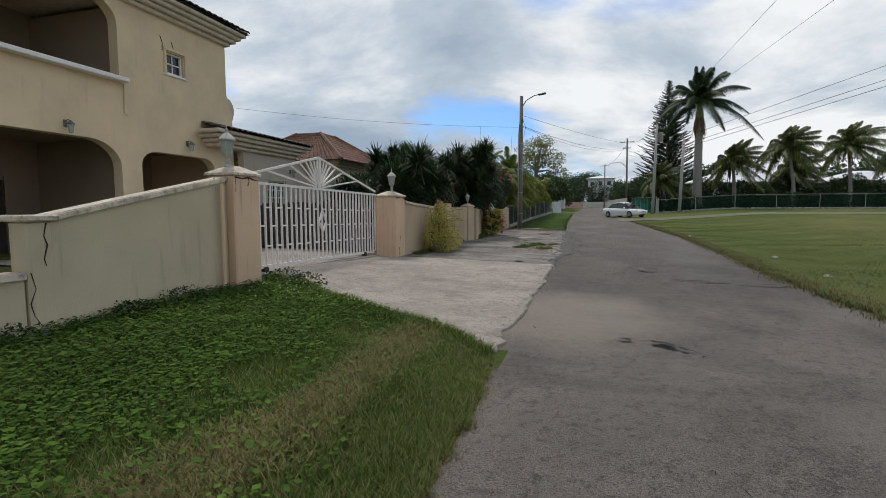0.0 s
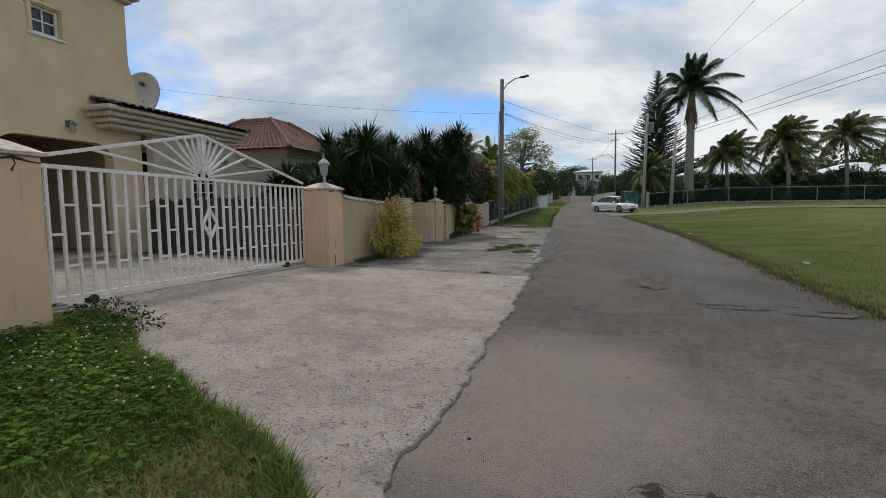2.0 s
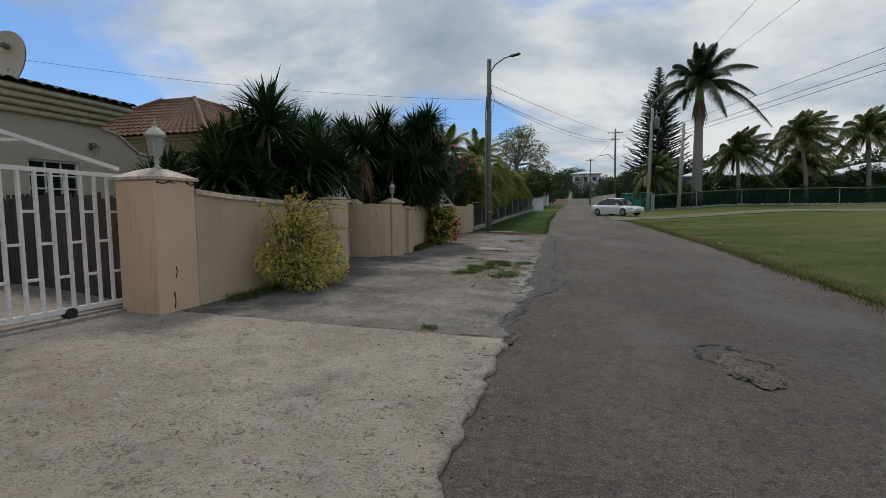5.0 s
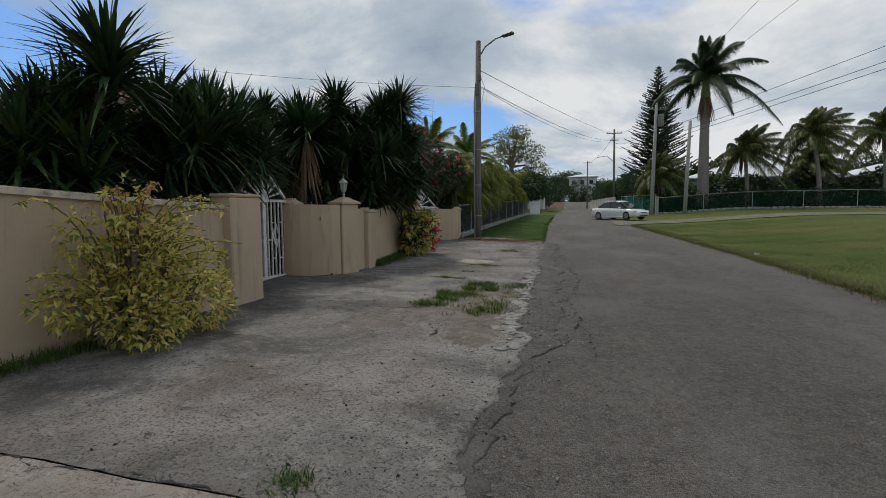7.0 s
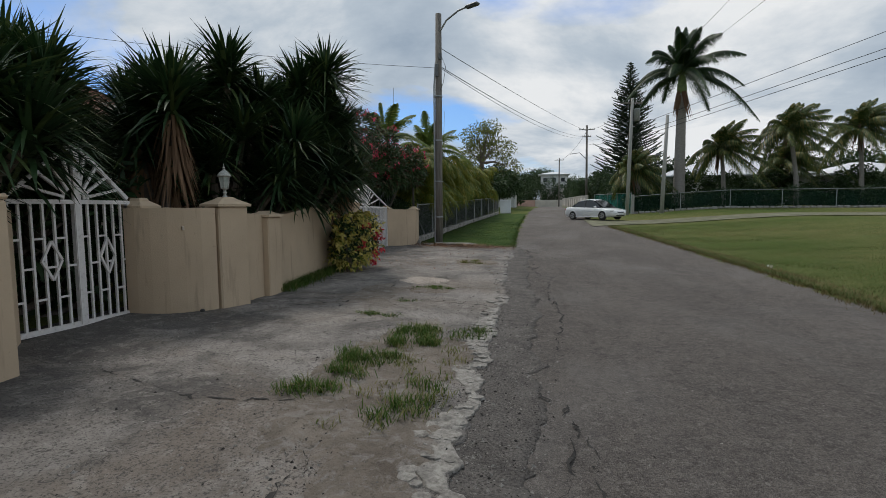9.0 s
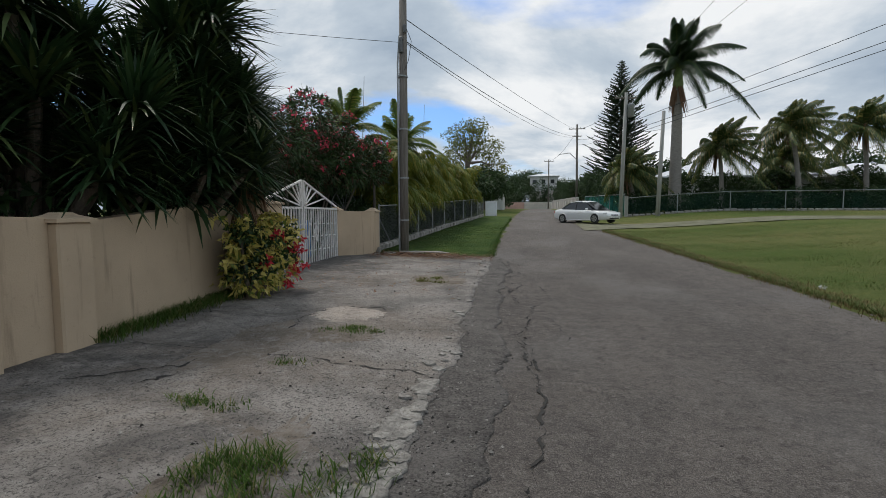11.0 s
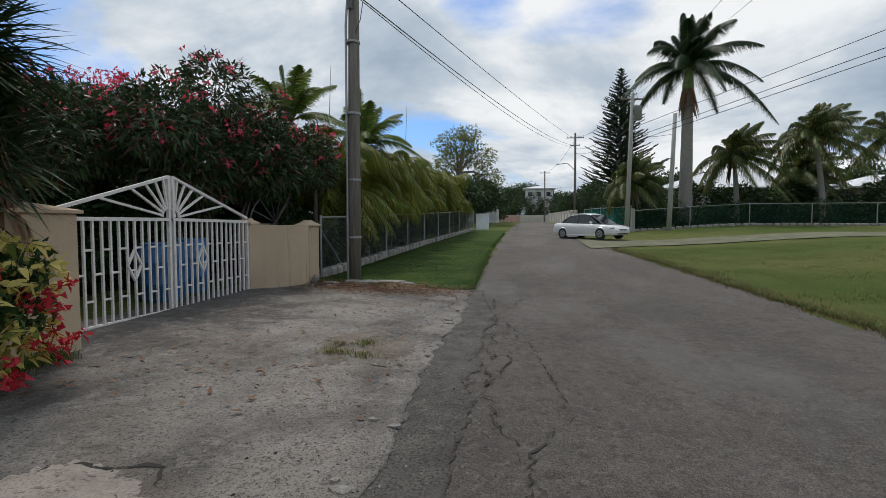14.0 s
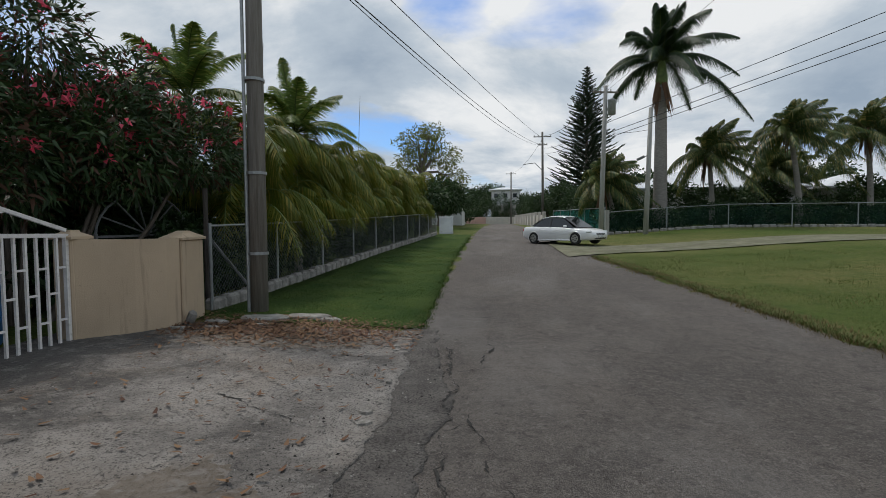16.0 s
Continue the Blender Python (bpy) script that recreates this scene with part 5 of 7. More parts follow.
        B = (cx + bx * 3.2, cy + by * 3.2, z)
        tile_slope(p, A, B, (cx + bx * 0.7, cy + by * 0.7, hgt), (cx + ax * 0.7, cy + ay * 0.7, hgt), TILE)
        part("hip_ridge", MB().tube([Vector(A) + Vector((0, 0, 0.08)), Vector((cx + ax * 0.7, cy + ay * 0.7, hgt + 0.08))], 0.09, 6), TILE, p)
    part("top_ridge", MB().box((cx, cy, hgt + 0.06), (1.5, 1.5, 0.12), 0.05), TILE, p)
    # dark slabs on the wall stand in for shaded openings
    for y in (22.9, 24.9):
        part("opening_shade", MB().box((cx + 2.6, y, 1.5), (0.06, 1.2, 2.3), 0.02), SHADE_DARK, p)

    d = thing("satellite_dish", "cream solid satellite dish on the wing roof", "dish", at=(-16.4, 19.6, 5.3))
    mb = MB()
    R, rows, cols = 0.98, 6, 28
    vs = []
    for j in range(rows + 1):
        r = R * j / rows
        for k in range(cols):
            a = 2 * math.pi * k / cols
            vs.append(Vector((r * math.cos(a), r * math.sin(a), 0.28 * (r / R) ** 2)))
    fs = [(j * cols + k, j * cols + (k + 1) % cols, (j + 1) * cols + (k + 1) % cols, (j + 1) * cols + k) for j in range(rows) for k in range(cols)]
    m = Vector((0.02, -0.97, 0.22)).to_track_quat("Z", "Y").to_matrix()
    front = [m @ v + Vector((0, 0, 0.45)) for v in vs]
    back = [m @ (v - Vector((0, 0, 0.03))) + Vector((0, 0, 0.45)) for v in vs]
    part("reflector", mb.add(front, fs).add(back, [f[::-1] for f in fs]), DISH, d, smooth=True)
    part("mast", MB().tube([(0, 0, -0.6), (0, 0, 0.4)], 0.05, 8), STEEL, d)
    part("feed", MB().box(m @ Vector((0.0, 0.55, 0.2)) + Vector((0, 0, 0.45)), (0.14, 0.14, 0.2), 0.02, m), LAMP_DARK, d)


# ---------------------------------------------------------------- poles, wires, fences
def wire(parent, a, b, sag, r=0.012, name="cable"):
    a, b = Vector(a), Vector(b)
    pts = []
    for i in range(25):
        t = i / 24
        p = a.lerp(b, t)
        p.z -= sag * 4 * t * (1 - t)
        pts.append(p)
    return part(name, MB().tube(pts, r, 4, False), CABLE, parent)


def utility_pole(x, y, top, r, label, mat=POLE_WOOD, lean=(0, 0), arms=(), transformer=False):
    ob = thing("utility_pole", label, "pole")
    z0 = land(x, y) - 0.3
    part("shaft", MB().tube([(x, y, z0), (x + lean[0] * 0.5, y + lean[1] * 0.5, (z0 + top) / 2), (x + lean[0], y + lean[1], top)], [r, r * 0.88, r * 0.72], 14), mat, ob, smooth=True)
    for z, half, ang in arms:
        d = Vector((math.cos(radians(ang)), math.sin(radians(ang)), 0))
        c = Vector((x + lean[0], y + lean[1], z))
        part("crossarm", MB().flat_bar(c - d * half, c + d * half, 0.12, 0.09, Vector((0, 0, 1))), POLE_WOOD, ob)
        for s in (-0.92, -0.4, 0.4, 0.92):
            part("insulator", MB().lathe(c + d * half * s + Vector((0, 0, 0.05)), [(0.02, 0), (0.05, 0.04), (0.03, 0.08), (0.05, 0.11), (0.02, 0.16)], 8), LAMP_METAL, ob)
    if transformer:
        part("transformer", MB().lathe((x + lean[0] + 0.35, y - 0.15, top - 1.9), [(0.2, 0), (0.26, 0.04), (0.26, 0.9), (0.27, 0.92), (0.27, 0.97), (0.15, 1.02)], 14), STEEL, ob, "grey transformer can", smooth=True)
    return ob


def build_poles():
    lp = utility_pole(-4.5, 34.35, 9.05, 0.16, "grey wooden street pole with a lamp arm", lean=(0.05, 0))
    part("lamp_arm", MB().tube([(-4.4, 34.3, 8.35), (-4.1, 34.15, 8.72), (-3.6, 33.85, 8.92), (-3.25, 33.6, 8.93)], 0.035, 8), STEEL, lp)
    part("lamp_head", MB().box((-3.02, 33.46, 8.92), (0.6, 0.24, 0.12), 0.05, Matrix.Rotation(radians(-32), 3, "Z")), LAMP_DARK, lp, "flat dark lamp head")
    part("conduit", MB().tube([(-4.62, 34.22, 0.1), (-4.62, 34.22, 6.3), (-4.56, 34.24, 7.2)], 0.03, 8), STEEL, lp, "steel conduit strapped to the pole")
    for z in (1.2, 2.6, 4.2, 5.9):
        part("strap", MB().lathe((-4.5, 34.35, z), [(0.185, 0), (0.185, 0.05)], 14), STEEL, lp)
    part("bracket", MB().box((-4.5, 34.2, 6.9), (0.12, 0.12, 0.5), 0.02).box((-4.36, 34.2, 7.4), (0.12, 0.1, 0.25), 0.02), LAMP_DARK, lp)
    part("loop", MB().tube([(-4.35, 34.2, 7.5), (-4.15, 34.2, 7.0), (-4.25, 34.2, 6.4), (-4.4, 34.25, 6.1)], 0.01, 5), CABLE, lp)
    rp = utility_pole(6.75, 59.6, 10.6, 0.17, "pale utility pole with a transformer", POLE_PALE, (0.25, 0), [(10.2, 0.85, 12)], True)
    sp = utility_pole(9.3, 58.6, 8.95, 0.17, "pale leaning pole stub", POLE_PALE, (0.3, 0.2))
    part("floodlight", MB().box((8.96, 58.6, 5.79), (0.5, 0.2, 0.16), 0.04, Matrix.Rotation(radians(-25), 3, "Y")).tube([(8.9, 58.62, 5.8), (9.42, 58.66, 5.95)], 0.03, 6), LAMP_DARK, sp, "dark floodlight on a bracket")
    fp = utility_pole(6.1, 90, 13.2, 0.17, "distant wooden utility pole with a crossarm", POLE_WOOD, (-0.1, 0), [(12.6, 1.1, 0), (11.6, 0.6, 0)])
    f2 = utility_pole(3.6, 128, 12.2, 0.16, "far wooden utility pole", POLE_WOOD, (0, 0), [(11.8, 1.0, 0)])
    part("lamp_arm", MB().tube([(6.0, 89.9, 8.4), (5.0, 89.5, 9.3), (3.6, 89.2, 9.1)], 0.05, 6), STEEL, fp)
    lines = thing("overhead_lines", "black overhead cables strung between the poles", "cable")
    wire(lines, (-4.45, 34.3, 7.8), (6.0, 90, 12.4), 0.25, 0.013)
    wire(lines, (-4.45, 34.3, 7.1), (5.9, 90, 11.6), 0.7, 0.015)
    wire(lines, (-4.45, 34.3, 7.05), (6.0, 90, 11.5), 0.95, 0.011)
    wire(lines, (-4.45, 34.3, 7.0), (-24, 25.5, 8.2), 0.35, 0.008)
    wire(lines, (6.9, 59.6, 10.3), (7.9, -12, 10.2), 0.1, 0.008)
    wire(lines, (7.1, 59.6, 10.3), (12.8, -12, 10.4), 0.1, 0.008)
    for z, d in ((7.2, (0.561, -0.82, 0.114)), (7.5, (0.60, -0.79, 0.135)), (8.2, (0.70, -0.69, 0.19))):
        wire(lines, (7.0, 59.6, z), Vector((7.0, 59.6, z)) + 62 * Vector(d), 0.0, 0.018)
    for z in (9.0, 8.4):
        wire(lines, (7.0, 59.6, z), (6.1, 90, z + 2.2), 0.7, 0.02)
    wire(lines, (9.55, 58.8, 7.6), (7.0, 59.6, 7.6), 0.1, 0.015)
    wire(lines, (6.1, 90, 12.5), (3.6, 128, 11.9), 0.9, 0.02)
    wire(lines, (7.0, 59.6, 10.4), (6.1, 90, 12.7), 0.7, 0.02)


def chain_link(parent, a, b, z0, z1, step=0.085, r=0.0035, mat=MESH_WIRE):
    """Woven wire between two plan points: crossing diagonal wires in one mesh."""
    a, b = Vector((*a, 0)), Vector((*b, 0))
    L = (b - a).length
    d = (b - a) / L
    za0, za1 = (land(a.x, a.y) + z0, land(b.x, b.y) + z0)
    H = z1 - z0
    mb = MB()
    s = -H
    while s < L:
        for sgn in (1, -1):
            t0, t1 = (s, s + H) if sgn > 0 else (s + H, s)
            h0, h1 = 0.0, H
            if t0 < 0:
                h0, t0 = -t0 if sgn > 0 else h0, 0
            if t1 > L:
                h1 = H - (t1 - L) if sgn > 0 else H
                t1 = L
            if sgn < 0 and s < 0:
                h1, t1 = (s + H), 0
                h0 = 0
            if sgn < 0 and s + H > L:
                h0 = s + H - L
                t0 = L
            p, q = a + d * t0, a + d * t1
            mb.tube([(p.x, p.y, za0 + (za1 - za0) * t0 / L + h0), (q.x, q.y, za0 + (za1 - za0) * t1 / L + h1)], r, 3, False)
        s += step
    part("wire_mesh", mb, mat, parent, kind="stuff")


def build_fences():
    f = thing("chain_link_fence", "grey chain-link fence on a low stone kerb", "fence")
    pts = [(-5.35, 34.3), (-5.32, 37), (-5.28, 40), (-5.2, 43), (-5.1, 46), (-4.95, 49), (-4.8, 52), (-4.6, 55), (-4.45, 58), (-4.3, 61.2)]
    for i, (x, y) in enumerate(pts):
        z = land(x, y)
        part("post", MB().tube([(x, y, z - 0.2), (x, y, z + 1.55)], 0.03, 8), STEEL, f)
    part("gate_post", MB().tube([(-5.6, 34.6, 0), (-5.6, 34.6, 2.4)], 0.045, 8), WOOD_GREY, f)
    part("brace", MB().tube([(-5.55, 34.6, 1.5), (-5.4, 36.0, 0.3)], 0.03, 6), STEEL, f)
    for a, b in zip(pts, pts[1:]):
        chain_link(f, a, b, 0.22, 1.5, 0.1, 0.004)
        za, zb = land(*a), land(*b)
        part("top_rail", MB().tube([(*a, za + 1.5), (*b, zb + 1.5)], 0.02, 6), STEEL, f)
        n = 7
        for k in range(n):
            t = (k + 0.5) / n
            x, y = a[0] + (b[0] - a[0]) * t, a[1] + (b[1] - a[1]) * t
            part("stone", MB().box((x + rnd(-0.03, 0.03), y, land(x, y) + 0.08), (rnd(0.2, 0.28), 0.4 + rnd(-0.03, 0.02), rnd(0.24, 0.34)), 0.05), STONE, f)
    b = thing("meter_box", "white painted meter box beside the grass verge", "cabinet", at=(-3.75, 63.2, land(-3.75, 63.2)))
    part("body", MB().box((0, 0, 0.62), (1.0, 0.5, 1.24), 0.02), ROOF_WHITE, b)
    part("lid", MB().box((0, 0, 1.27), (1.08, 0.58, 0.06), 0.015), ROOF_WHITE, b)

    f = thing("netted_fence", "chain-link fence backed with dark green netting", "fence")
    pts = [(7.4, 60.7), (11.2, 60.4), (15.0, 60.2), (18.8, 60.0), (22.6, 59.8), (26.4, 59.6), (30.2, 59.4), (34, 59.2), (38, 59), (42, 58.8)]
    for x, y in pts:
        z = land(x, y)
        part("post", MB().tube([(x, y, z - 0.2), (x, y, z + 1.55)], 0.035, 8), STEEL, f)
    for a, b in zip(pts, pts[1:]):
        za, zb = land(*a), land(*b)
        part("top_rail", MB().tube([(*a, za + 1.5), (*b, zb + 1.5)], 0.025, 6), STEEL, f)
        n = 14
        vs, fs = [], []
        for k in range(n + 1):
            t = k / n
            x, y = a[0] + (b[0] - a[0]) * t, a[1] + (b[1] - a[1]) * t + 0.06
            for z, o in ((0.05, 0.04), (0.5, 0), (0.95, 0.03), (1.36 + 0.06 * noise.noise((x * 0.8, 0, 2)), 0)):
                vs.append((x, y + o * noise.noise((x * 1.4, z * 2, 1)), land(x, y) + z))
        for k in range(n):
            for j in range(3):
                fs.append((4 * k + j, 4 * k + 4 + j, 4 * k + 5 + j, 4 * k + 1 + j))
        part("net", MB().add(vs, fs), GREEN_NET, f, "dark green shade netting")
        for k in range(8):
            t = (k + 0.5) / 8
            x, y = a[0] + (b[0] - a[0]) * t, a[1] + (b[1] - a[1]) * t - 0.1
            part("stone", MB().box((x, y, land(x, y) + 0.06), (0.44 + rnd(-0.08, 0.02), 0.25, rnd(0.16, 0.26)), 0.05), STONE, f)
    part("corner_stub", MB().tube([(7.35, 60.5, 0.9), (7.35, 60.5, 2.6)], 0.16, 10), POLE_PALE, f)
    f = thing("teal_fence", "teal netted fence along the lane", "fence")
    pts = [(7.3, 60.9), (6.9, 66), (6.6, 71), (6.4, 76), (6.3, 81)]
    for x, y in pts:
        z = land(x, y)
        part("post", MB().tube([(x, y, z - 0.2), (x, y, z + 1.9)], 0.035, 8), STEEL, f)
    for a, b in zip(pts, pts[1:]):
        vs, fs = [], []
        for k in range(9):
            t = k / 8
            x, y = a[0] + (b[0] - a[0]) * t, a[1] + (b[1] - a[1]) * t
            for z in (0.05, 0.9, 1.75):
                vs.append((x + 0.05 * noise.noise((y, z, 3)), y, land(x, y) + z))
        for k in range(8):
            for j in range(2):
                fs.append((3 * k + j, 3 * k + 3 + j, 3 * k + 4 + j, 3 * k + 1 + j))
        part("net", MB().add(vs, fs), TEAL_NET, f)
        part("top_rail", MB().tube([(*a, land(*a) + 1.8), (*b, land(*b) + 1.8)], 0.03, 6), STEEL, f)
    w = thing("roadside_wall", "pale balustraded roadside wall down the lane", "wall", kind="structure")
    for i in range(12):
        y = 84 + 4.2 * i
        x = 5.6 - 0.09 * i
        z = land(x, y)
        part("post", MB().box((x, y, z + 0.85), (0.4, 0.4, 1.9), 0.04), FAR_WALL, w)
        part("panel", MB().box((x, y + 2.1, z + 0.7), (0.2, 3.8, 1.5), 0.02), FAR_WALL, w)
    w = thing("end_wall", "pale wall closing the far end of the lane", "wall", kind="structure")
    for i in range(9):
        x = -12 + 2.3 * i
        part("panel", MB().box((x, 142 + 0.2 * i, land(0, 142) + 0.8), (2.28, 0.3, 1.7), 0.03), PINK_WALL if i in (3, 4) else FAR_WALL, w)


# ---------------------------------------------------------------- plants
def yucca(x, y, heads, label="dark spiky yucca with crowded sword leaves", leaf=0.75, dead=0.0, flowers=0):
    """heads: (dx, dy, z, radius)."""
    ob = thing("yucca", label, "yucca")
    z0 = land(x, y)
    green, brown = MB(), MB()
    for dx, dy, z, r in heads:
        part("trunk", MB().tube([(x, y, z0 - 0.1), (x + dx * 0.35, y + dy * 0.35, z0 + (z - z0) * 0.5), (x + dx, y + dy, z)], [0.1, 0.08, 0.06], 8), BARK, ob)
        c = Vector((x + dx, y + dy, z))
        n = int(300 * r)
        for i in range(n):
            d = sphere_dir()
            if d.z < -0.5:
                d.z *= -0.6
            low = max(0, -d.z)
            p = c + Vector((0, 0, rnd(-0.28, 0.2) * r))
            green.blade(p + d * 0.06, d + Vector((0, 0, 0.12)), r * rnd(0.75, 1.08), 0.06 * rnd(0.8, 1.15), (0, 0, -0.1 - 0.22 * rnd(0, 1) - 0.3 * low), 3)
        if dead:
            for i in range(int(90 * dead)):
                a = rnd(0, 2 * math.pi)
                q = c + Vector((0.12 * math.cos(a), 0.12 * math.sin(a), -rnd(0.2, 1.0)))
                brown.blade(q, (math.cos(a) * 0.35, math.sin(a) * 0.35, -1), rnd(0.5, 0.85), 0.045, (0, 0, -0.1), 2)
    part("crown", green, YUCCA, ob)
    if brown.v:
        part("dead_skirt", brown, YUCCA_DEAD, ob, "hanging dry brown leaves")
    if flowers:
        mb = MB()
        dx, dy, z, r = heads[flowers - 1]
        for i in range(160):
            h = rnd(0, 1)
            a = rnd(0, 6.28)
            w = 0.16 * (1 - h) + 0.03
            mb.blade((x + dx + w * math.cos(a), y + dy + w * math.sin(a), z + r * 0.35 + h * 0.5), sphere_dir(), 0.06, 0.05, (0, 0, -0.2), 1)
        part("flower_spike", mb, YUCCA_FLOWER, ob, "cream flower spike", kind="stuff")
    return ob


def frond(mb, rach, base, az, el, length, droop, n, leaflet, wind=Vector((0, 0, 0)), spread=0.9, hang=0.35, width=0.04):
    """A feather leaf: a bending rachis with leaflets on both sides."""
    d = Vector((math.cos(az) * math.cos(el), math.sin(az) * math.cos(el), math.sin(el)))
    pts = []
    for i in range(13):
        t = i / 12
        pts.append(Vector(base) + d * length * t + Vector((0, 0, -droop * length * t * t)) + wind * length * t * t)
    rach.tube(pts, [0.035 * (1 - 0.85 * i / 12) * length / 3 for i in range(13)], 5)
    for i in range(n):
        t = 0.12 + 0.88 * i / n
        k = t * 12
        j = min(11, int(k))
        p = pts[j].lerp(pts[j + 1], k - j)
        tan = (pts[j + 1] - pts[j]).normalized()
        side = tan.cross(Vector((0, 0, 1)))
        side = side.normalized() if side.length > 0.05 else Vector((1, 0, 0))
        env = math.sin(math.pi * min(1, 0.18 + 0.8 * t)) ** 0.7
        for s in (-1, 1):
            dd = side * s * spread + tan * (0.55 + 0.35 * t) + Vector((0, 0, rnd(-0.25, 0.15))) + wind * 0.7
            mb.blade(p, dd, leaflet * env * rnd(0.85, 1.1), width * rnd(0.8, 1.1), Vector((0, 0, -hang * rnd(0.6, 1.3))) + wind * 0.3, 2, side=tan)


def palm(name, label, x, y, z_top, r0, r1, fronds, length, leaf_mat, n, leaflet, wind, lean=(0, 0), shaft=0.0, droop=(0.35, 0.6), dead=0, el_range=(-0.3, 1.3), hang=0.5, width=0.05, nuts=0):
    ob = thing(name, label, "palm tree")
    z0 = land(x, y) - 0.2
    pts, rr = [], []
    for i in range(15):
        t = i / 14
        pts.append((x + lean[0] * t * t, y + lean[1] * t * t, z0 + (z_top - z0) * t))
        rr.append((r0 + (r1 - r0) * t) * (1 + 0.25 * max(0, 1 - t * 8)) * (1 + 0.02 * math.sin(i * 9)))
    part("trunk", MB().tube(pts, rr, 14), PALM_BARK, ob, smooth=True)
    c = Vector(pts[-1])
    if shaft:
        part("crownshaft", MB().lathe(c, [(r1 * 1.05, 0), (r1 * 1.25, shaft * 0.2), (r1 * 0.8, shaft * 0.8), (r1 * 0.4, shaft)], 12), GREEN_SHAFT, ob, smooth=True)
        c = c + Vector((0, 0, shaft * 0.9))
    lv, ra = MB(), MB()
    for i in range(fronds):
        az = i * 2.39996 + rnd(-0.2, 0.2)
        t = i / (fronds - 1)
        el = el_range[0] + (el_range[1] - el_range[0]) * t
        frond(lv, ra, c, az, el, length * rnd(0.75, 1.08), droop[0] + (droop[1] - droop[0]) * (1 - t), n, leaflet, wind, hang=hang, width=width)
    part("rachis", ra, PALM_RIB, ob, kind="stuff")
    part("crown", lv, leaf_mat, ob, kind="stuff")
    if dead:
        mb = MB()
        for i in range(dead):
            a = rnd(0, 6.28)
            p = Vector(pts[-1]) + Vector((r1 * math.cos(a), r1 * math.sin(a), rnd(-0.3, 0.5)))
            mb.blade(p, (math.cos(a) * 0.25, math.sin(a) * 0.25, -1), rnd(0.8, 2.6), rnd(0.1, 0.3), (0.05, 0, -0.1), 3)
        part("dead_sheath", mb, BROWN_SHEATH, ob, "hanging brown leaf sheaths")
    for i in range(nuts):
        a = rnd(0, 6.28)
        q = c + Vector((0.4 * math.cos(a), 0.4 * math.sin(a), -0.35 + rnd(-0.2, 0.1)))
        part("coconut", MB().lathe(q, [(0.02, -0.15), (0.1, -0.09), (0.13, 0), (0.1, 0.09), (0.02, 0.14)], 8), GREEN_SHAFT, ob)
    return ob


def leaf_mass(mb, centre, radii, count, size, squash=1.0, shell=0.55, mn=0.35):
    """Leaves over and inside an ellipsoid."""
    c = Vector(centre)
    for i in range(count):
        d = sphere_dir()
        k = shell + (1 - shell) * rnd(0, 1) ** 0.6
        k *= 0.82 + 0.36 * noise.noise((d.x * 2.2 + c.x, d.y * 2.2 + c.y, d.z * 2.2))+ 0.1
        p = c + Vector((d.x * radii[0], d.y * radii[1], d.z * radii[2])) * k
        mb.blade(p, d + sphere_dir() * 0.9, size * rnd(0.6, 1.25), size * mn * rnd(0.8, 1.2), (0, 0, -0.25), 2, side=sphere_dir())


def shrub(name, label, category, masses, count, size, mat, mn=0.35, stems=True, extra=()):
    """A bush of leaf clumps round branching stems. masses: (x, y, z, rx, ry, rz)."""
    ob = thing(name, label, category)
    mb, st = MB(), MB()
    tot = sum(m[3] * m[4] * m[5] for m in masses)
    x0, y0 = masses[0][0], masses[0][1]
    z0 = land(x0, y0)
    for m in masses:
        leaf_mass(mb, m[:3], m[3:], int(count * m[3] * m[4] * m[5] / tot), size, mn=mn)
        if stems:
            st.tube([(x0 + 0.3 * (m[0] - x0), y0 + 0.3 * (m[1] - y0), z0 - 0.05), (x0 + 0.7 * (m[0] - x0), y0 + 0.7 * (m[1] - y0), z0 + 0.5 * (m[2] - z0)), m[:3]], [0.05, 0.035, 0.02], 6)
    if stems:
        part("stem", st, BARK, ob, kind="stuff")
    part("foliage", mb, mat, ob, kind="stuff")
    for nm, mat2, cnt, sz, lab, sh in extra:
        fb = MB()
        for m in masses:
            for i in range(max(1, int(cnt * m[3] * m[4] * m[5] / tot))):
                d = sphere_dir()
                if d.z < -0.2:
                    d.z *= -1
                p = Vector(m[:3]) + Vector((d.x * m[3], d.y * m[4], d.z * m[5])) * rnd(*sh)
                for k in range(7):
                    fb.blade(p + sphere_dir() * sz * 0.8, sphere_dir(), sz, sz * 0.8, (0, 0, -0.2), 1, side=sphere_dir())
        part(nm, fb, mat2, ob, lab, kind="stuff")
    return ob


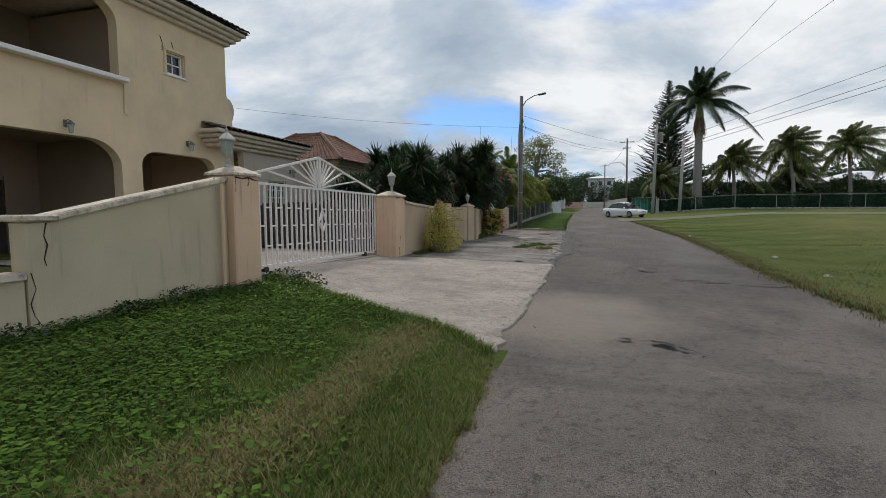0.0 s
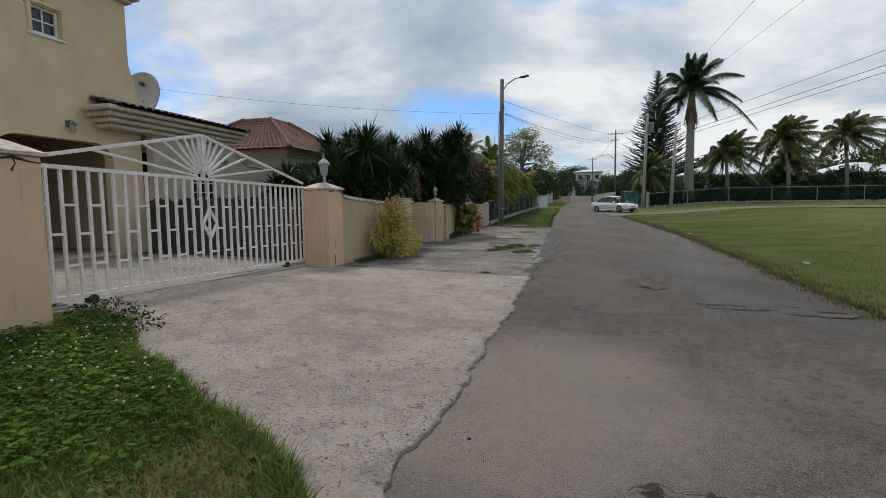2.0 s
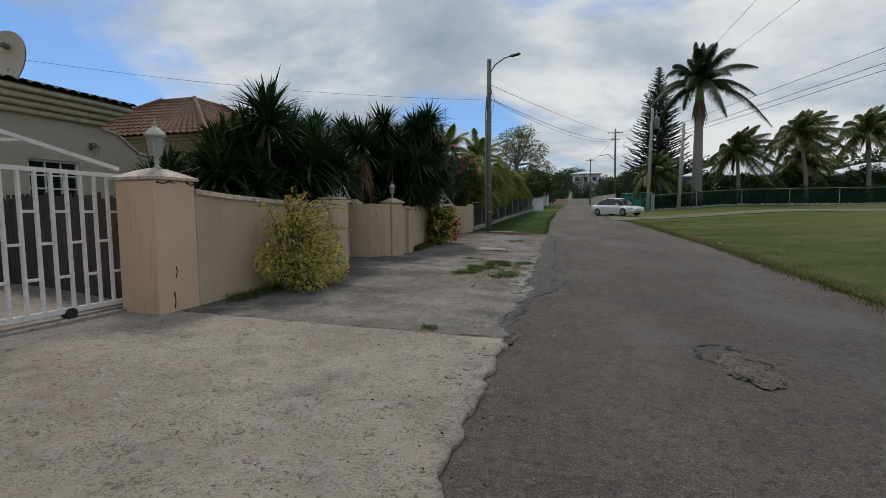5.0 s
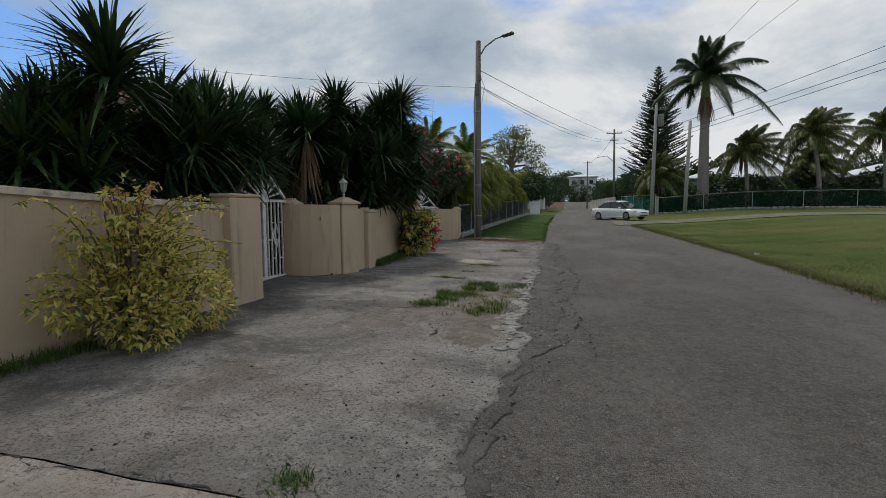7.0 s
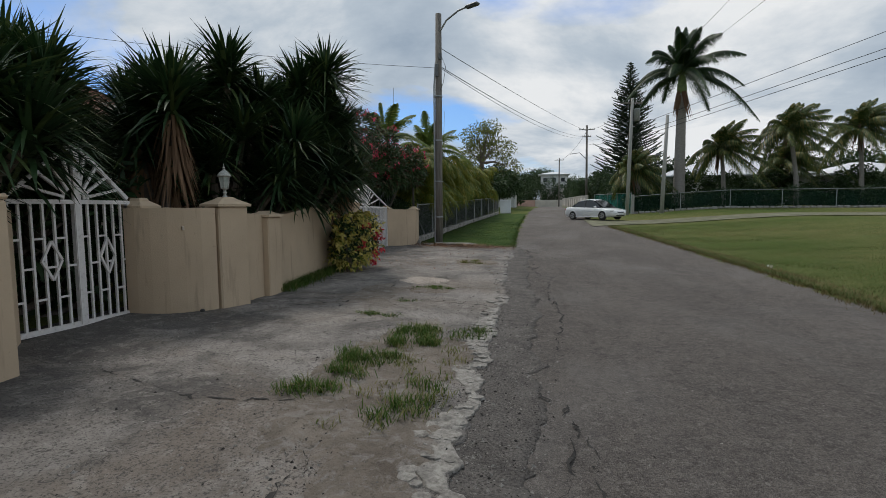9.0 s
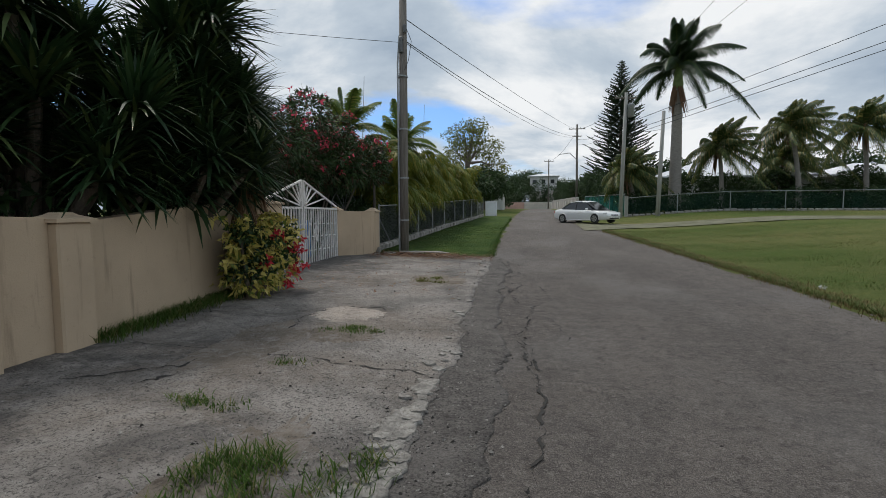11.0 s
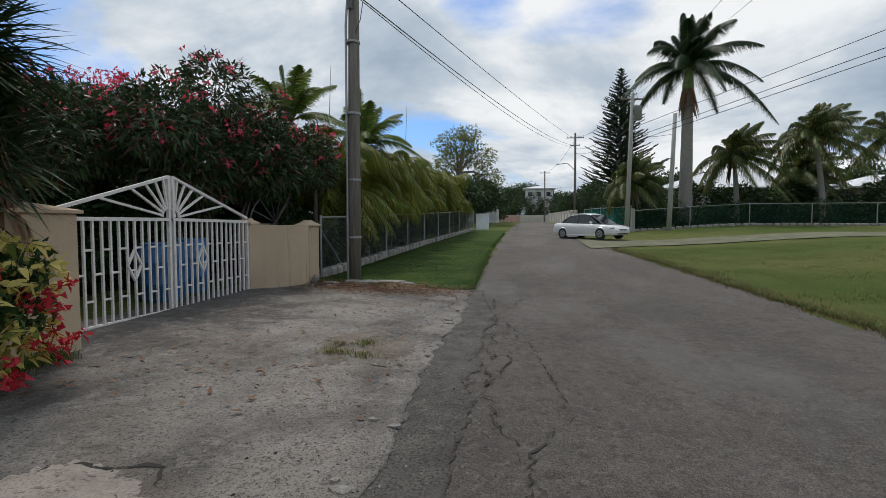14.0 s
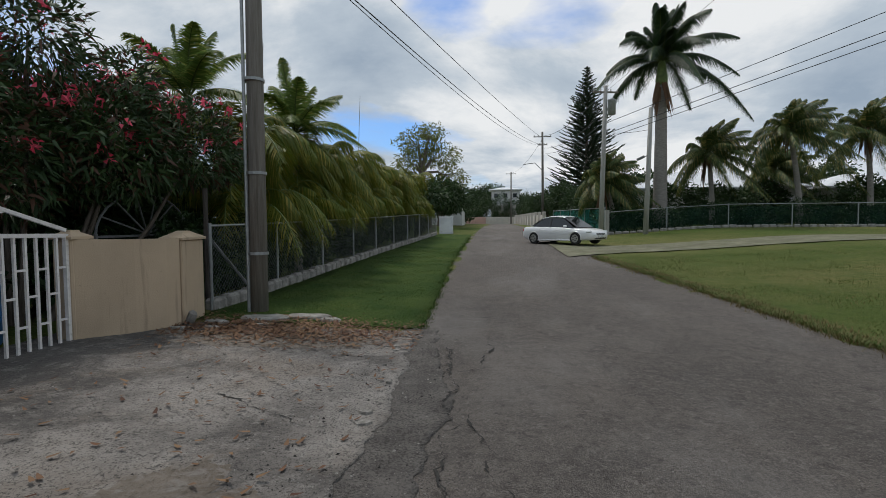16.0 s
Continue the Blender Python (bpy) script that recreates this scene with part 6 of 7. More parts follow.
def tree(x, y, trunk_h, masses, count, size, mat, label, r=0.25, name="tree", mn=0.5):
    ob = thing(name, label, "tree")
    z0 = land(x, y) - 0.2
    tk = MB()
    top = Vector((x, y, z0 + trunk_h))
    tk.tube([(x, y, z0), (x + 0.1, y, z0 + trunk_h * 0.5), top], [r * 1.2, r, r * 0.85], 10)
    lv = MB()
    tot = sum(m[3] * m[4] * m[5] for m in masses)
    for m in masses:
        c = Vector(m[:3])
        mid = top.lerp(c, 0.5) + Vector((0, 0, 0.3))
        tk.tube([top - Vector((0, 0, 0.3)), mid, c], [r * 0.6, r * 0.35, r * 0.12], 7)
        for k in range(4):
            e = c + Vector((rnd(-1, 1) * m[3], rnd(-1, 1) * m[4], rnd(-0.5, 0.9) * m[5])) * 0.8
            tk.tube([mid.lerp(c, 0.5), e], [r * 0.18, r * 0.05], 5)
        leaf_mass(lv, c, m[3:], int(count * m[3] * m[4] * m[5] / tot), size, mn=mn, shell=0.3)
    part("trunk", tk, BARK, ob)
    part("crown", lv, mat, ob)
    return ob


def norfolk_pine(x, y, top, base_r, label="tall Norfolk pine with tiers of upswept feathery branches"):
    ob = thing("norfolk_pine", label, "tree")
    z0 = land(x, y) - 0.2
    part("trunk", MB().tube([(x, y, z0), (x, y, (z0 + top) / 2), (x, y, top)], [0.4, 0.25, 0.05], 10), BARK, ob)
    lv, br = MB(), MB()
    z = z0 + 2.5
    while z < top - 0.3:
        t = (z - z0 - 2.5) / (top - z0 - 2.5)
        R = base_r * (1 - t) ** 0.9 + 0.35
        n = 7 if t < 0.8 else 5
        a0 = rnd(0, 6.28)
        for i in range(n):
            a = a0 + i * 2 * math.pi / n + rnd(-0.2, 0.2)
            d = Vector((math.cos(a), math.sin(a), 0))
            L = R * rnd(0.72, 1.12)
            at = lambda u: Vector((x, y, z)) + d * L * u + Vector((0, 0, L * (0.34 * u * u - 0.06 * u)))
            br.tube([at(k / 4) for k in range(5)], [0.05, 0.045, 0.035, 0.025, 0.012], 4, False)
            side = Vector((-math.sin(a), math.cos(a), 0))
            m = max(5, int(L * 7))
            for k in range(m):
                u = 0.18 + 0.82 * (k + rnd(0.2, 1)) / m
                p = at(u)
                w = (0.95 - 0.55 * u) * min(1.0, 0.35 + L / 5)
                for sgn in (-1, 1):
                    lv.blade(p, side * sgn * rnd(0.6, 1.0) + d * 0.5 + Vector((0, 0, rnd(0.1, 0.55))), w * rnd(0.7, 1.15), 0.15, (0, 0, 0.28), 3)
                lv.blade(p, d * 0.6 + Vector((0, 0, 1.0)) + side * rnd(-0.5, 0.5), w * 0.6, 0.11, d * 0.1, 2)
        z += 0.58 * (1 - 0.35 * t)
    part("branch_whorl", br, BARK, ob, kind="stuff")
    part("needle_mass", lv, PINE_LEAF, ob, kind="stuff")


def grass_patch(name, label, pts, mat, h, width, parent=None, lift=0.0, kind="stuff", flop=0.6):
    mb = MB()
    for x, y in pts:
        a = rnd(0, 6.28)
        hh = h * rnd(0.45, 1.25)
        lean = rnd(0.1, flop)
        mb.blade((x, y, land(x, y) + lift - 0.01), (math.cos(a) * lean, math.sin(a) * lean, 1), hh, width * rnd(0.7, 1.3), (math.cos(a) * 0.35, math.sin(a) * 0.35, -0.15), 2)
    ob = link(name, mb, mat, parent)
    return tagged(ob, label, "grass", kind=kind)


def scatter_area(n, x0, x1, y0, y1, ok):
    out = []
    while len(out) < n:
        x, y = rnd(x0, x1), rnd(y0, y1)
        if ok(x, y):
            out.append((x, y))
    return out


def tufts(cx, cy, rx, ry, n, per):
    out = []
    for i in range(n):
        a, r = rnd(0, 6.28), math.sqrt(rnd(0, 1))
        tx, ty = cx + rx * r * math.cos(a), cy + ry * r * math.sin(a)
        out += [(tx + random.gauss(0, 0.06), ty + random.gauss(0, 0.06)) for k in range(per)]
    return out


def build_grass():
    random.seed(11)
    front = lambda x, y: x < road_l(y) - 0.01 and y < lawn_y(min(x, -0.92)) - 0.02
    straw = lambda x, y: noise.noise((x * 1.6, y * 0.7, 3)) * 0.35 - abs(x + 1.95 + 0.12 * noise.noise((0, y * 0.8, 2))) * 1.1 + 0.42
    near = lambda x, y: front(x, y) and rnd(0, 1) > 1.2 * straw(x, y)
    grass_patch("front_grass", "rough green grass on the verge", scatter_area(75000, -5.5, -0.6, 0.2, 8.3, near), FRONT_GRASS, 0.1, 0.007)
    grass_patch("straw_grass", "matted straw-coloured grass in a mown band", scatter_area(24000, -3, -0.9, 0.6, 6.0, lambda x, y: front(x, y) and rnd(0.0, 0.5) < straw(x, y)), STRAW, 0.085, 0.007, lift=0.03, flop=1.0)
    grass_patch("front_grass_edge", "longer grass overhanging the driveway edge",
                [(x, min(lawn_y(x), 8.3) - abs(random.gauss(0, 0.14))) for x in [rnd(-5.5, -0.95) for i in range(9000)]], FRONT_GRASS, 0.15, 0.008)
    grass_patch("dry_grass", "straw-coloured grass along the road edge",
                [p for p in [(road_l(y) - abs(random.gauss(0.3, 0.55)) + 0.03, y) for y in [rnd(0.5, 5.9) for i in range(26000)]] if front(p[0] - 0.05, p[1])], GRASS_DRY, 0.08, 0.007)
    grass_patch("straw_edge", "dead straw along the road edge", [(road_l(y) + random.gauss(-0.03, 0.05), y) for y in [rnd(0.8, 5.0) for i in range(7000)]], STRAW, 0.06, 0.006, flop=1.0)
    grass_patch("front_grass_tip", "thin grass running out along the road edge",
                [p for p in [(road_l(y) - abs(random.gauss(0.0, 0.3)) + 0.02, y) for y in [rnd(0.5, 6.2) for i in range(14000)]] if front(p[0] - 0.04, p[1])], FRONT_GRASS, 0.09, 0.006)
    # broad-leaved weeds nearer the wall
    mb = MB()
    for i in range(64000):
        x, y = rnd(-5.5, -1.4), rnd(0.8, 8.2)
        if not front(x, y) or rnd(0, 1) > 0.16 + 0.84 * smooth01((-1.9 - x) / 1.6) or noise.noise((x * 1.3, y * 1.3, 5)) < -0.42:
            continue
        a = rnd(0, 6.28)
        s = 0.018 + 0.05 * rnd(0, 1) ** 2.2
        z = land(x, y) + rnd(0.02, 0.12)
        d = Vector((math.cos(a), math.sin(a), rnd(-0.2, 0.4)))
        w = d.cross(Vector((0, 0, 1))).normalized() * s * 0.42
        p = Vector((x, y, z))
        mb.add([p, p + d * s * 0.5 + w, p + d * s, p + d * s * 0.5 - w], [(0, 1, 2, 3)])
    tagged(link("ground_cover", mb, WEED), "bright broad-leaved weeds over the verge", "weeds", kind="stuff")
    mb = MB()
    for i in range(90):
        x, y = rnd(-4.6, -2.6), rnd(5.6, 7.3)
        if front(x, y):
            mb.lathe((x, y, land(x, y) + rnd(0.14, 0.24)), [(0.004, 0), (0.011, 0.008), (0.004, 0.016)], 6)
    tagged(link("wild_flowers", mb, YUCCA_FLOWER), "tiny white flower heads in the weeds", "flowers", kind="stuff")
    # weeds climbing the wall foot
    mb = MB()
    for cx, cy, r, h in ((-5.32, 4.75, 0.26, 0.1), (-5.3, 5.5, 0.34, 0.14), (-5.2, 7.7, 0.4, 0.16), (-4.6, 7.4, 0.4, 0.16), (-5.3, 3.4, 0.3, 0.14)):
        leaf_mass(mb, (cx, cy, land(cx, cy) + 0.08), (r, r, h), 480, 0.042, mn=0.6)
    tagged(link("wall_weeds", mb, BUSH_LEAF), "dark green weeds at the foot of the wall", "weeds", kind="stuff")
    # left verge behind the pole
    verge = lambda x, y: x < road_l(y) and x > -5.3 and y > 33.4 + 0.25 * noise.noise((x * 2, 0, 0)) - (0.0 if x > -3 else 0.0)
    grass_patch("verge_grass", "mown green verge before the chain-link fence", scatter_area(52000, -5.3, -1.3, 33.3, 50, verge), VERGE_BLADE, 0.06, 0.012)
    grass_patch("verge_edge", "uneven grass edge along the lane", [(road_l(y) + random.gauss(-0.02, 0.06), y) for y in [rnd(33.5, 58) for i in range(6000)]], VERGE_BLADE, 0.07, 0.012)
    # right lawn edge and its near band
    grass_patch("lawn_edge", "ragged grass edge overhanging the road", [(road_r(y) + abs(random.gauss(0.0, 0.12)) - 0.05, y) for y in [rnd(4, 46) for i in range(30000)]], LAWN_BLADE, 0.12, 0.011)
    grass_patch("lawn_edge_dry", "brown dry grass at the road edge", [(road_r(y) + random.gauss(0.12, 0.16) + 0.12 * noise.noise((y * 1.3, 2, 2)), y) for y in [rnd(4, 46) for i in range(30000)]], EDGE_DRY, 0.11, 0.012)
    lawn = lambda x, y: x > road_r(y) + 0.05 and rnd(0, 1) < 1.1 - (x - 4) * 0.1
    grass_patch("lawn_grass", "short mown lawn grass", scatter_area(90000, 3.9, 14, 8, 46, lawn), LAWN_BLADE, 0.045, 0.012)
    # tufts in the broken apron
    t = tufts(-2.25, 19.2, 0.35, 0.5, 16, 70) + tufts(-1.95, 20.3, 0.35, 0.5, 18, 80) + tufts(-1.6, 18.5, 0.3, 0.45, 9, 50) + tufts(-1.35, 20.6, 0.25, 0.3, 6, 40) + tufts(-2.4, 18.45, 0.2, 0.2, 7, 60)
    grass_patch("apron_grass", "grass tufts growing through broken concrete", t, GRASS, 0.1, 0.008, lift=0.05, flop=0.9)
    t = tufts(-1.75, 19.0, 0.5, 1.3, 26, 30) + tufts(-2.25, 28.0, 0.3, 0.45, 9, 50)
    grass_patch("apron_dry_grass", "dry grass tufts in the soil patch", t, GRASS_DRY, 0.07, 0.008, lift=0.05, flop=1.0)
    t = tufts(-2.55, 23.75, 0.42, 0.16, 12, 60) + tufts(-1.85, 13.75, 0.14, 0.08, 4, 45) + tufts(-2.8, 21.35, 0.3, 0.12, 7, 45) + tufts(-2.6, 22.4, 0.2, 0.05, 3, 40)
    grass_patch("crack_grass", "small grass tufts in the concrete joints", t, GRASS, 0.055, 0.008, lift=0.035, flop=1.2)
    hedge = [(-4.95 - 0.2 * smooth01((y - 22.5) / 3) + random.gauss(0, 0.11), y) for y in [rnd(22.5, 27) for i in range(5000)]]
    grass_patch("wall_foot_grass", "rough grass at the foot of the wall", hedge, GRASS, 0.17, 0.01, lift=0.03)
    foot = [(-5.0 + random.gauss(0, 0.08), y) for y in [rnd(14.3, 16.8) for i in range(1600)]]
    grass_patch("wall_foot_grass", "thin grass below the bougainvillea", foot, GRASS, 0.13, 0.009, lift=0.03)
    # fallen leaves
    mb = MB()
    for i in range(4200):
        x, y = random.gauss(-3.6, 1.1), 32.95 + random.gauss(0, 0.4)
        if i % 10 == 0:
            x, y = rnd(-5, -1.5), rnd(26, 33)
        if x < -5.1 and y < 33 or x > -1.4:
            continue
        a, s = rnd(0, 6.28), rnd(0.025, 0.065)
        z = on_apron(x, y) + 0.012 + rnd(0, 0.015)
        mb.blade((x, y, z), (math.cos(a), math.sin(a), rnd(-0.1, 0.3)), s * 1.6, s * 0.6, (0, 0, 0.1), 2)
    tagged(link("fallen_leaves", mb, LITTER_LEAF), "dry brown leaves drifted over the apron", "leaves", kind="stuff")
    random.seed(17)
    for cx, cy, r in ((-4.1, 33.7, 0.42), (-3.45, 33.95, 0.36), (-3.0, 33.75, 0.2), (-4.7, 33.3, 0.2), (-5.0, 32.75, 0.14), (-4.55, 32.9, 0.12), (-3.9, 33.2, 0.13)):
        n = 11
        ring_ = [(r * rnd(0.8, 1.15) * math.cos(6.283 * k / n), 0.55 * r * rnd(0.75, 1.15) * math.sin(6.283 * k / n)) for k in range(n)]
        z = land(cx, cy)
        h = 0.02 + 0.03 * r
        vs = [(u, v, -0.03) for u, v in ring_] + [(u * 0.97, v * 0.97, h) for u, v in ring_] + [(u * 0.8, v * 0.8, h + 0.02 + rnd(-0.008, 0.008)) for u, v in ring_]
        fs = [tuple(range(2 * n, 3 * n))] + [(j * n + k, j * n + (k + 1) % n, (j + 1) * n + (k + 1) % n, (j + 1) * n + k) for j in range(2) for k in range(n)]
        s = link("flat_stone", MB().add(vs, fs), STONE)
        s.location = (cx, cy, z + 0.015)
        tagged(s, "broken flat stone slab at the foot of the pole", "stone", "loose slabs")
    s = link("leaning_stone", MB().box((0, 0, 0.1), (0.14, 0.1, 0.26), 0.04, Matrix.Rotation(radians(25), 3, "Y")), STONE)
    s.location = (-5.02, 33.15, land(-5.02, 33.15))
    tagged(s, "small pale stone leaning on the end pillar", "stone")
    for x, y in ((4.9, 12.4), (5.3, 16.8), (5.05, 28.3)):
        mb = MB()
        leaf_mass(mb, (0, 0, 0.03), (0.06, 0.04, 0.02), 14, 0.045, mn=0.9)
        b = link("litter_scrap", mb, WHITE)
        b.location = (x, y, land(x, y) + 0.03)
        tagged(b, "crumpled white paper scrap on the grass", "litter")


def build_plants():
    random.seed(21)
    def clump(x, y, cx, cy, z0, z1, rx, ry, n, fixed=(), **more):
        """A yucca whose heads crowd through a volume over the wall."""
        heads = list(fixed)
        for i in range(n):
            z = z0 + (z1 - z0) * (i + 0.5) / n
            k = 1 - 0.55 * max(0, (z - z0) / (z1 - z0) - 0.35)
            a = i * 2.4 + rnd(-0.5, 0.5)
            q = math.sqrt(rnd(0.1, 1)) * k
            heads.append((cx - x + rx * q * math.cos(a), cy - y + ry * q * math.sin(a), z, rnd(0.78, 1.0)))
        return yucca(x, y, heads, **more)

    clump(-6.6, 16.4, -6.4, 16.4, 1.9, 2.6, 0.75, 1.0, 10, [(1.0, -0.1, 3.1, 0.9)])
    clump(-6.5, 18.3, -6.3, 18.3, 1.9, 3.0, 0.8, 1.0, 11, [(0.75, 0.3, 2.6, 0.95), (0.9, -0.5, 2.5, 0.9), (1.1, 0.5, 2.3, 0.8)])
    clump(-7.3, 20.2, -7.2, 20.3, 1.9, 3.5, 0.8, 1.0, 10)
    clump(-6.3, 21.5, -6.8, 21.9, 2.4, 3.0, 0.5, 0.6, 4, [(0.3, 0.0, 3.2, 1.05), (-0.1, 0.5, 3.3, 0.95)], dead=1.6, label="yucca with a skirt of hanging dead leaves")
    clump(-6.3, 23.1, -6.0, 23.2, 1.9, 4.0, 0.8, 0.9, 11, [(1.3, 0.3, 2.75, 1.05), (1.2, -0.1, 2.1, 0.85), (1.0, 1.0, 2.0, 0.8)], flowers=0)
    clump(-5.9, 24.8, -5.6, 24.8, 1.8, 4.3, 0.75, 0.8, 12, [(0.9, 0.1, 4.35, 0.95), (1.0, 0.5, 3.3, 0.95), (1.1, -0.3, 2.3, 0.85), (1.25, 0.6, 2.35, 0.75)], flowers=4)
    clump(-6.2, 26.1, -5.8, 26.1, 1.9, 4.1, 0.75, 0.7, 11, [(0.9, 0.2, 3.1, 0.95), (0.8, 0.5, 2.3, 0.85)], dead=1.1, label="yucca leaning over the wall with hanging dead leaves")
    clump(-8.7, 24.6, -8.6, 24.6, 2.0, 4.4, 1.0, 1.2, 10)
    clump(-8.6, 17.6, -8.5, 17.6, 1.5, 2.3, 1.0, 1.2, 8)
    clump(-9.0, 21.2, -8.9, 21.2, 2.0, 4.0, 1.0, 1.3, 9)
    clump(-8.4, 27.6, -8.2, 27.6, 1.8, 3.6, 1.0, 1.0, 8)
    shrub("undergrowth", "dense dark undergrowth below the yuccas", "shrub", [(-7.2, 17.5, 1.3, 1.0, 2.0, 1.0), (-7.0, 20.5, 1.4, 0.9, 1.5, 1.2), (-6.6, 23.5, 1.6, 1.0, 1.8, 1.4), (-6.4, 26.0, 1.6, 0.8, 1.2, 1.3), (-9.2, 22, 1.8, 1.2, 5, 1.5)], 16000, 0.24, BUSH_LEAF)
    b1 = shrub("bougainvillea", "variegated yellow bougainvillea against the wall", "shrub", [(-4.72, 15.6, 0.5, 0.5, 0.6, 0.4), (-4.72, 15.7, 0.95, 0.4, 0.5, 0.42), (-4.65, 15.6, 1.45, 0.16, 0.2, 0.4), (-4.45, 16.2, 0.5, 0.42, 0.5, 0.42), (-4.75, 15.0, 0.7, 0.28, 0.4, 0.3), (-4.6, 16.05, 1.25, 0.2, 0.3, 0.3), (-4.8, 15.2, 1.25, 0.2, 0.3, 0.3), (-4.4, 15.5, 0.35, 0.34, 0.4, 0.28), (-4.6, 16.5, 0.8, 0.25, 0.35, 0.35)], 4600, 0.068, VARIEGATED, 0.5,
          extra=[("bract", ORANGE_LEAF, 40, 0.04, "pale orange bracts", (0.8, 1.1))])
    b2 = shrub("bougainvillea", "yellow and red bougainvillea beside the gate pillar", "shrub", [(-4.75, 25.4, 0.55, 0.5, 0.6, 0.4), (-4.8, 25.6, 0.95, 0.42, 0.6, 0.4), (-4.7, 25.95, 0.7, 0.4, 0.5, 0.45), (-4.75, 25.1, 1.1, 0.25, 0.3, 0.35), (-4.6, 26.2, 1.1, 0.25, 0.3, 0.3)], 1500, 0.1, VARIEGATED, 0.65,
          extra=[("dark_foliage", BUSH_LEAF, 420, 0.085, "dark green leaves", (0.3, 1.0))])
    rb = MB()
    for cx, cy, cz, rr, n in ((-4.4, 26.2, 0.95, 0.24, 9), (-4.35, 26.35, 0.55, 0.2, 8), (-4.45, 25.3, 0.75, 0.16, 4), (-4.5, 25.75, 1.1, 0.2, 5), (-4.3, 25.9, 0.45, 0.22, 5)):
        for i in range(n):
            c = Vector((cx, cy, cz)) + sphere_dir() * rr * rnd(0.3, 1)
            for j in range(11):
                rb.blade(c + sphere_dir() * 0.05, sphere_dir(), 0.075, 0.06, (0, 0, -0.2), 1, side=sphere_dir())
    part("bract", rb, RED_BRACT, b2, "crimson bracts", kind="stuff")
    def sprays(parent, base, n, reach, mat, name, label, lift=(0.6, 1.6), leaf=0.065):
        """Long arching shoots set with leaves on both sides."""
        lv, tw = MB(), MB()
        for i in range(n):
            a = rnd(-1.7, 1.7)
            top = rnd(*lift)
            r = reach * rnd(0.4, 1.0)
            pts = []
            for k in range(9):
                u = k / 8
                pts.append(Vector(base) + Vector((r * math.cos(a) * u * u * 0.8, r * math.sin(a) * u ** 1.3, top * (u * 1.7 - 0.75 * u * u * u))))
            tw.tube(pts, [0.012 * (1 - 0.7 * k / 8) for k in range(9)], 4, False)
            for k in range(46):
                u = 1.2 + 6.7 * k / 46
                j = min(7, int(u))
                p = pts[j].lerp(pts[j + 1], u - j)
                lv.blade(p, sphere_dir() + Vector((0, 0, 0.2)), leaf * rnd(0.6, 1.2), leaf * 0.55, (0, 0, -0.35), 2, side=sphere_dir())
        part("twig", tw, BARK, parent, kind="stuff")
        part(name, lv, mat, parent, label, kind="stuff")

    sprays(b1, (-4.85, 15.65, 0.25), 70, 1.35, VARIEGATED, "shoot_foliage", "arching cream-edged shoots", (0.3, 1.45))
    sprays(b1, (-4.75, 15.65, 0.45), 16, 0.35, ORANGE_LEAF, "young_foliage", "upright yellow-orange shoots", (0.9, 1.35))
    sprays(b2, (-4.85, 25.5, 0.3), 40, 1.15, VARIEGATED, "shoot_foliage", "cream-yellow leafy shoots", (0.35, 1.25), 0.11)
    shrub("oleander", "large dark oleander with red flower clusters", "shrub", [(-7.5, 32.6, 2.9, 1.2, 1.9, 1.1), (-7.2, 31.2, 3.5, 0.9, 1.1, 0.9), (-6.6, 33.8, 3.1, 1.0, 1.3, 1.0), (-7.0, 32.6, 4.5, 0.65, 0.9, 0.75), (-7.6, 34.8, 3.6, 1.1, 1.3, 1.0), (-6.0, 35.0, 3.2, 0.9, 1.0, 0.9), (-8.8, 30.4, 3.2, 1.2, 1.6, 1.1), (-10.5, 30.5, 3.3, 1.4, 2.2, 1.2), (-12.5, 35.5, 4.0, 1.8, 2.6, 1.6), (-6.6, 34.0, 4.2, 0.6, 0.7, 0.6)], 72000, 0.18, OLEANDER_LEAF, 0.28,
          extra=[("blossom", OLEANDER_FLOWER, 620, 0.09, "red oleander flower clusters", (1.0, 1.2))])
    shrub("undergrowth", "deep shaded undergrowth behind the gate", "shrub", [(-8.8, 31.5, 1.2, 0.9, 3.2, 1.4), (-7.8, 35.5, 1.5, 1.0, 3, 1.5)], 30000, 0.26, BUSH_LEAF)
    # clumps of areca palm behind the chain-link fence
    areca_at = [(-6.5, 37.4, 5.3), (-6.6, 39.6, 4.9), (-6.3, 41.6, 5.4), (-6.5, 43.8, 5.0), (-6.2, 46.2, 5.2), (-6.3, 48.8, 4.8), (-6.0, 51.5, 5.0), (-5.9, 54.5, 4.9), (-5.7, 57.5, 4.8)]
    for i, (x, y, h) in enumerate(areca_at):
        ob = thing("areca_palm", "yellow-green areca palm clump arching over the fence", "palm", "areca palms along the fence")
        lv, st = MB(), MB()
        z0 = land(x, y)
        for k in range(40):
            a = k * 2.4 + rnd(-0.3, 0.3)
            b = Vector((x + 0.35 * math.cos(a), y + 0.35 * math.sin(a), z0 + rnd(1.3, 3.4)))
            st.tube([(b.x, b.y, z0 - 0.1), b], [0.05, 0.04], 6)
            frond(lv, st, b, a, rnd(0.85, 1.3), rnd(2.3, 3.2) * (h / 5.2), rnd(0.6, 1.05), 52, 0.75, Vector((0.04, -0.02, 0)), hang=1.0, width=0.034)
        part("stem", st, GREEN_SHAFT, ob, kind="stuff")
        part("frond_mass", lv, ARECA_LEAF, ob)
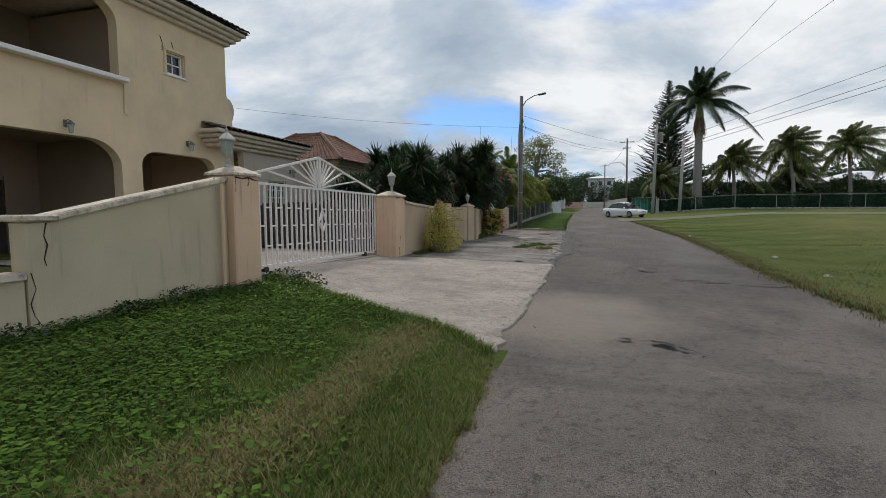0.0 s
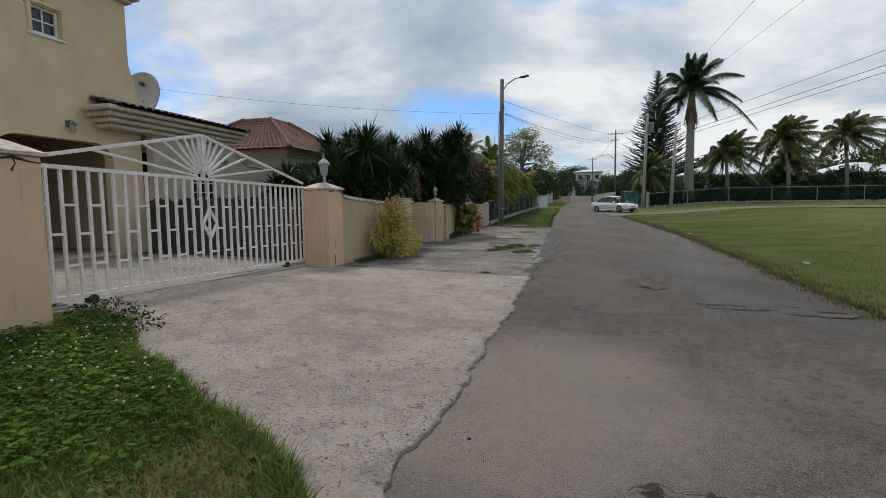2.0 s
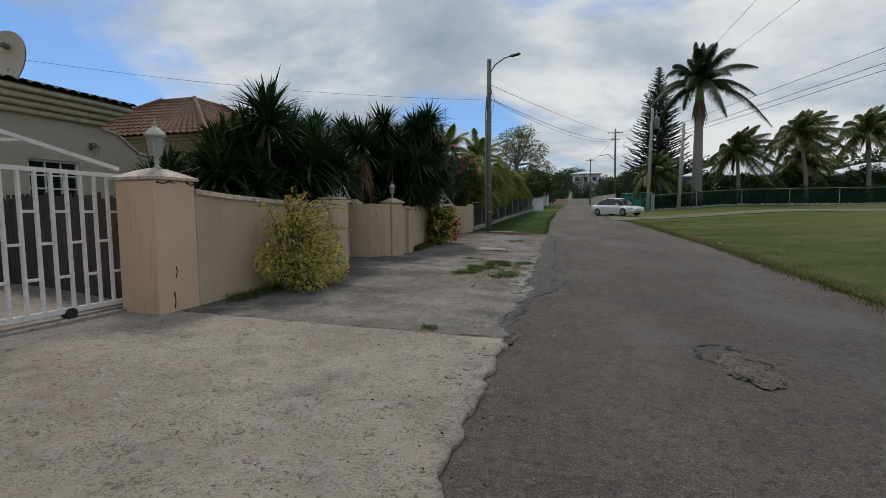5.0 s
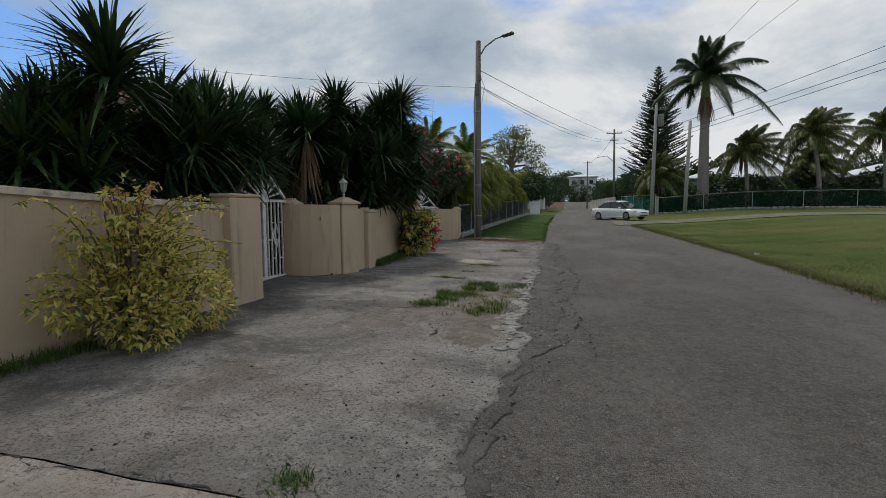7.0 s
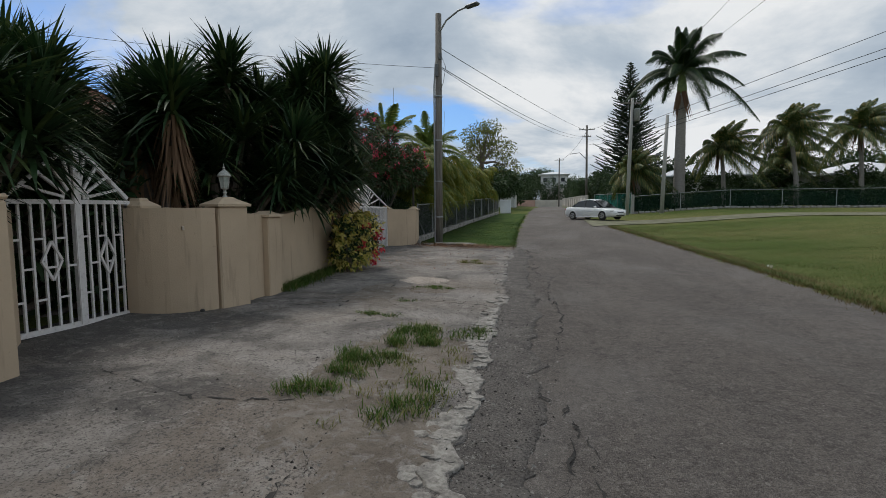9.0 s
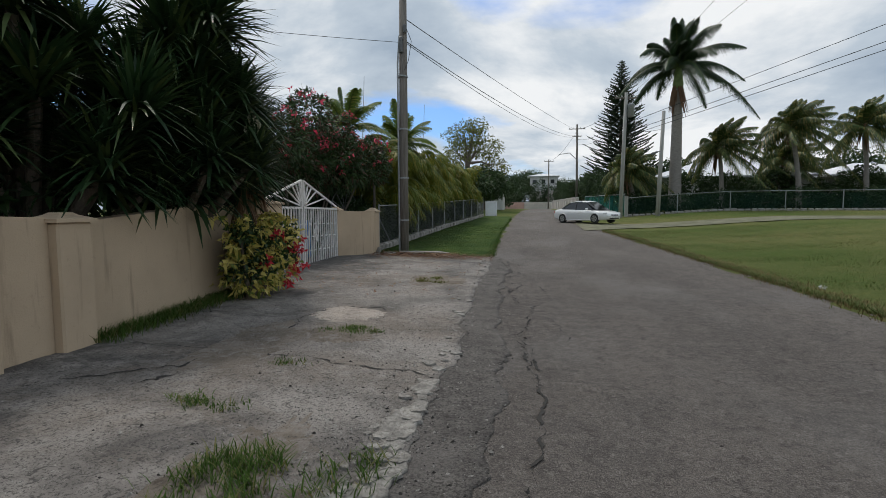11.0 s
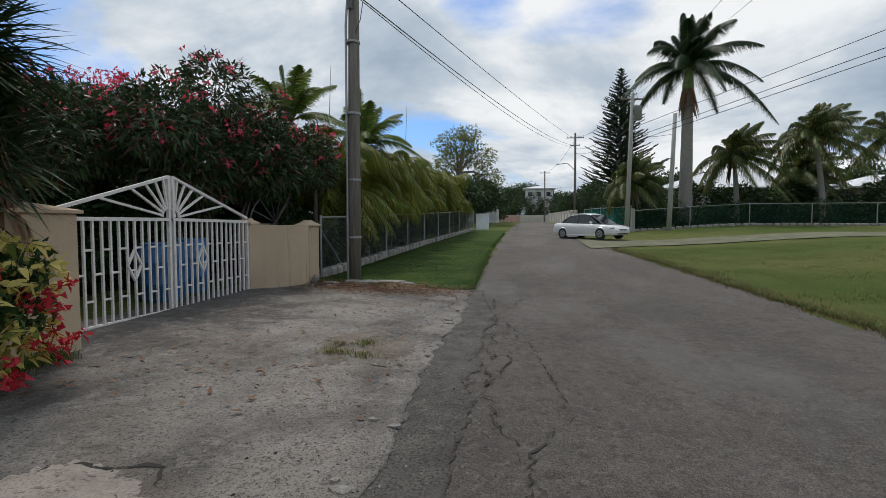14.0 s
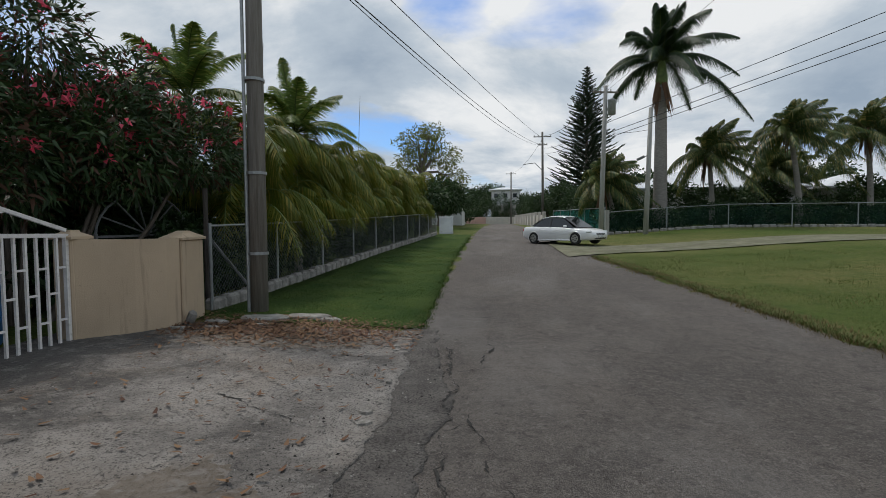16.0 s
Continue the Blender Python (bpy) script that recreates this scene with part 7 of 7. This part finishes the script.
    for x, y, zt, fl in ((-7.5, 37.2, 4.7, 2.8), (-6.1, 40.2, 4.4, 2.8)):
        palm("garden_palm", "young palm with arching green fronds", x, y, zt, 0.13, 0.09, 13, fl, GARDEN_PALM_LEAF, 120, 0.5, Vector((0.06, 0, 0)), droop=(0.3, 0.65), el_range=(0.45, 1.4), hang=0.45, width=0.035)
    shrub("undergrowth", "dark bushes behind the chain-link fence", "shrub", [(-6.4, 37, 1.1, 0.75, 3, 1.0), (-6.4, 41, 1.2, 0.75, 3, 1.0), (-6.2, 46, 1.5, 0.75, 4, 1.0), (-5.9, 53, 1.7, 0.75, 5, 1.0), (-5.4, 59.5, 2.0, 0.7, 3, 1.0), (-6.5, 35.2, 1.0, 0.7, 1.2, 1.0)], 30000, 0.17, BUSH_LEAF, stems=False)
    shrub("bougainvillea", "orange bougainvillea trailing over the fence", "shrub", [(-5.9, 49.5, 2.6, 0.5, 0.9, 0.6), (-6.0, 36.2, 3.2, 0.4, 0.6, 0.7)], 1500, 0.09, BUSH_LEAF, 0.5, extra=[("bract", ORANGE_LEAF, 60, 0.06, "orange bracts", (0.8, 1.1))])
    for x, y, z in ((-9.9, 46, 8.6), (-8.5, 56, 8.6)):
        m = thing("antenna_mast", "thin grey antenna mast above the palms", "antenna", "antenna masts", at=(x, y, land(x, y)))
        part("mast", MB().tube([(0, 0, 0), (0.05, 0, z * 0.6), (0.2, 0, z)], [0.03, 0.025, 0.012], 6), STEEL, m)
        part("base", MB().box((0, 0, 0.1), (0.3, 0.3, 0.2), 0.03), STONE, m)
    # far left tree and dark crowns down the lane
    tree(-8.2, 82, 6.5, [(-8.8, 84, 11.2, 3.0, 2.6, 2.0), (-6.2, 84, 9.6, 2.6, 2.4, 1.8), (-9.5, 83, 8.6, 2.4, 2.4, 1.8), (-5.0, 85, 7.2, 2.2, 2.2, 1.5), (-7.4, 85, 12.6, 2.0, 2.0, 1.2)], 5600, 0.3, TREE_LEAF, "tall sparse grey-green roadside tree", 0.35)
    random.seed(31)
    for x, y, z, r in ((-9, 72, 4.4, 3.2), (-7, 92, 4.5, 3.5), (-12, 100, 6, 5), (-7, 112, 4.5, 4), (-14, 150, 9, 7), (-4, 172, 9.5, 7), (6, 178, 8, 7), (14, 150, 6, 6), (10.5, 97, 4.8, 3.4), (9.5, 84, 4.2, 2.6), (12, 76, 4.3, 2.6), (-24, 60, 4.5, 4), (-18, 45, 4, 3.5), (-24, 36, 4.4, 4), (20, 118, 6, 5), (-17, 33, 3.6, 2.6), (-6.8, 68, 4.2, 3.0), (-6.6, 76, 5, 3.6), (-6.8, 87, 5.6, 4), (-6.2, 100, 5.6, 4), (-5.6, 118, 5.2, 4), (10, 92, 5, 3.5), (11, 102, 6, 4), (-8, 128, 5.5, 5), (-3, 150, 6.4, 5), (3, 158, 6.8, 5), (9, 162, 7.5, 6), (-2, 190, 12, 7), (4, 168, 6.5, 5), (9, 130, 5.5, 4.5), (8.6, 108, 5, 3.6), (-26, 120, 9, 9), (30, 130, 8, 8), (44, 100, 7, 6), (58, 90, 7, 6), (-30, 90, 8, 8)):
        tree(x, y, z * 0.5, [(x + rnd(-1, 1) * r * 0.5, y + rnd(-1, 1) * r * 0.4, z + rnd(-0.5, 0.3) * r * 0.5, r * rnd(0.5, 0.75), r * rnd(0.5, 0.7), r * rnd(0.35, 0.5)) for k in range(6)], 3600, 0.2 + r * 0.05, FAR_LEAF, "dark green rounded tree down the lane", 0.2)
    shrub("lane_end_trees", "dark garden trees closing the end of the lane", "trees", [(x, 149 + 2 * math.sin(x * 1.3), 5.4 + 0.7 * math.sin(x * 0.8), 2.6, 2.0, 3.4) for x in np.arange(-13, 19, 3.0)], 16000, 0.4, FAR_LEAF, 0.5)
    norfolk_pine(14.6, 107, 26.2, 6.9)
    # palms behind the netted fence
    palm("royal_palm", "tall royal palm with a dark feathery crown", 12.1, 64.6, 11.8, 0.55, 0.36, 28, 6.3, PALM_LEAF, 190, 0.9, Vector((0.07, 0, 0)), shaft=1.9, dead=70, droop=(0.27, 0.9), el_range=(0.25, 1.5), hang=0.8, width=0.06)
    w = Vector((0.26, -0.05, 0.02))
    for x, y, zt, L in ((16.3, 65.7, 6.9, 4.0), (22.0, 64.8, 8.2, 4.4), (28.0, 66.5, 8.4, 4.4), (34, 67, 7.8, 4.2), (24.6, 72, 6.2, 4.0), (8.8, 64.5, 5.0, 3.2), (40, 67, 7.6, 4.6)):
        palm("coconut_palm", "windblown coconut palm behind the netted fence", x, y, zt, 0.22, 0.15, 29, L, COCO_LEAF, 110, 0.8, w, lean=(rnd(-0.9, 0.1), 0), droop=(0.38, 0.8), el_range=(-0.25, 1.5), hang=0.95, width=0.06, nuts=6, dead=14)
    shrub("hedge", "dense dark hedge behind the netted fence", "hedge", [(x, 62.5, land(x, 62.5) + 0.8 + 0.25 * math.sin(x), 2.2, 1.0, 0.85) for x in np.arange(9, 44, 3.0)], 17000, 0.2, BUSH_LEAF, 0.5, False,
          extra=[("blossom", YUCCA_FLOWER, 55, 0.07, "pale blossoms", (0.9, 1.05))])
    shrub("garden_trees", "dark garden shrubs below the palms", "shrub", [(x, 70 + 2 * math.sin(x * 1.7), 2.9 + 0.8 * math.sin(x * 0.9), 2.2, 1.5, 2.0) for x in np.arange(9, 50, 2.8)], 52000, 0.3, FAR_LEAF, 0.5)
    shrub("tree_belt", "dark belt of trees behind the bungalows", "trees", [(x, 108 + 4 * math.sin(x), 5.2 + 1.4 * math.sin(x * 0.37), 4.5, 3, 3.4) for x in np.arange(17, 96, 6)], 26000, 0.6, FAR_LEAF, 0.5)
    shrub("fence_bushes", "rough bushes along the teal fence", "shrub", [(8.6, 66, 2.6, 1.3, 2.2, 1.6), (8.4, 72, 3.2, 1.3, 2.6, 2.0), (8.2, 79, 3.4, 1.3, 3, 2.2), (8.0, 87, 4.2, 1.5, 3, 2.6), (10.5, 70, 3.6, 1.5, 2, 2.2)], 16000, 0.3, FAR_LEAF, 0.4)


# ---------------------------------------------------------------- distant houses
def far_house(name, label, cx, cy, w, d, h, roof_h, roof_mat, storeys=1, z0=None, wins=4, plinth=0.0):
    ob = thing(name, label, "house", at=(cx, cy, land(cx, cy) if z0 is None else z0))
    part("wall", MB().box((0, 0, h / 2 - 0.5), (w, d, h + 1)), HOUSE_WHITE, ob)
    if plinth:
        part("plinth", MB().box((0, 0, -1 - plinth / 2), (w + 0.4, d + 0.4, plinth), 0.1), FAR_WALL, ob)
    o = 0.7
    vs = [(-w / 2 - o, -d / 2 - o, h), (w / 2 + o, -d / 2 - o, h), (w / 2 + o, d / 2 + o, h), (-w / 2 - o, d / 2 + o, h),
          (-w / 2 + d * 0.45, 0, h + roof_h), (w / 2 - d * 0.45, 0, h + roof_h)]
    vs += [(x, y, z + 0.15) for x, y, z in vs[:4]]
    part("roof", MB().add(vs, [(0, 1, 7, 6), (1, 2, 8, 7), (2, 3, 9, 8), (3, 0, 6, 9), (6, 7, 5, 4), (7, 8, 5), (8, 9, 4, 5), (9, 6, 4), (3, 2, 1, 0)]), roof_mat, ob)
    for s in range(storeys):
        for i in range(wins):
            x = -w / 2 + w * (i + 0.5) / wins
            z = h / storeys * (s + 0.5)
            win = part("window", MB().box((x, -d / 2 - 0.03, z), (w / wins * 0.5, 0.08, 1.2), 0.02), WHITE, ob)
            part("pane", MB().box((x, -d / 2 - 0.06, z), (w / wins * 0.5 - 0.16, 0.06, 1.04)), GLASS, win)
    return ob


def build_far():
    far_house("bungalow", "white bungalow with a pale hipped roof behind palms", 20, 78, 14, 9, 3.0, 1.7, ROOF_WHITE)
    far_house("bungalow", "white bungalow with a white roof behind the hedge", 33, 76, 9, 8, 2.9, 1.5, ROOF_WHITE)
    far_house("villa", "white two-storey villa set behind the palms", 28, 97, 15, 9, 5.0, 1.6, ROOF_WHITE, 2, wins=5)
    far_house("villa", "white villa on the rise at the end of the lane", 3.2, 157, 7.0, 6, 2.7, 0.9, ROOF_WHITE, 1, z0=7.6, wins=3, plinth=6.5)
    far_house("cottage", "pale cottage beyond the areca palms", -8, 100, 7, 7, 4.2, 1.5, ROOF_WHITE, 1, wins=3)
    far_house("cottage", "cream cottage across the lawn", 52, 68, 12, 8, 3.2, 1.8, ROOF_WHITE, wins=4)


# ---------------------------------------------------------------- parked-like white saloon
def build_car():
    """Saloon, 4.5 m long, nose along +x before it is turned."""
    x, y, ang = 3.45, 52.95, -46
    car = thing("car", "white four-door saloon car standing at the junction", "car")
    xs = [-2.25, -2.2, -2.0, -1.5, -1.0, -0.5, 0.0, 0.5, 1.0, 1.5, 1.9, 2.15, 2.25]
    belt = [0.72, 0.86, 0.92, 0.93, 0.92, 0.91, 0.90, 0.88, 0.85, 0.80, 0.73, 0.64, 0.52]
    low = [0.42, 0.3, 0.24, 0.2, 0.18, 0.17, 0.17, 0.17, 0.18, 0.2, 0.22, 0.26, 0.34]
    half = [0.62, 0.76, 0.84, 0.87, 0.875, 0.875, 0.875, 0.875, 0.87, 0.86, 0.82, 0.72, 0.55]
    mb = MB()
    prof = lambda i: [(half[i] * 0.93, low[i]), (half[i], low[i] + 0.14), (half[i], low[i] + (belt[i] - low[i]) * 0.65), (half[i] * 0.96, belt[i] - 0.06), (half[i] * 0.86, belt[i]),
                      (-half[i] * 0.86, belt[i]), (-half[i] * 0.96, belt[i] - 0.06), (-half[i], low[i] + (belt[i] - low[i]) * 0.65), (-half[i], low[i] + 0.14), (-half[i] * 0.93, low[i])]
    vs, fs = [], []
    for i, px in enumerate(xs):
        vs += [(px, a, b) for a, b in prof(i)]
    for i in range(len(xs) - 1):
        for k in range(10):
            fs.append((10 * i + k, 10 * i + (k + 1) % 10, 10 * i + 10 + (k + 1) % 10, 10 * i + 10 + k))
    fs += [tuple(range(10))[::-1], tuple(120 + k for k in range(10))]
    body = part("body", mb.add(vs, fs), CAR_PAINT, car, smooth=True)
    # cabin
    cab = [(-1.75, 0.93, 0.7), (-1.0, 1.36, 0.58), (-0.45, 1.45, 0.57), (0.05, 1.46, 0.57), (0.5, 1.38, 0.58), (1.4, 0.85, 0.7)]
    mb = MB()
    vs, fs = [], []
    for px, pz, h in cab:
        vs += [(px, h, pz - 0.02), (px, h * 0.8, pz + 0.02), (px, -h * 0.8, pz + 0.02), (px, -h, pz - 0.02)]
    for i in range(5):
        for k in range(3):
            fs.append((4 * i + k, 4 * i + k + 1, 4 * i + 5 + k, 4 * i + 4 + k))
    roof_f = fs[3:12]
    part("roof", MB().add(vs, roof_f), CAR_PAINT, car, smooth=True)
    part("windscreen", MB().add([vs[16], vs[17], vs[18], vs[19], vs[20], vs[21], vs[22], vs[23]], [(0, 1, 5, 4), (1, 2, 6, 5), (2, 3, 7, 6)]), CAR_GLASS, car)
    part("rear_window", MB().add([vs[0], vs[1], vs[2], vs[3], vs[4], vs[5], vs[6], vs[7]], [(0, 1, 5, 4), (1, 2, 6, 5), (2, 3, 7, 6)]), CAR_GLASS, car)
    for s in (1, -1):
        sb = [(-1.5, 0.9), (-0.95, 1.29), (-0.42, 1.39), (0.05, 1.395), (0.47, 1.32), (1.28, 0.83)]
        bb = [(-1.5, 0.9), (-0.95, 0.9), (-0.42, 0.89), (0.05, 0.88), (0.55, 0.86), (1.28, 0.83)]
        hw = lambda z: 0.80 - (z - 0.84) * 0.42
        vv = [(px, s * hw(pz), pz) for px, pz in sb] + [(px, s * hw(pz), pz) for px, pz in bb]
        part("side_glass", MB().add(vv, [(i, i + 1, 7 + i, 6 + i) for i in range(5)]), CAR_GLASS, car)
        part("pillar_trim", MB().flat_bar((-0.28, s * 0.795, 0.87), (-0.32, s * 0.585, 1.37), 0.07, 0.02, Vector((0, 1, 0.3))), BLACK_TRIM, car)
        part("door_sill", MB().box((0, s * 0.86, 0.22), (2.3, 0.05, 0.08), 0.02), CAR_PAINT, car)
        part("mirror", MB().box((0.78, s * 0.93, 0.93), (0.14, 0.2, 0.13), 0.04), CAR_PAINT, car)
        for px in (0.22, -0.75):
            part("door_handle", MB().box((px, s * 0.885, 0.75), (0.16, 0.03, 0.03), 0.01), CAR_PAINT, car)
        part("headlight", MB().box((2.02, s * 0.66, 0.63), (0.26, 0.26, 0.13), 0.05, Matrix.Rotation(radians(-s * 28), 3, "Z")), HEAD_LENS, car, "clear headlight")
        part("tail_light", MB().box((-2.16, s * 0.66, 0.74), (0.16, 0.22, 0.15), 0.04), RED_LENS, car, "red tail light")
        for px in (1.35, -1.35):
            wh = part("wheel", MB().tube([(px, s * 0.70, 0.31), (px, s * 0.73, 0.31), (px, s * 0.88, 0.31), (px, s * 0.9, 0.31)], [0.27, 0.315, 0.315, 0.27], 20), RUBBER, car, "black tyre")
            part("rim", MB().tube([(px, s * 0.885, 0.31), (px, s * 0.905, 0.31)], [0.215, 0.2], 16), RIM, wh)
            for k in range(5):
                a = 2 * math.pi * k / 5
                part("spoke_gap", MB().box((px + 0.11 * math.cos(a), s * 0.906, 0.31 + 0.11 * math.sin(a)), (0.07, 0.01, 0.05), 0.003), BLACK_TRIM, wh)
            part("arch", MB().tube([(px + 0.35 * math.cos(radians(a)), s * 0.872, 0.31 + 0.35 * math.sin(radians(a))) for a in range(-10, 191, 20)], 0.022, 6), CAR_PAINT, car)
    part("grille", MB().box((2.22, 0, 0.52), (0.08, 0.7, 0.08), 0.02), BLACK_TRIM, car)
    part("air_intake", MB().box((2.2, 0, 0.33), (0.1, 0.9, 0.1), 0.03), BLACK_TRIM, car)
    part("number_plate", MB().box((2.26, 0, 0.42), (0.03, 0.4, 0.1), 0.005), HEAD_LENS, car)
    car.matrix_world = pose(x, y, land(x, y) + 0.02, 0, 0, ang) @ pose(0, 0, 0, 0, -0.5, 0)


build_ground()
build_walls()
build_gates()
build_house()
build_poles()
build_fences()
build_far()
build_car()
build_plants()
build_grass()
build_paving()
